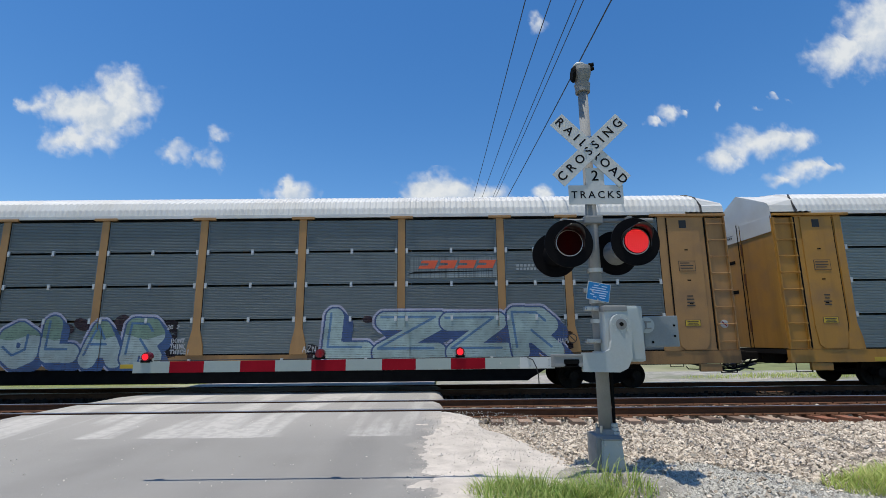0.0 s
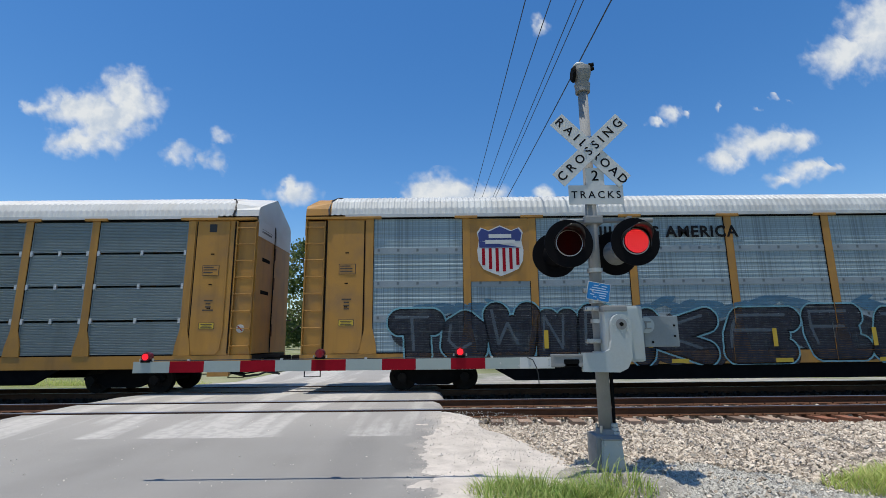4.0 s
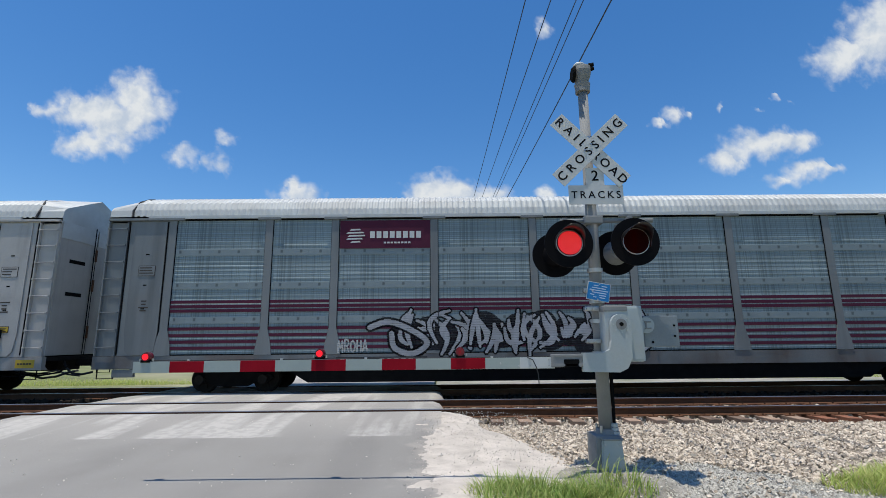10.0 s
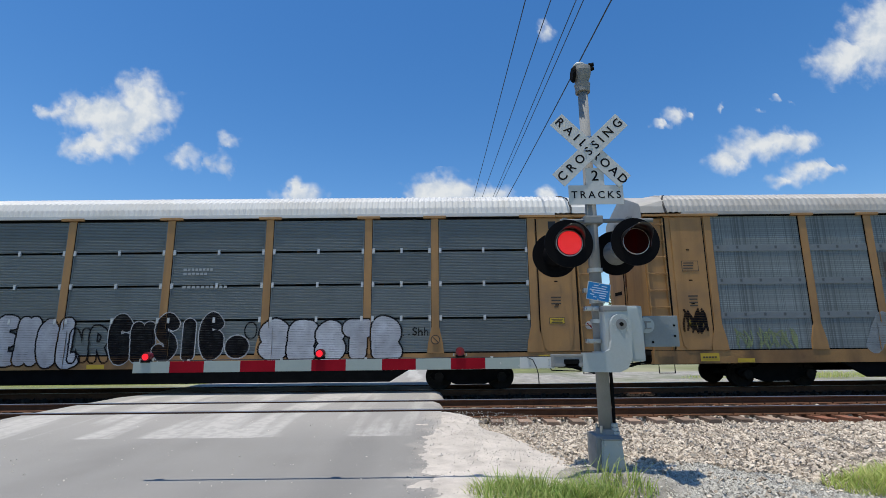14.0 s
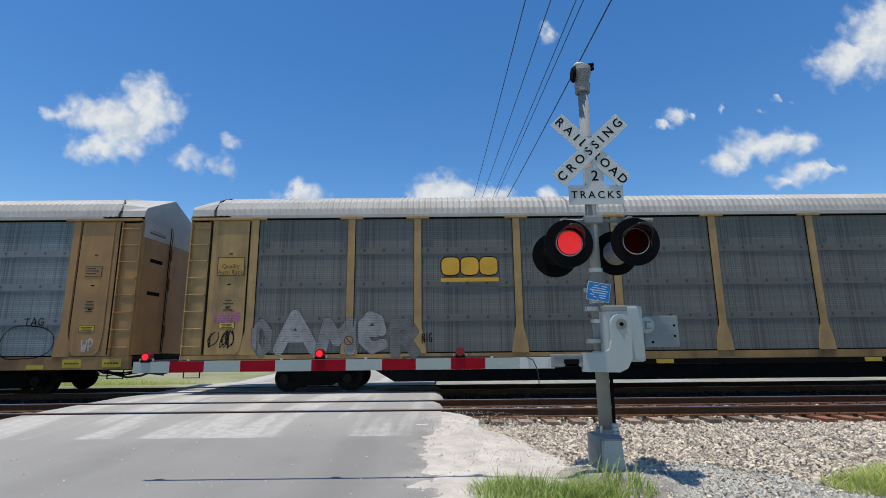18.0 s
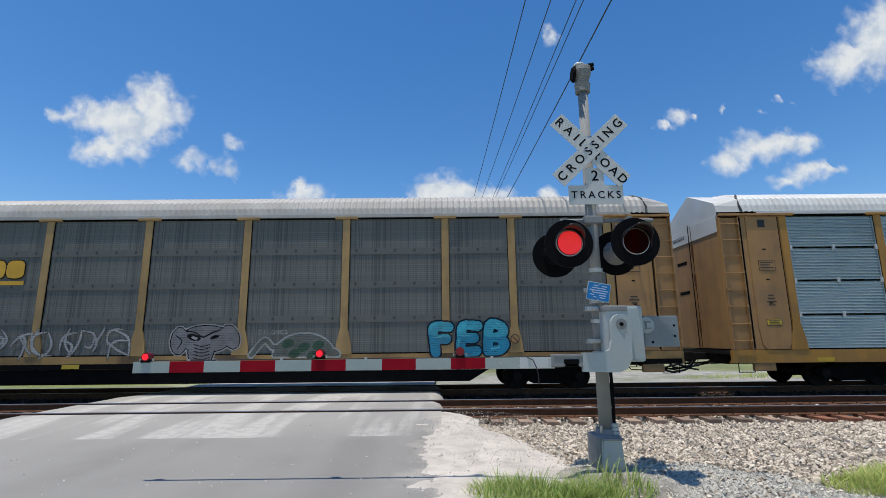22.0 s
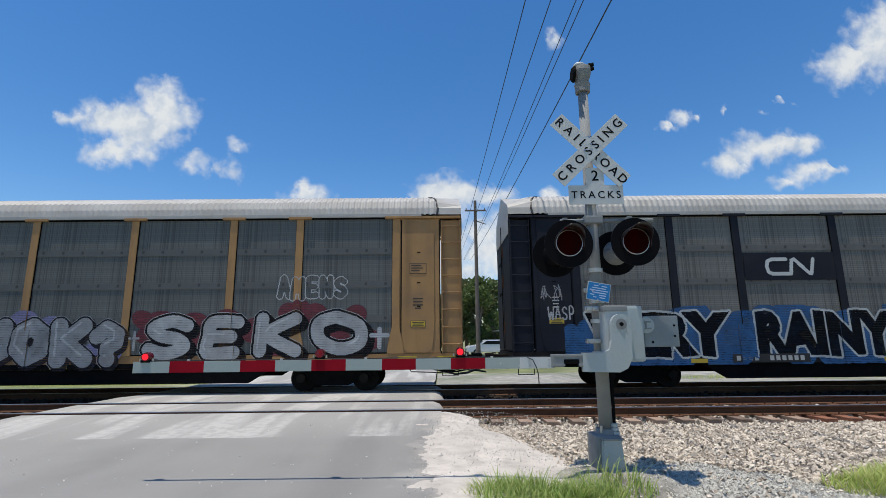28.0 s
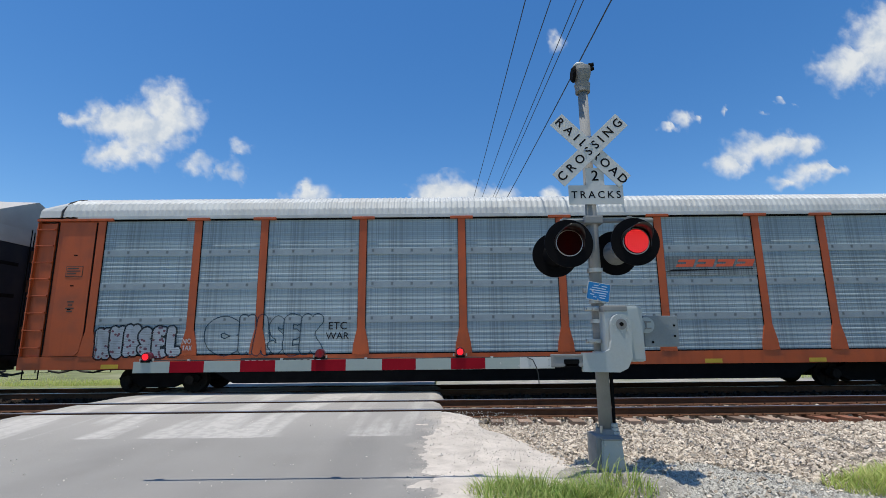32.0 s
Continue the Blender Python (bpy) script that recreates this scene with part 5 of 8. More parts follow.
cloud([(1278, 186, 9, 12), (1340, 190, 12, 5), (1376, 178, 14, 8), (1404, 182, 10, 6)], (12, 8), 12, 0.42)

# ---- plants ----
M_LEAF = mat("tree_leaves", (0.075, 0.11, 0.03), 0.7, vary=0.4, scale=0.5, fine=4, bump=0.0)
M_LEAF2 = mat("dull_tree_leaves", (0.10, 0.12, 0.05), 0.7, vary=0.4, scale=0.6, fine=5, bump=0.0)
M_BARK = mat("grey_bark", (0.15, 0.12, 0.09), 0.9, vary=0.3, scale=3, fine=25, bump=0.5)
M_BLADE = mat("grass_blades", (0.20, 0.33, 0.06), 0.6, vary=0.35, scale=2, fine=25, bump=0.0)
M_BLADE2 = mat("sunlit_grass", (0.36, 0.44, 0.10), 0.65, vary=0.3, scale=1, fine=12, bump=0.0)


for m_, a_, b_ in ((M_BLADE, (0.42, 0.44, 0.16), (0.19, 0.32, 0.06)), (M_BLADE2, (0.58, 0.56, 0.22), (0.36, 0.50, 0.11)), (M_LEAF, (0.16, 0.20, 0.06), (0.08, 0.13, 0.035)), (M_LEAF2, (0.20, 0.21, 0.08), (0.10, 0.14, 0.045))):
    nt_ = m_.node_tree
    bs_ = nt_.nodes["Principled BSDF"]
    gi = nt_.nodes.new("ShaderNodeNewGeometry")
    src_ = bs_.inputs["Base Color"].links[0].from_socket
    nt_.links.new(mixc(nt_, ramp(nt_, tex(nt_, nt_.nodes["Texture Coordinate"].outputs["Object"], 1.0), 0.3, 0.7), mixc(nt_, gi.outputs["Random Per Island"], a_, b_), src_, 0.3), bs_.inputs["Base Color"])
    tl_, mx_ = nt_.nodes.new("ShaderNodeBsdfTranslucent"), nt_.nodes.new("ShaderNodeMixShader")
    nt_.links.new(bs_.inputs["Base Color"].links[0].from_socket, tl_.inputs["Color"])
    mx_.inputs[0].default_value = 0.45
    nt_.links.new(bs_.outputs[0], mx_.inputs[1])
    nt_.links.new(tl_.outputs[0], mx_.inputs[2])
    nt_.links.new(mx_.outputs[0], nt_.nodes["Material Output"].inputs[0])


def leaves(centres, per, leaf, seed, flatten=0.8):
    rng = np.random.default_rng(seed)
    V = []
    for cx, cy, cz, r in centres:
        d = rng.normal(size=(per, 3))
        d /= np.linalg.norm(d, axis=1)[:, None]
        rad = r * rng.uniform(0.55, 1.08, (per, 1)) ** 0.7
        p = np.array((cx, cy, cz)) + d * rad * np.array((1, 1, flatten))
        a, b = rng.normal(size=(per, 3)), rng.normal(size=(per, 3))
        a /= np.linalg.norm(a, axis=1)[:, None]
        b -= a * (a * b).sum(1)[:, None]
        b /= np.linalg.norm(b, axis=1)[:, None]
        s = leaf * rng.uniform(0.6, 1.4, (per, 1))
        V.append(np.stack([p - a * s, p - b * s * 0.6, p + a * s, p + b * s * 0.6], 1))
    V = np.concatenate(V).reshape(-1, 3)
    n = len(V) // 4
    me = bpy.data.meshes.new("crown")
    me.from_pydata(V.tolist(), [], np.arange(4 * n).reshape(n, 4).tolist())
    return me


def tree(x, y, h, spread, seed, material, label, low=0.25):
    rng = random.Random(seed)
    t = empty("tree", (x, y, -0.25), label, "tree", "trees beyond the railway")
    part("trunk", sweep([(0, 0, 0), (rng.uniform(-0.2, 0.2), 0, h * 0.25), (rng.uniform(-0.4, 0.4), 0.2, h * 0.55), (rng.uniform(-0.5, 0.5), 0, h * 0.8)], 0.16 + h * 0.008, 8), M_BARK, t)
    centres = []
    for k in range(16):
        a, f = rng.uniform(0, 6.28), rng.uniform(0.15, 1.0)
        z = h * (low + (0.93 - low) * rng.random())
        w = spread * math.sin(math.pi * min(1, (z / h - low + 0.18) / (1.15 - low))) * f
        centres.append((w * math.cos(a), w * math.sin(a) * 0.8, z, rng.uniform(0.16, 0.30) * spread + 0.35))
    centres.append((0, 0, h * 0.93, 0.22 * spread))
    for c in centres[:6]:
        part("limb", sweep([(0, 0, h * 0.3), (c[0] * 0.5, c[1] * 0.5, (h * 0.3 + c[2]) / 2), c[:3]], 0.07, 5), M_BARK, t)
    put("crown", leaves(centres, 240, 0.17 if h < 9 else 0.2, seed), material, t)
    return t


rt = random.Random(8)
for x, y, h, sp in ((-11.5, 47, 11.5, 4.2), (-7.5, 46, 10.6, 4.0), (-14.5, 52, 12.5, 4.5), (-4.9, 48, 8.3, 3.0), (-19, 55, 12, 5), (-25, 58, 12, 5), (-2.6, 58, 7.0, 2.6), (0.4, 62, 7.6, 2.4),
                    (2.7, 52, 8.0, 2.6), (3.9, 50, 8.2, 2.7), (5.9, 55, 8.4, 3.0), (9.2, 56, 8.6, 3.2), (11.5, 58, 9.0, 3.4), (15, 60, 9.5, 3.6), (19, 62, 9, 4), (25, 64, 10, 4.5), (-32, 64, 12, 5), (32, 66, 10, 5)):
    tree(x, y, h, sp, rt.randint(0, 9999), rt.choice((M_LEAF, M_LEAF2)), "leafy green tree with an uneven crown beyond the railway", rt.uniform(0.12, 0.22))
rng_w = np.random.default_rng(5)
far_c = [(float(a), float(b), float(c), float(d)) for a, b, c, d in zip(rng_w.uniform(-160, 190, 260), rng_w.uniform(95, 130, 260), rng_w.uniform(0.5, 6.0, 260), rng_w.uniform(2.0, 3.6, 260))]
tagged(put("far_woods", leaves(far_c, 130, 0.55, 11), M_LEAF), "dense green wood along the horizon", "woods", kind="stuff")


def grass(name, n, spots, hgt, material, seed, label, zf):
    rng = np.random.default_rng(seed)
    V, F = [], []
    for k in range(n):
        cx, cy, rx, ry = spots[rng.integers(len(spots))]
        r, a = math.sqrt(rng.random()), rng.uniform(0, 6.283)
        x, y = cx + rx * r * math.cos(a), cy + ry * r * math.sin(a)
        h = hgt * rng.uniform(0.4, 1.2) * (1.15 - 0.7 * r * r)
        t, w = rng.uniform(0, 6.283), 0.0045 + 0.004 * rng.random()
        lean = h * rng.uniform(0.3, 1.3)
        dx, dy = math.cos(t), math.sin(t)
        z = zf(x, y)
        b = len(V)
        V += [(x - dy * w, y + dx * w, z), (x + dy * w, y - dx * w, z), (x + dx * lean * 0.4 + dy * w * 0.8, y + dy * lean * 0.4 - dx * w * 0.8, z + h * 0.6),
              (x + dx * lean * 0.4 - dy * w * 0.8, y + dy * lean * 0.4 + dx * w * 0.8, z + h * 0.6), (x + dx * lean, y + dy * lean, z + h)]
        F += [(b, b + 1, b + 2, b + 3), (b + 3, b + 2, b + 4)]
    me = bpy.data.meshes.new(name)
    me.from_pydata(V, [], F)
    return tagged(put(name, me, material), label, "grass", kind="stuff")


def low_z(x, y):
    return max(ground_z(y) - 0.06, mound_z(x, y))


grass("grass_tuft", 2900, [(0.62, 5.40, 0.36, 0.36), (0.95, 5.45, 0.45, 0.32), (1.28, 5.2, 0.45, 0.33), (0.8, 5.0, 0.55, 0.35), (1.5, 5.25, 0.36, 0.28)], 0.215, M_BLADE, 21, "bright green grass tuft beside the signal base", low_z)
grass("grass_tuft", 220, [(1.75, 5.6, 0.45, 0.30), (1.95, 5.5, 0.35, 0.3)], 0.26, M_BLADE, 22, "thin long grass blades round the signal base", low_z)
grass("grass_tuft", 3800, [(5.0, 5.75, 0.7, 0.35), (5.9, 6.05, 0.9, 0.45), (6.6, 6.2, 0.8, 0.5), (5.4, 5.5, 0.6, 0.25)], 0.20, M_BLADE2, 23, "sunlit yellow-green grass patch on the gravel", bed_z)
grass("weeds", 700, [(x, 13.1 + 0.3 * math.sin(x * 3), 0.35, 0.2) for x in (0.9, 1.6, 2.4, 3.1, 4.0, 5.2)], 0.14, M_BLADE, 24, "sparse weeds between the tracks", bed_z)
grass("grass_field", 9000, [(-22, 21, 9, 2.5), (-30, 24, 12, 4), (-15, 20, 4, 1.6), (-12, 19.5, 3, 1.0), (15, 20.5, 5, 1.2), (20, 21, 6, 1.5)], 0.22, M_BLADE2, 25, "sunlit green grass strip beyond the railway", low_z)

# ---- beyond the railway ----
M_SIDING = mat("pale_siding", (0.55, 0.57, 0.56), 0.7, vary=0.06, scale=2, fine=20, bump=0.1)
M_METALROOF = mat("pale_blue_metal_roof", (0.30, 0.37, 0.39), 0.5, 0.2, vary=0.1, scale=1, fine=12, bump=0.1)
M_CARPAINT = mat("white_car_paint", (0.72, 0.73, 0.74), 0.25, vary=0.03, scale=2, fine=30, bump=0.0, coat=0.5)
M_GLASS = mat("dark_car_glass", (0.015, 0.018, 0.02), 0.08, vary=0.1, bump=0.0)


def house(x, y):
    hs = empty("house", (x, y, -0.3), "small pale house with a blue-grey metal roof", "house")
    w = part("wall", box(-4, 4, -3, 3, 0, 2.6), M_SIDING, hs)
    bm = bmesh.new()
    for sgn in (-1, 1):
        a = [bm.verts.new(v) for v in ((-4.6, sgn * 3.6, 2.5), (4.6, sgn * 3.6, 2.5), (4.6, 0, 4.1), (-4.6, 0, 4.1))]
        b = [bm.verts.new((v.co.x, v.co.y, v.co.z + 0.12)) for v in a]
        for q in ((0, 1, 2, 3),):
            bm.faces.new([a[i] for i in q])
            bm.faces.new([b[i] for i in q])
        for i in range(4):
            bm.faces.new((a[i], a[(i + 1) % 4], b[(i + 1) % 4], b[i]))
    bmesh.ops.recalc_face_normals(bm, faces=bm.faces)
    part("roof", bm, M_METALROOF, hs)
    for dx in (-4.05, 4.05):
        part("gable", prism([(-3, 2.6), (3, 2.6), (0, 4.0)], -0.06, 0.06), M_SIDING, hs, m=pose(dx, 0, 0, 0, 0, 90))
    for dx in (-2.4, 1.8):
        win = part("window", box(dx - 0.55, dx + 0.55, -3.06, -2.98, 1.0, 2.1, 0.01), M_WHITE, hs)
        part("pane", box(dx - 0.47, dx + 0.47, -3.08, -3.055, 1.08, 2.02), M_GLASS, win)
    part("door", box(-0.5, 0.45, -3.06, -2.98, 0.1, 2.1, 0.01), M_WHITE, hs)
    for dx in (-7.2, -5.2):
        part("carport_post", tube((dx, -3.2, 0), (dx, -3.2, 2.4), 0.06, seg=8), M_WHITE, hs)
    part("carport_roof", box(-7.6, -4.0, -3.6, 2.8, 2.4, 2.52, 0.02), M_METALROOF, hs)
    return hs


def parked_car(x, y, turn, tall):
    c = empty("parked_car", (x, y, -0.22), "white parked car beyond the railway", "car", "parked cars")
    c.rotation_euler = (0, 0, radians(turn))
    o = [(-2.2, 0.35), (2.2, 0.35), (2.25, 0.7), (2.1, 0.95), (1.15, 1.05), (0.45, tall), (-1.5, tall), (-2.1, 1.05), (-2.25, 0.8)]
    bm = prism(o, -0.88, 0.88)
    bmesh.ops.bevel(bm, geom=bm.edges[:], offset=0.07, segments=2, affect="EDGES")
    part("body", bm, M_CARPAINT, c, smooth=False)
    for sd in (-1, 1):
        part("side_window", prism([(-1.75, 1.08), (0.85, 1.08), (0.38, tall - 0.1), (-1.42, tall - 0.1)], sd * 0.885 - 0.01, sd * 0.885 + 0.01), M_GLASS, c)
        for wx in (-1.35, 1.35):
            wh = part("wheel", tube((wx, sd * 0.72, 0.33), (wx, sd * 0.92, 0.33), 0.33, seg=20), M_RUBBER, c)
            part("rim", tube((wx, sd * 0.915, 0.33), (wx, sd * 0.93, 0.33), 0.2, seg=14), M_ALU, wh)
    part("windscreen", prism([(-0.75, 0), (0.75, 0), (0.66, 0.62), (-0.66, 0.62)], -0.01, 0.01), M_GLASS, c, m=pose(1.12, 0, 1.08, 0, 0, 90) @ pose(0, 0, 0, -45, 0, 0))
    part("headlight", box(2.17, 2.24, -0.8, -0.5, 0.68, 0.82, 0.02), M_WHITE, c)
    part("headlight", box(2.17, 2.24, 0.5, 0.8, 0.68, 0.82, 0.02), M_WHITE, c)
    return c


house(13.2, 50)
parked_car(9.0, 43.5, 168, 1.65)
parked_car(4.6, 47, 185, 1.5)
parked_car(-3.6, 60, 180, 1.45)

# ---- painted marks and graffiti on the cars ----
CELL = 0.015


def foot_half(z):
    """Half width of a post at a height."""
    return 0.105 if z > ROWS[0] + 0.72 else 0.235


class Spray:
    """A small wall of cells on which paint is sprayed, and which becomes thin sheets on the car's side."""

    def __init__(self, x0, x1, z0, z1, pad=0.35):
        self.x0, self.z0 = x0 - pad, max(0.66, z0 - pad)
        self.nx, self.nz = int((x1 - x0 + 2 * pad) / CELL), int((z1 + pad - self.z0) / CELL)
        self.X, self.Z = np.meshgrid(self.x0 + (np.arange(self.nx) + 0.5) * CELL, self.z0 + (np.arange(self.nz) + 0.5) * CELL)
        self.a = np.zeros((self.nz, self.nx), np.int8)
        self.who = np.zeros((self.nz, self.nx), np.int8)
        self.lift = 0.0

    def ellipse(self, cx, cz, rx, rz, rot=0.0, power=2.0):
        c, s = math.cos(rot), math.sin(rot)
        u, v = (self.X - cx) * c + (self.Z - cz) * s, -(self.X - cx) * s + (self.Z - cz) * c
        return (np.abs(u / rx) ** power + np.abs(v / rz) ** power) < 1

    def stroke(self, pts, w):
        m = np.zeros(self.a.shape, bool)
        for (ax, az), (bx, bz) in zip(pts, pts[1:]):
            dx, dz = bx - ax, bz - az
            L = dx * dx + dz * dz + 1e-9
            t = np.clip(((self.X - ax) * dx + (self.Z - az) * dz) / L, 0, 1)
            m |= (self.X - ax - t * dx) ** 2 + (self.Z - az - t * dz) ** 2 < (w / 2) ** 2
        return m

    def words(self, text, x0, x1, z0, z1, bold=0.0, spacing=1.0, wave=0.0, lean=0.0):
        """The cells under a line of letters fitted into a box."""
        cu = bpy.data.curves.new("w", "FONT")
        cu.body, cu.offset, cu.space_character, cu.resolution_u = text, bold, spacing, 3
        tmp = bpy.data.objects.new("w", cu)
        me = bpy.data.meshes.new_from_object(tmp)
        bpy.data.objects.remove(tmp)
        bpy.data.curves.remove(cu)
        me.calc_loop_triangles()
        v = np.array([p.co[:2] for p in me.vertices])
        lo, hi = v.min(0), v.max(0)
        v = (v - lo) / (hi - lo)
        v[:, 0] += lean * (v[:, 1] - 0.5)
        P = np.stack([x0 + v[:, 0] * (x1 - x0), z0 + v[:, 1] * (z1 - z0) + wave * np.sin(v[:, 0] * 19)], 1)
        m = np.zeros(self.a.shape, bool)
        for tri in me.loop_triangles:
            A, B, C = P[list(tri.vertices)]
            i0, i1 = int((min(A[0], B[0], C[0]) - self.x0) / CELL), int((max(A[0], B[0], C[0]) - self.x0) / CELL) + 1
            j0, j1 = int((min(A[1], B[1], C[1]) - self.z0) / CELL), int((max(A[1], B[1], C[1]) - self.z0) / CELL) + 1
            i0, j0 = max(0, i0), max(0, j0)
            X, Z = self.X[j0:j1, i0:i1], self.Z[j0:j1, i0:i1]
            d1 = (X - B[0]) * (A[1] - B[1]) - (A[0] - B[0]) * (Z - B[1])
            d2 = (X - C[0]) * (B[1] - C[1]) - (B[0] - C[0]) * (Z - C[1])
            d3 = (X - A[0]) * (C[1] - A[1]) - (C[0] - A[0]) * (Z - A[1])
            m[j0:j1, i0:i1] |= ((d1 >= 0) & (d2 >= 0) & (d3 >= 0)) | ((d1 <= 0) & (d2 <= 0) & (d3 <= 0))
        bpy.data.meshes.remove(me)
        return m

    @staticmethod
    def grow(m, n):
        for k in range(n):
            g = m.copy()
            g[1:] |= m[:-1]
            g[:-1] |= m[1:]
            if k % 3 != 2:
                g[:, 1:] |= m[:, :-1]
                g[:, :-1] |= m[:, 1:]
            else:
                g[:, 1:] |= g[:, :-1].copy()
                g[:, :-1] |= g[:, 1:].copy()
            m = g
        return m

    def fill(self, mask, c, who=0):
        self.a[mask] = c
        self.who[mask] = who

    def sheet_of(self, c, who=None):
        """The cells of one colour (and one letter) as a sheet whose rows share their corners."""
        mask = self.a == c
        if who is not None:
            mask = mask & (self.who == who)
        js = np.flatnonzero(mask.any(1))
        if not len(js):
            return [], []
        codes, cuts = {}, {}
        for j in range(js[0] - 1, js[-1] + 2):
            code = np.zeros(self.nx, np.int8)
            if 0 <= j < self.nz and mask[j].any():
                z = self.z0 + j * CELL
                hw = foot_half(z)
                zone = np.zeros(self.nx, np.int8)
                for p in POSTS:
                    zone[np.abs(self.X[j] - p) < hw] = 1
                zone[np.abs(self.X[j]) > POSTS[-1] + 0.1] = 2
                code = np.where(mask[j], zone + 1, 0)
            codes[j] = code
            cuts[j] = np.flatnonzero(np.diff(np.concatenate(([0], code, [0]))))
        V, F, at = [], [], {}

        def corner(i, line, y):
            key = (i, line, y)
            if key not in at:
                at[key] = len(V)
                V.append((self.x0 + i * CELL, y, self.z0 + line * CELL))
            return at[key]

        for j in range(js[0], js[-1] + 1):
            z = self.z0 + j * CELL
            for i0, i1 in zip(cuts[j], cuts[j][1:]):
                k = codes[j][i0] if i0 < self.nx else 0
                if not k:
                    continue
                y = FACE + ((0.006 if z < 1.05 else 0.0145), -0.009, -0.009)[k - 1] - self.lift
                low = [i for i in cuts[j - 1] if i0 < i < i1]
                high = [i for i in cuts[j + 1] if i0 < i < i1]
                F.append([corner(i, j, y) for i in [i0] + low + [i1]] + [corner(i, j + 1, y) for i in [i1] + high[::-1] + [i0]])
        return V, F

    def onto(self, k, label, colours, letters_in=()):
        """Leave the paint on car k: a thin sheet a colour, and a sheet of its own for each letter."""
        self.lift = 0.0012 * COATS.get(k, 0)
        COATS[k] = COATS.get(k, 0) + 1
        first = None
        for c in [2] + [i for i in range(1, len(colours) + 1) if i != 2]:
            if c > len(colours):
                continue
            for who in (sorted(set(self.who[self.a == c].tolist())) if c in letters_in else [None]):
                V, F = self.sheet_of(c, who)
                if not F:
                    continue
                for n, (V_, F_) in enumerate(islands(V, F) if first or c != 2 else [(V, F)]):
                    me = bpy.data.meshes.new("graffiti")
                    me.from_pydata(V_, [], F_)
                    ob = put("graffiti" if first is None else ("letter" if c in letters_in else "paint_patch"), me, spray_paint(colours[c - 1]), first or CARS[k], None, label if first is None else "")
                    first = first or ob
        return first


def islands(V, F):
    """The large separate patches of a sheet one by one, and its crumbs together."""
    root = list(range(len(V)))

    def top(i):
        while root[i] != i:
            root[i] = root[root[i]]
            i = root[i]
        return i

    for f in F:
        a = top(f[0])
        for i in f[1:]:
            root[top(i)] = a
    groups = {}
    for f in F:
        groups.setdefault(top(f[0]), []).append(f)
    big = sorted((g for g in groups.values() if len(g) > 7), key=len, reverse=True)[:10]
    taken = set(id(g) for g in big)
    rest = [f for g in groups.values() if id(g) not in taken for f in g]
    out = []
    for g in big + ([rest] if rest else []):
        at = {}
        faces = [[at.setdefault(i, len(at)) for i in f] for f in g]
        out.append(([V[i] for i in at], faces))
    return out


COATS = {}
SPRAYS = {}


def spray_paint(col):
    if col not in SPRAYS:
        black = max(col) < 0.12
        SPRAYS[col] = mat("spray_paint", col, 0.85 if black else 0.6, vary=0.2, scale=2.2, fine=18, bump=0.04, dirt=tuple(v * 0.6 + (0.004 if black else 0.02) for v in col), dirt_amount=0.5, dirt_scale=2.5, spec=0.08 if black else 0.35)
        # thin coats leave the ribs and holes of the sheet uncovered
        nt = SPRAYS[col].node_tree
        co = nt.nodes["Texture Coordinate"]
        sep = nt.nodes.new("ShaderNodeSeparateXYZ")
        nt.links.new(co.outputs["Object"], sep.inputs[0])
        rows = ramp(nt, mth(nt, "SINE", mth(nt, "MULTIPLY", sep.outputs["Z"], 135.0)), 0.2, 0.9)
        cols = ramp(nt, tex(nt, co.outputs["Object"], 6.0, 6), 0.42, 0.62)
        bare = mth(nt, "MULTIPLY", rows, mth(nt, "ADD", mth(nt, "MULTIPLY", cols, 0.35), 0.18))
        patch = mth(nt, "MULTIPLY", ramp(nt, tex(nt, co.outputs["Object"], 1.7, 5), 0.45, 0.75), 0.30)
        nt.links.new(mth(nt, "SUBTRACT", 1.0, mth(nt, "MAXIMUM", bare, patch)), nt.nodes["Principled BSDF"].inputs["Alpha"])
    return SPRAYS[col]


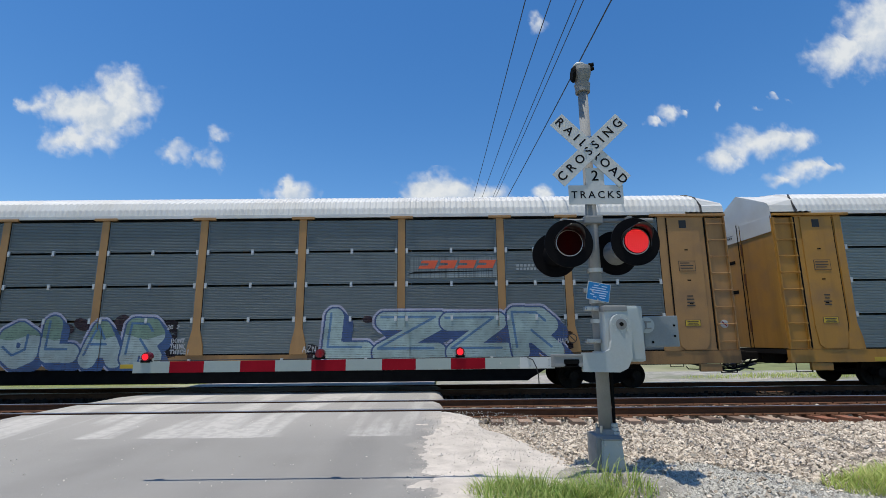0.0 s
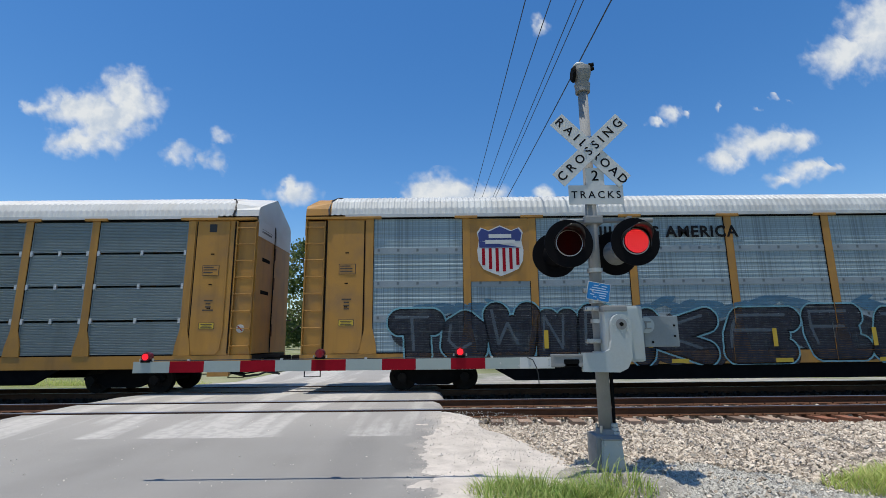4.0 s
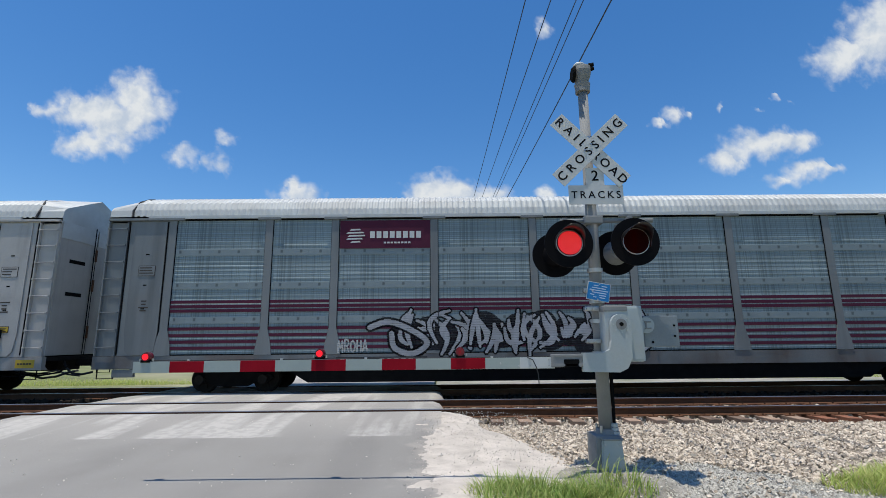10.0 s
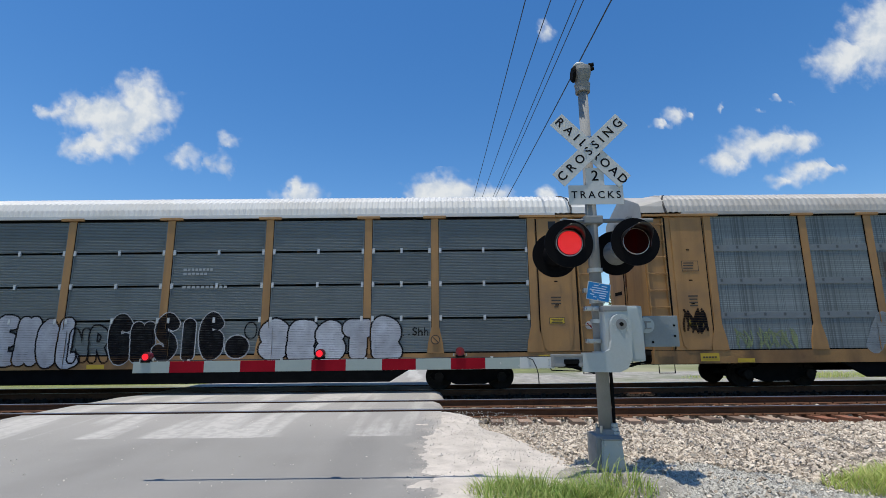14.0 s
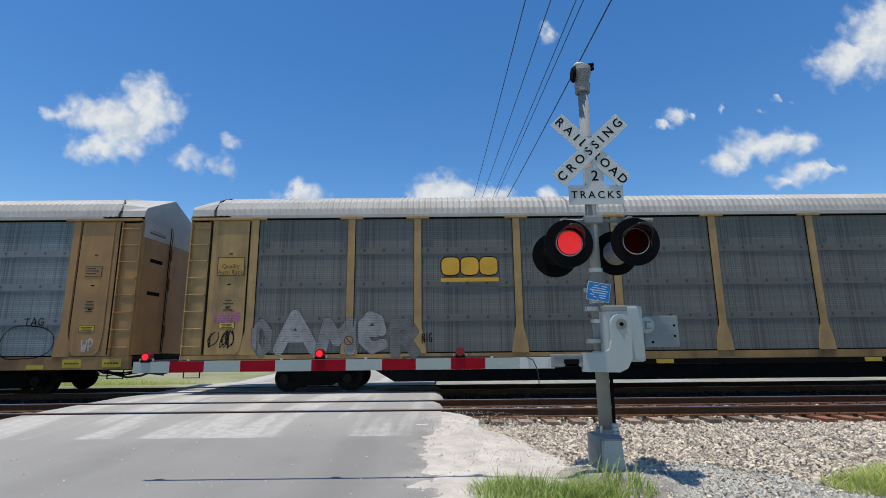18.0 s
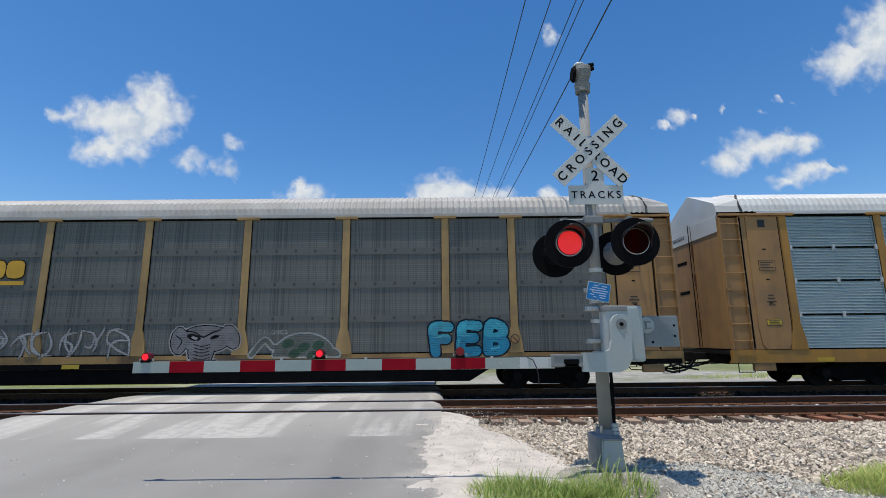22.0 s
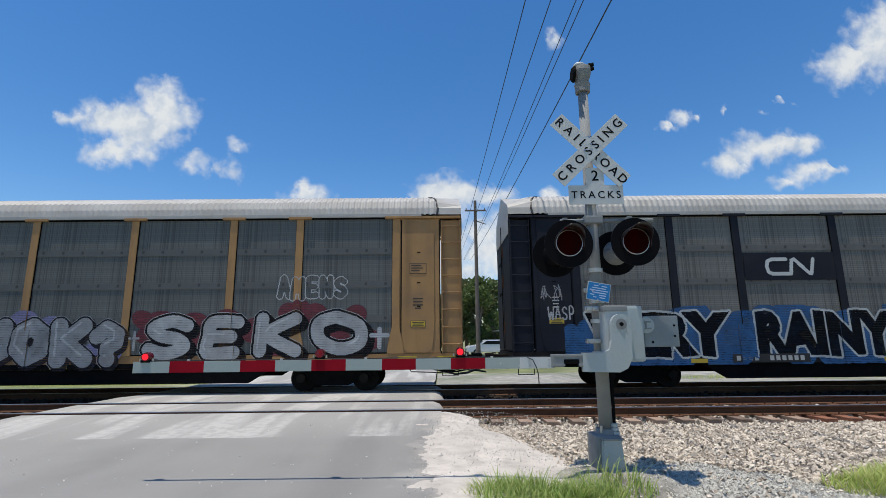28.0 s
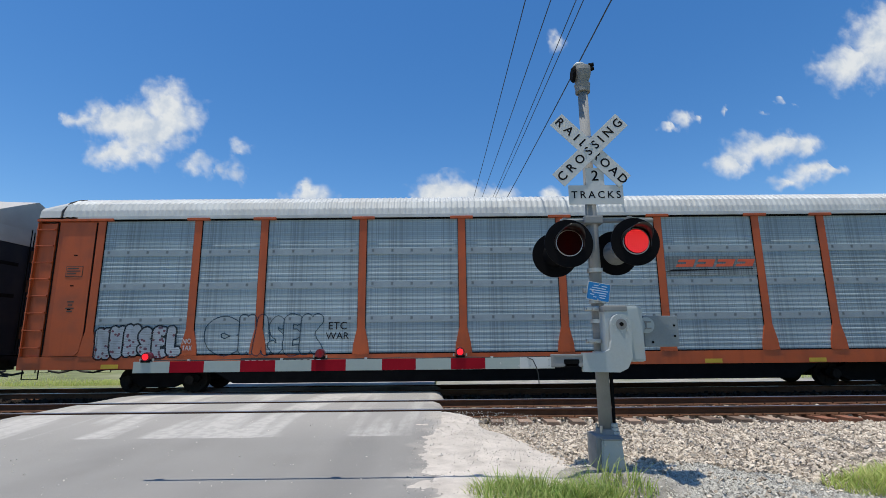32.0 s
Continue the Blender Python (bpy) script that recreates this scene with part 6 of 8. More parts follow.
GLYPH = {
    "A": [((0.08, 0), (0.30, 0.55), (0.5, 1), (0.70, 0.55), (0.92, 0)), ((0.28, 0.36), (0.74, 0.36))],
    "B": [((0.15, 0), (0.15, 1), (0.62, 0.98), (0.78, 0.76), (0.60, 0.54), (0.25, 0.52)), ((0.60, 0.52), (0.86, 0.28), (0.66, 0.03), (0.15, 0))],
    "C": [((0.86, 0.84), (0.55, 1), (0.20, 0.82), (0.12, 0.5), (0.22, 0.16), (0.55, 0), (0.88, 0.16))],
    "E": [((0.84, 0.98), (0.20, 0.98), (0.16, 0.5), (0.20, 0.02), (0.86, 0.02)), ((0.2, 0.52), (0.72, 0.52))],
    "F": [((0.86, 0.98), (0.20, 0.98), (0.16, 0.5), (0.18, 0.0)), ((0.2, 0.5), (0.7, 0.52))],
    "G": [((0.84, 0.84), (0.5, 1), (0.16, 0.78), (0.12, 0.35), (0.4, 0.0), (0.82, 0.1), (0.86, 0.45), (0.55, 0.45))],
    "I": [((0.5, 0), (0.5, 1))],
    "K": [((0.18, 0), (0.18, 1)), ((0.85, 1), (0.32, 0.52), (0.90, 0))],
    "L": [((0.2, 1), (0.18, 0.03), (0.86, 0.02))],
    "M": [((0.06, 0), (0.16, 1), (0.5, 0.35), (0.84, 1), (0.94, 0))],
    "N": [((0.12, 0), (0.15, 1), (0.84, 0.02), (0.88, 1))],
    "O": [((0.5, 1), (0.16, 0.8), (0.12, 0.3), (0.45, 0), (0.84, 0.2), (0.88, 0.72), (0.5, 1))],
    "R": [((0.15, 0), (0.15, 1), (0.68, 0.98), (0.86, 0.74), (0.62, 0.48), (0.25, 0.47)), ((0.52, 0.47), (0.9, 0))],
    "S": [((0.86, 0.86), (0.52, 1), (0.15, 0.80), (0.32, 0.56), (0.70, 0.44), (0.86, 0.2), (0.50, 0), (0.12, 0.14))],
    "T": [((0.04, 0.97), (0.96, 0.97)), ((0.5, 0.95), (0.5, 0))],
    "U": [((0.12, 1), (0.14, 0.25), (0.5, 0), (0.86, 0.25), (0.88, 1))],
    "V": [((0.06, 1), (0.5, 0.02), (0.94, 1))],
    "W": [((0.04, 1), (0.22, 0.03), (0.5, 0.62), (0.78, 0.03), (0.96, 1))],
    "Y": [((0.06, 1), (0.5, 0.48), (0.94, 1)), ((0.5, 0.48), (0.45, 0))],
    "2": [((0.12, 0.8), (0.5, 1), (0.86, 0.76), (0.6, 0.42), (0.12, 0.03), (0.88, 0.03))],
    "0": [((0.5, 1), (0.14, 0.75), (0.14, 0.25), (0.5, 0), (0.86, 0.25), (0.86, 0.75), (0.5, 1))],
    "D": [((0.14, 0), (0.14, 1), (0.60, 0.97), (0.90, 0.6), (0.82, 0.2), (0.55, 0.02), (0.14, 0))],
    "H": [((0.14, 0), (0.14, 1)), ((0.86, 0), (0.86, 1)), ((0.14, 0.5), (0.86, 0.5))],
    "P": [((0.18, 0), (0.18, 1), (0.68, 0.98), (0.88, 0.72), (0.66, 0.42), (0.2, 0.42))],
    "X": [((0.1, 0), (0.9, 1)), ((0.1, 1), (0.9, 0))],
    "Z": [((0.08, 0.97), (0.9, 0.97), (0.1, 0.03), (0.94, 0.03))],
    "Q": [((0.5, 1), (0.16, 0.8), (0.12, 0.3), (0.45, 0), (0.84, 0.2), (0.88, 0.72), (0.5, 1)), ((0.55, 0.3), (0.95, -0.05))],
    "a": [((0.15, 0.85), (0.55, 1), (0.84, 0.75), (0.86, 0)), ((0.84, 0.5), (0.4, 0.55), (0.14, 0.28), (0.4, 0.02), (0.84, 0.2))],
    "e": [((0.16, 0.5), (0.84, 0.55), (0.75, 0.9), (0.45, 1), (0.15, 0.75), (0.14, 0.25), (0.45, 0), (0.86, 0.12))],
    "h": [((0.15, 1), (0.15, 0)), ((0.15, 0.4), (0.5, 0.58), (0.82, 0.4), (0.85, 0))],
    "m": [((0.06, 0), (0.08, 0.95)), ((0.08, 0.7), (0.28, 1), (0.48, 0.8), (0.5, 0)), ((0.5, 0.75), (0.72, 1), (0.92, 0.8), (0.94, 0))],
    "n": [((0.14, 0), (0.15, 0.95)), ((0.15, 0.7), (0.5, 1), (0.84, 0.75), (0.86, 0))],
    "t": [((0.4, 1), (0.42, 0.15), (0.6, 0), (0.85, 0.1)), ((0.1, 0.68), (0.85, 0.68))],
    "?": [((0.1, 0.75), (0.45, 1), (0.85, 0.8), (0.8, 0.55), (0.5, 0.42), (0.48, 0.3)), ((0.48, 0.05), (0.5, 0.04))],
    "*": [((0.22, 0.02), (0.5, 1), (0.78, 0.02), (0.05, 0.65), (0.95, 0.65), (0.22, 0.02))],
    "+": [((0.5, 0.2), (0.5, 0.8)), ((0.15, 0.5), (0.85, 0.5))],
    ".": [((0.45, 0.02), (0.55, 0.02))],
    "'": [((0.5, 0.8), (0.55, 1))],
    "!": [((0.5, 1), (0.5, 0.34)), ((0.5, 0.06), (0.5, 0.04))]}
LOOPS = "SARKEGBNMW"


def rounded(pts, n=4):
    """A smooth line through the points."""
    out = []
    for i in range(len(pts) - 1):
        p0, p1, p2, p3 = pts[max(0, i - 1)], pts[i], pts[i + 1], pts[min(len(pts) - 1, i + 2)]
        for q in range(n):
            t = q / n
            out.append(tuple(0.5 * (2 * p1[d] + (p2[d] - p0[d]) * t + (2 * p0[d] - 5 * p1[d] + 4 * p2[d] - p3[d]) * t * t + (3 * p1[d] - p0[d] - 3 * p2[d] + p3[d]) * t ** 3) for d in (0, 1)))
    return out + [pts[-1]]


def bubble(k, x0, x1, z0, z1, n, seed, colours, label, line=0.07, glow_pad=0, text="", thick=0.36, soft=True, shadow=0.0, over=1.14, vary=0.06, widths=None, hollow=False, fills=None, blobs=(), top=None, dots=None, tall=0.0):
    """A row of fat overlapping sprayed shapes: cloud behind, fill, outline, cast edge and highlights. Words where they can be read, tangled turned shapes where not."""
    r = random.Random(seed)
    s = Spray(x0, x1, z0, z1)
    n = len(text) or n
    h = z1 - z0
    parts_ = widths or [1.0] * n
    g = max(1, round(line / CELL))
    colours = list(colours) + [None] * (4 - len(colours))
    for colour, a, b, c, d, count, rx, rz in blobs:
        colours.append(colour)
        for q in range(count):
            s.fill(s.ellipse(a + (b - a) * (q + r.random()) / count, r.uniform(c, d), rx * r.uniform(0.6, 1.3), rz * r.uniform(0.6, 1.3), r.uniform(-0.5, 0.5)), len(colours))
    shapes, lights = [], []
    at = x0
    for i in range(n):
        w = (x1 - x0) * parts_[i] / sum(parts_)
        cw = w * over
        fat = thick * min(cw, h)
        lx, lz = at + w / 2 - cw / 2 + fat / 2, z0 + fat / 2 + r.uniform(-vary, vary) * h
        at += w
        ww, hh = cw - fat, h - fat + r.uniform(-vary, vary) * h + tall * h * (i % 2)
        tilt = r.uniform(-0.12, 0.12)
        flip = not text and r.random() < 0.5
        turned = not text and r.random() < 0.6
        m = np.zeros(s.a.shape, bool)
        shine = np.zeros(s.a.shape, bool)
        for line_ in GLYPH[text[i] if text else r.choice(LOOPS)]:
            pts = []
            for a, b in line_:
                a = 1 - a if flip else a
                if not text:
                    if turned:
                        a, b = b, a
                    a, b = a + r.uniform(-0.2, 0.2), b + r.uniform(-0.17, 0.17)
                pts.append((lx + (a + tilt * (b - 0.5)) * ww, lz + b * hh))
            pts = rounded(pts) if soft else pts
            m |= s.stroke(pts, fat)
            j = r.randrange(max(1, len(pts) - 4))
            shine |= s.stroke([(a - fat * 0.2, b + fat * 0.22) for a, b in pts[j:j + 4]], max(0.03, fat * 0.13))
        if not text and r.random() < 0.5:
            e0 = r.uniform(-0.15, 0.3)
            m |= s.stroke([(lx + e0 * ww, lz + r.uniform(0, 1) * hh), (lx + (e0 + 0.8) * ww, lz + r.uniform(0, 1) * hh)], fat * 0.6)
        shapes.append(m)
        lights.append(shine & m)
    whole = np.zeros(s.a.shape, bool)
    for m in shapes:
        whole |= m
    if glow_pad:
        s.fill(s.grow(whole, int(glow_pad / CELL) + g), 3)
    if shadow:
        d = max(1, int(shadow / CELL))
        cast = s.grow(whole, g)
        for q in range(d):
            moved = np.zeros_like(cast)
            moved[:cast.shape[0] - q, q:] = cast[q:, :cast.shape[1] - q]
            s.fill(moved, 2)
    inside = [1]
    tones = {}
    for colour in [c for c in (fills or []) if c] + ([top] if top else []):
        if colour not in tones:
            colours.append(colour)
            tones[colour] = len(colours)
            inside.append(len(colours))
    for i, (m, shine) in enumerate(zip(shapes, lights)):
        s.fill(s.grow(m, g), 2)
        s.fill(m, 0 if hollow else (tones[fills[i]] if fills and fills[i] else 1), i + 1)
        if top:
            s.fill(m & (s.Z > z0 + h * (0.58 + 0.05 * np.sin(s.X * 5.0))), tones[top], i + 1)
        if colours[3]:
            s.fill(shine, 4)
    if dots:
        colours.append(dots)
        for q in range(60):
            s.fill(s.ellipse(r.uniform(x0, x1), r.uniform(z0, z1), 0.035, 0.035) & whole & (s.a == 1), len(colours))
    palette = [c if c else (0.0, 0.0, 0.0) for c in colours]
    s.onto(k, label, palette, inside)


def scrawl(k, text, x0, x1, z0, z1, colour, label, width=0.035, seed=1):
    """A thin hand-sprayed line of letters."""
    r = random.Random(seed)
    s = Spray(x0, x1, z0, z1, 0.12)
    w = (x1 - x0) / len(text)
    for i, ch in enumerate(text):
        for line_ in GLYPH.get(ch, []):
            dz = r.uniform(-0.06, 0.06) * (z1 - z0)
            s.fill(s.stroke(rounded([(x0 + (i + 0.08 + a * 0.84) * w, z0 + dz + b * (z1 - z0)) for a, b in line_], 3), width), 1)
    s.onto(k, label, [colour])


def tags(k, x0, x1, z0, z1, n, seed, colours, label, width=0.05, layers=1):
    """A hasty line of looping strokes."""
    r = random.Random(seed)
    s = Spray(x0, x1, z0, z1, 0.15)
    w, h = (x1 - x0) / n, z1 - z0
    for c in range(layers):
        for i in range(n):
            cx = x0 + i * w
            pts = []
            for j in range(r.randint(4, 7)):
                pts.append((cx + r.uniform(-0.1, 1.15) * w, z0 + (0.05 + 0.95 * ((j % 2) * 0.75 + r.random() * 0.25)) * h))
            fine = []
            for (a, b), (c2, d) in zip(pts, pts[1:]):
                bow = r.uniform(-0.25, 0.25)
                for q in range(7):
                    f = q / 6
                    fine.append((a + (c2 - a) * f - (d - b) * bow * math.sin(math.pi * f), b + (d - b) * f + (c2 - a) * bow * math.sin(math.pi * f)))
            s.fill(s.stroke(fine, width * (1.0 if c == 0 else 0.55)), c + 1)
    s.onto(k, label, colours)


def wild(k, x0, x1, z0, z1, n, seed, colours, label, width=0.16, edge=0.045, splash=0.0):
    """Interlocked arrows and bars with a contrasting edge: wild style."""
    r = random.Random(seed)
    s = Spray(x0, x1, z0, z1)
    w, h = (x1 - x0) / n, z1 - z0
    if splash:
        for i in range(n * 2):
            s.fill(s.ellipse(x0 + (x1 - x0) * (i + r.random()) / (2 * n), z0 + h * r.uniform(0.3, 0.62), r.uniform(0.5, 1.1) * w * splash, r.uniform(0.2, 0.38) * h), 3)
    for i in range(n):
        cx = x0 + (i + 0.5) * w
        m = np.zeros(s.a.shape, bool)
        for q in range(4):
            a, b = (cx + r.uniform(-0.55, 0.2) * w, z0 + r.uniform(0.0, 0.5) * h), (cx + r.uniform(-0.1, 0.6) * w, z0 + r.uniform(0.45, 1.0) * h)
            if q % 2:
                a, b = (a[0], z0 + r.uniform(0.55, 1.0) * h), (b[0], z0 + r.uniform(0.0, 0.45) * h)
            bow = r.uniform(-0.45, 0.45)
            arc = [(a[0] + (b[0] - a[0]) * f - (b[1] - a[1]) * bow * math.sin(math.pi * f), a[1] + (b[1] - a[1]) * f + (b[0] - a[0]) * bow * math.sin(math.pi * f)) for f in (0, 0.15, 0.3, 0.45, 0.6, 0.75, 0.9, 1.0)]
            for u in range(7):
                m |= s.stroke(arc[u:u + 2], width * (0.35 + 0.8 * math.sin(math.pi * (u + 1) / 8)))
        s.fill(s.grow(m, max(1, int(edge / CELL))), 2)
        s.fill(m, 1)
    s.onto(k, label, colours)


def strip(k, name, x0, x1, z0, z1, material, out=0.012, label="", parent=None):
    """A thin plate on the car's side."""
    return part(name, box(x0, x1, FACE + 0.03 - out - 0.004, FACE + 0.03 - out, z0, z1), material, parent or CARS[k], label)


def bars(k, parent, x0, x1, z0, z1, n, material, out=0.02, gaps=0.25, seed=1):
    """Lettering that is not spelt out: a row of plain bars."""
    r = random.Random(seed)
    w = (x1 - x0) / n
    for i in range(n):
        strip(k, "text_bar", x0 + i * w, x0 + (i + 1 - gaps) * w, z0, z1, material, out, "", parent)


M_STENCIL = flat("pale_stencil", (0.44, 0.43, 0.40))
M_DARKST = flat("dark_stencil", (0.05, 0.035, 0.025))
M_LOGO_OR = flat("orange_red_decal", (0.62, 0.09, 0.03))
M_LOGO_RED = flat("dark_red_decal", (0.32, 0.012, 0.035))
M_LOGO_YE = flat("yellow_decal", (0.62, 0.34, 0.02))
M_MAROON = flat("maroon_decal", (0.070, 0.008, 0.028), 0.6, 0.12, 0.25)
M_CAUTION = flat("caution_yellow", (0.52, 0.35, 0.025))
M_OLDSIGN = flat("faded_yellow_sign", (0.40, 0.245, 0.055))
M_SHIELD_B = flat("navy_shield", (0.02, 0.035, 0.16))
M_PLATE = flat("black_number_plate", (0.012, 0.012, 0.013))


def number_plate(k, x0, x1, z0, z1, seed=1):
    p = strip(k, "number_plate", x0, x1, z0, z1, M_PLATE, 0.024, "black plate with pale marks")
    m = (z1 - z0) * 0.22
    w = x1 - x0
    bars(k, p, x0 + 0.05 * w, x0 + 0.36 * w, z0 + m, z1 - m, 4, M_STENCIL, 0.030, 0.35)
    bars(k, p, x0 + 0.48 * w, x1 - 0.05 * w, z0 + m, z1 - m, 6, M_STENCIL, 0.030, 0.35)


def shield(k, cx, cz, w, h, parent=None):
    o = [(-0.5, 0.36), (-0.42, 0.46), (-0.25, 0.40), (0, 0.5), (0.25, 0.40), (0.42, 0.46), (0.5, 0.36), (0.46, 0.2), (0.5, 0.0), (0.48, -0.2), (0.38, -0.36), (0.18, -0.44), (0, -0.5), (-0.18, -0.44), (-0.38, -0.36), (-0.48, -0.2), (-0.5, 0.0), (-0.46, 0.2)]
    s = part("shield", prism([(cx + a * w * 1.06, cz + b * h * 1.05) for a, b in o], FACE - 0.010, FACE - 0.004), M_WHITE, parent or CARS[k], "shield emblem in navy, red and white")
    top = [(a, max(b, 0.06)) for a, b in o if b >= -0.01]
    part("shield_field", prism([(cx + a * w, cz + b * h) for a, b in [(-0.48, 0.06)] + [(0.48, 0.06)] + [q for q in o[::-1] if q[1] >= 0.19]], FACE - 0.015, FACE - 0.011), M_SHIELD_B, s)
    for r in (0, 1):
        part("text_bar", box(cx - (0.34 if r else 0.26) * w, cx + (0.34 if r else 0.26) * w, FACE - 0.020, FACE - 0.016, cz + (0.14 if r else 0.26) * h, cz + (0.22 if r else 0.34) * h), M_WHITE, s)
    for i in range(6):
        x = -0.39 + i * 0.156
        low = -0.30 if abs(x) > 0.33 else (-0.38 if abs(x) > 0.17 else -0.43)
        part("red_stripe", box(cx + (x - 0.035) * w, cx + (x + 0.035) * w, FACE - 0.015, FACE - 0.011, cz + low * h, cz + 0.05 * h), M_REDSH, s)
    return s


def wedge_logo(k, x0, x1, z0, z1):
    """A slanted four-block emblem over a dark swoosh."""
    w, h = x1 - x0, z1 - z0
    back = strip(k, "emblem_field", x0 - 0.08, x1 + 0.08, z0 - 0.12, z1 + 0.10, M_PLAID_MID, 0.010, "grey field with a slanted orange emblem")
    for i in range(4):
        a = x0 + w * (0.07 + i * 0.235)
        o = [(a, z0 + 0.38 * h), (a + 0.20 * w, z0 + 0.38 * h), (a + 0.245 * w, z1), (a + 0.045 * w, z1), (a + 0.03 * w, z0 + 0.80 * h), (a + 0.13 * w, z0 + 0.78 * h), (a + 0.12 * w, z0 + 0.62 * h), (a + 0.02 * w, z0 + 0.60 * h)]
        part("emblem_block", prism(o, FACE + 0.010, FACE + 0.014), M_LOGO_OR, back)
    part("swoosh", prism([(x0 - 0.05 * w, z0), (x1 - 0.02 * w, z0 + 0.16 * h), (x1 - 0.02 * w, z0 + 0.21 * h), (x0 + 0.03 * w, z0 + 0.16 * h)], FACE + 0.010, FACE + 0.014), M_INK, back)


def noodle_logo(k, x0, x1, z0, z1, material):
    """One continuous rounded line bent into an emblem."""
    h, w = z1 - z0, x1 - x0
    t = 0.24 * h
    pts = [(x0 + 0.42 * w, z1), (x0 + 0.12 * w, z1), (x0 + 0.03 * w, z1 - 0.12 * h), (x0, (z0 + z1) / 2), (x0 + 0.03 * w, z0 + 0.12 * h), (x0 + 0.12 * w, z0), (x0 + 0.50 * w, z0), (x0 + 0.54 * w, z1 - 0.08 * h), (x0 + 0.60 * w, z1), (x0 + 0.88 * w, z0 + 0.05 * h), (x0 + 0.93 * w, z0), (x1, z1)]
    s = Spray(x0, x1, z0, z1, 0.2)
    s.fill(s.stroke(pts, t), 1)
    V, F = s.sheet_of(1)
    me = bpy.data.meshes.new("emblem")
    me.from_pydata([(x, FACE - 0.006, z) for x, y, z in V], [], F)
    put("emblem", me, material, CARS[k], None, "emblem drawn as one bent line")


def block_logo(k, x0, x1, z0, z1):
    """Three yellow blocks over a yellow rule."""
    w, h = x1 - x0, z1 - z0
    b = strip(k, "emblem_rule", x0, x1, z0, z0 + 0.16 * h, M_LOGO_YE, 0.022, "yellow block emblem over a rule")
    s = Spray(x0, x1, z0, z1, 0.2)
    for i in range(3):
        c = x0 + w * (0.17 + 0.33 * i)
        m = s.ellipse(c, z0 + 0.64 * h, 0.155 * w, 0.36 * h, 0, 3.5)
        s.fill(s.grow(m, 2), 2)
        s.fill(m, 1)
    for c, m in ((1, M_LOGO_YE), (2, M_INK)):
        V, F = s.sheet_of(c)
        me = bpy.data.meshes.new("emblem_block")
        me.from_pydata([(x, FACE + 0.004 if c == 1 else FACE + 0.009, z) for x, y, z in V], [], F)
        put("emblem_block", me, m, b)


DARK, PALE = (0.007, 0.007, 0.009), (0.60, 0.63, 0.64)
# car 0
LAVENDER = (0.40, 0.40, 0.50)
bubble(0, 2.05, 8.75, 0.80, 2.2, 4, 16, [(0.33, 0.43, 0.41), (0.045, 0.085, 0.20), LAVENDER, (0.10, 0.20, 0.33)], "pale green graffiti with blue shade and lavender edge", 0.05, 0.06, text="LZZR", thick=0.36, soft=False, shadow=0.24, over=1.22, widths=[1.0, 1.25, 1.15, 0.95],
       blobs=[((0.045, 0.030, 0.036), 3.2, 7.0, 1.95, 2.05, 9, 0.17, 0.11), ((0.020, 0.016, 0.020), 8.7, 9.2, 1.15, 1.6, 5, 0.30, 0.16), ((0.025, 0.02, 0.025), 1.75, 2.0, 0.8, 1.3, 4, 0.22, 0.16), ((0.06, 0.11, 0.22), 2.2, 7.2, 0.75, 0.95, 14, 0.35, 0.12)])
bubble(0, -6.9, -2.3, 0.80, 2.15, 4, 19, [(0.36, 0.44, 0.42), (0.05, 0.10, 0.22), LAVENDER, (0.08, 0.17, 0.30)], "pale green graffiti with blue shade and lavender edge", 0.05, 0.06, text="OLAR", thick=0.38, soft=False, shadow=0.18, over=1.2, top=(0.18, 0.27, 0.20),
       blobs=[((0.045, 0.030, 0.036), -6.6, -3.0, 1.75, 2.0, 8, 0.22, 0.18), ((0.022, 0.018, 0.022), -2.3, -1.75, 1.1, 1.95, 6, 0.26, 0.22)])
for words_, xa, xb, zz in (("2012", -2.25, -1.9, 1.78), ("DONT", -2.1, -1.72, 1.40), ("THINK", -2.12, -1.7, 1.25), ("TWICE!", -2.12, -1.55, 1.10)):
    scrawl(0, words_, xa, xb, zz, zz + 0.11, (0.44, 0.45, 0.46), "thin white sprayed words on a dark blob", 0.022)
scrawl(0, "AZN", 1.55, 1.95, 1.12, 1.28, (0.44, 0.45, 0.46), "thin white sprayed tag on a dark blob", 0.022)
scrawl(0, "HAPPY", 8.68, 9.1, 1.30, 1.42, (0.44, 0.45, 0.46), "thin white sprayed words on a dark blob", 0.02)
wedge_logo(0, 4.61, 6.97, 3.28, 3.66)
# car 1
p = strip(1, "sign_panel", -8.97, -7.26, 2.99, 4.88, M_YELLOW, 0.026, "ochre panel with shield emblem")
shield(1, -8.13, 4.15, 0.82, 0.92, p)
lettering("lettering", "BUILDING AMERICA", 0.185, M_INK, p, pose(-8.13, FACE - 0.006, 3.33), 0.98)
number_plate(1, -7.99, -5.6, 0.70, 0.90)
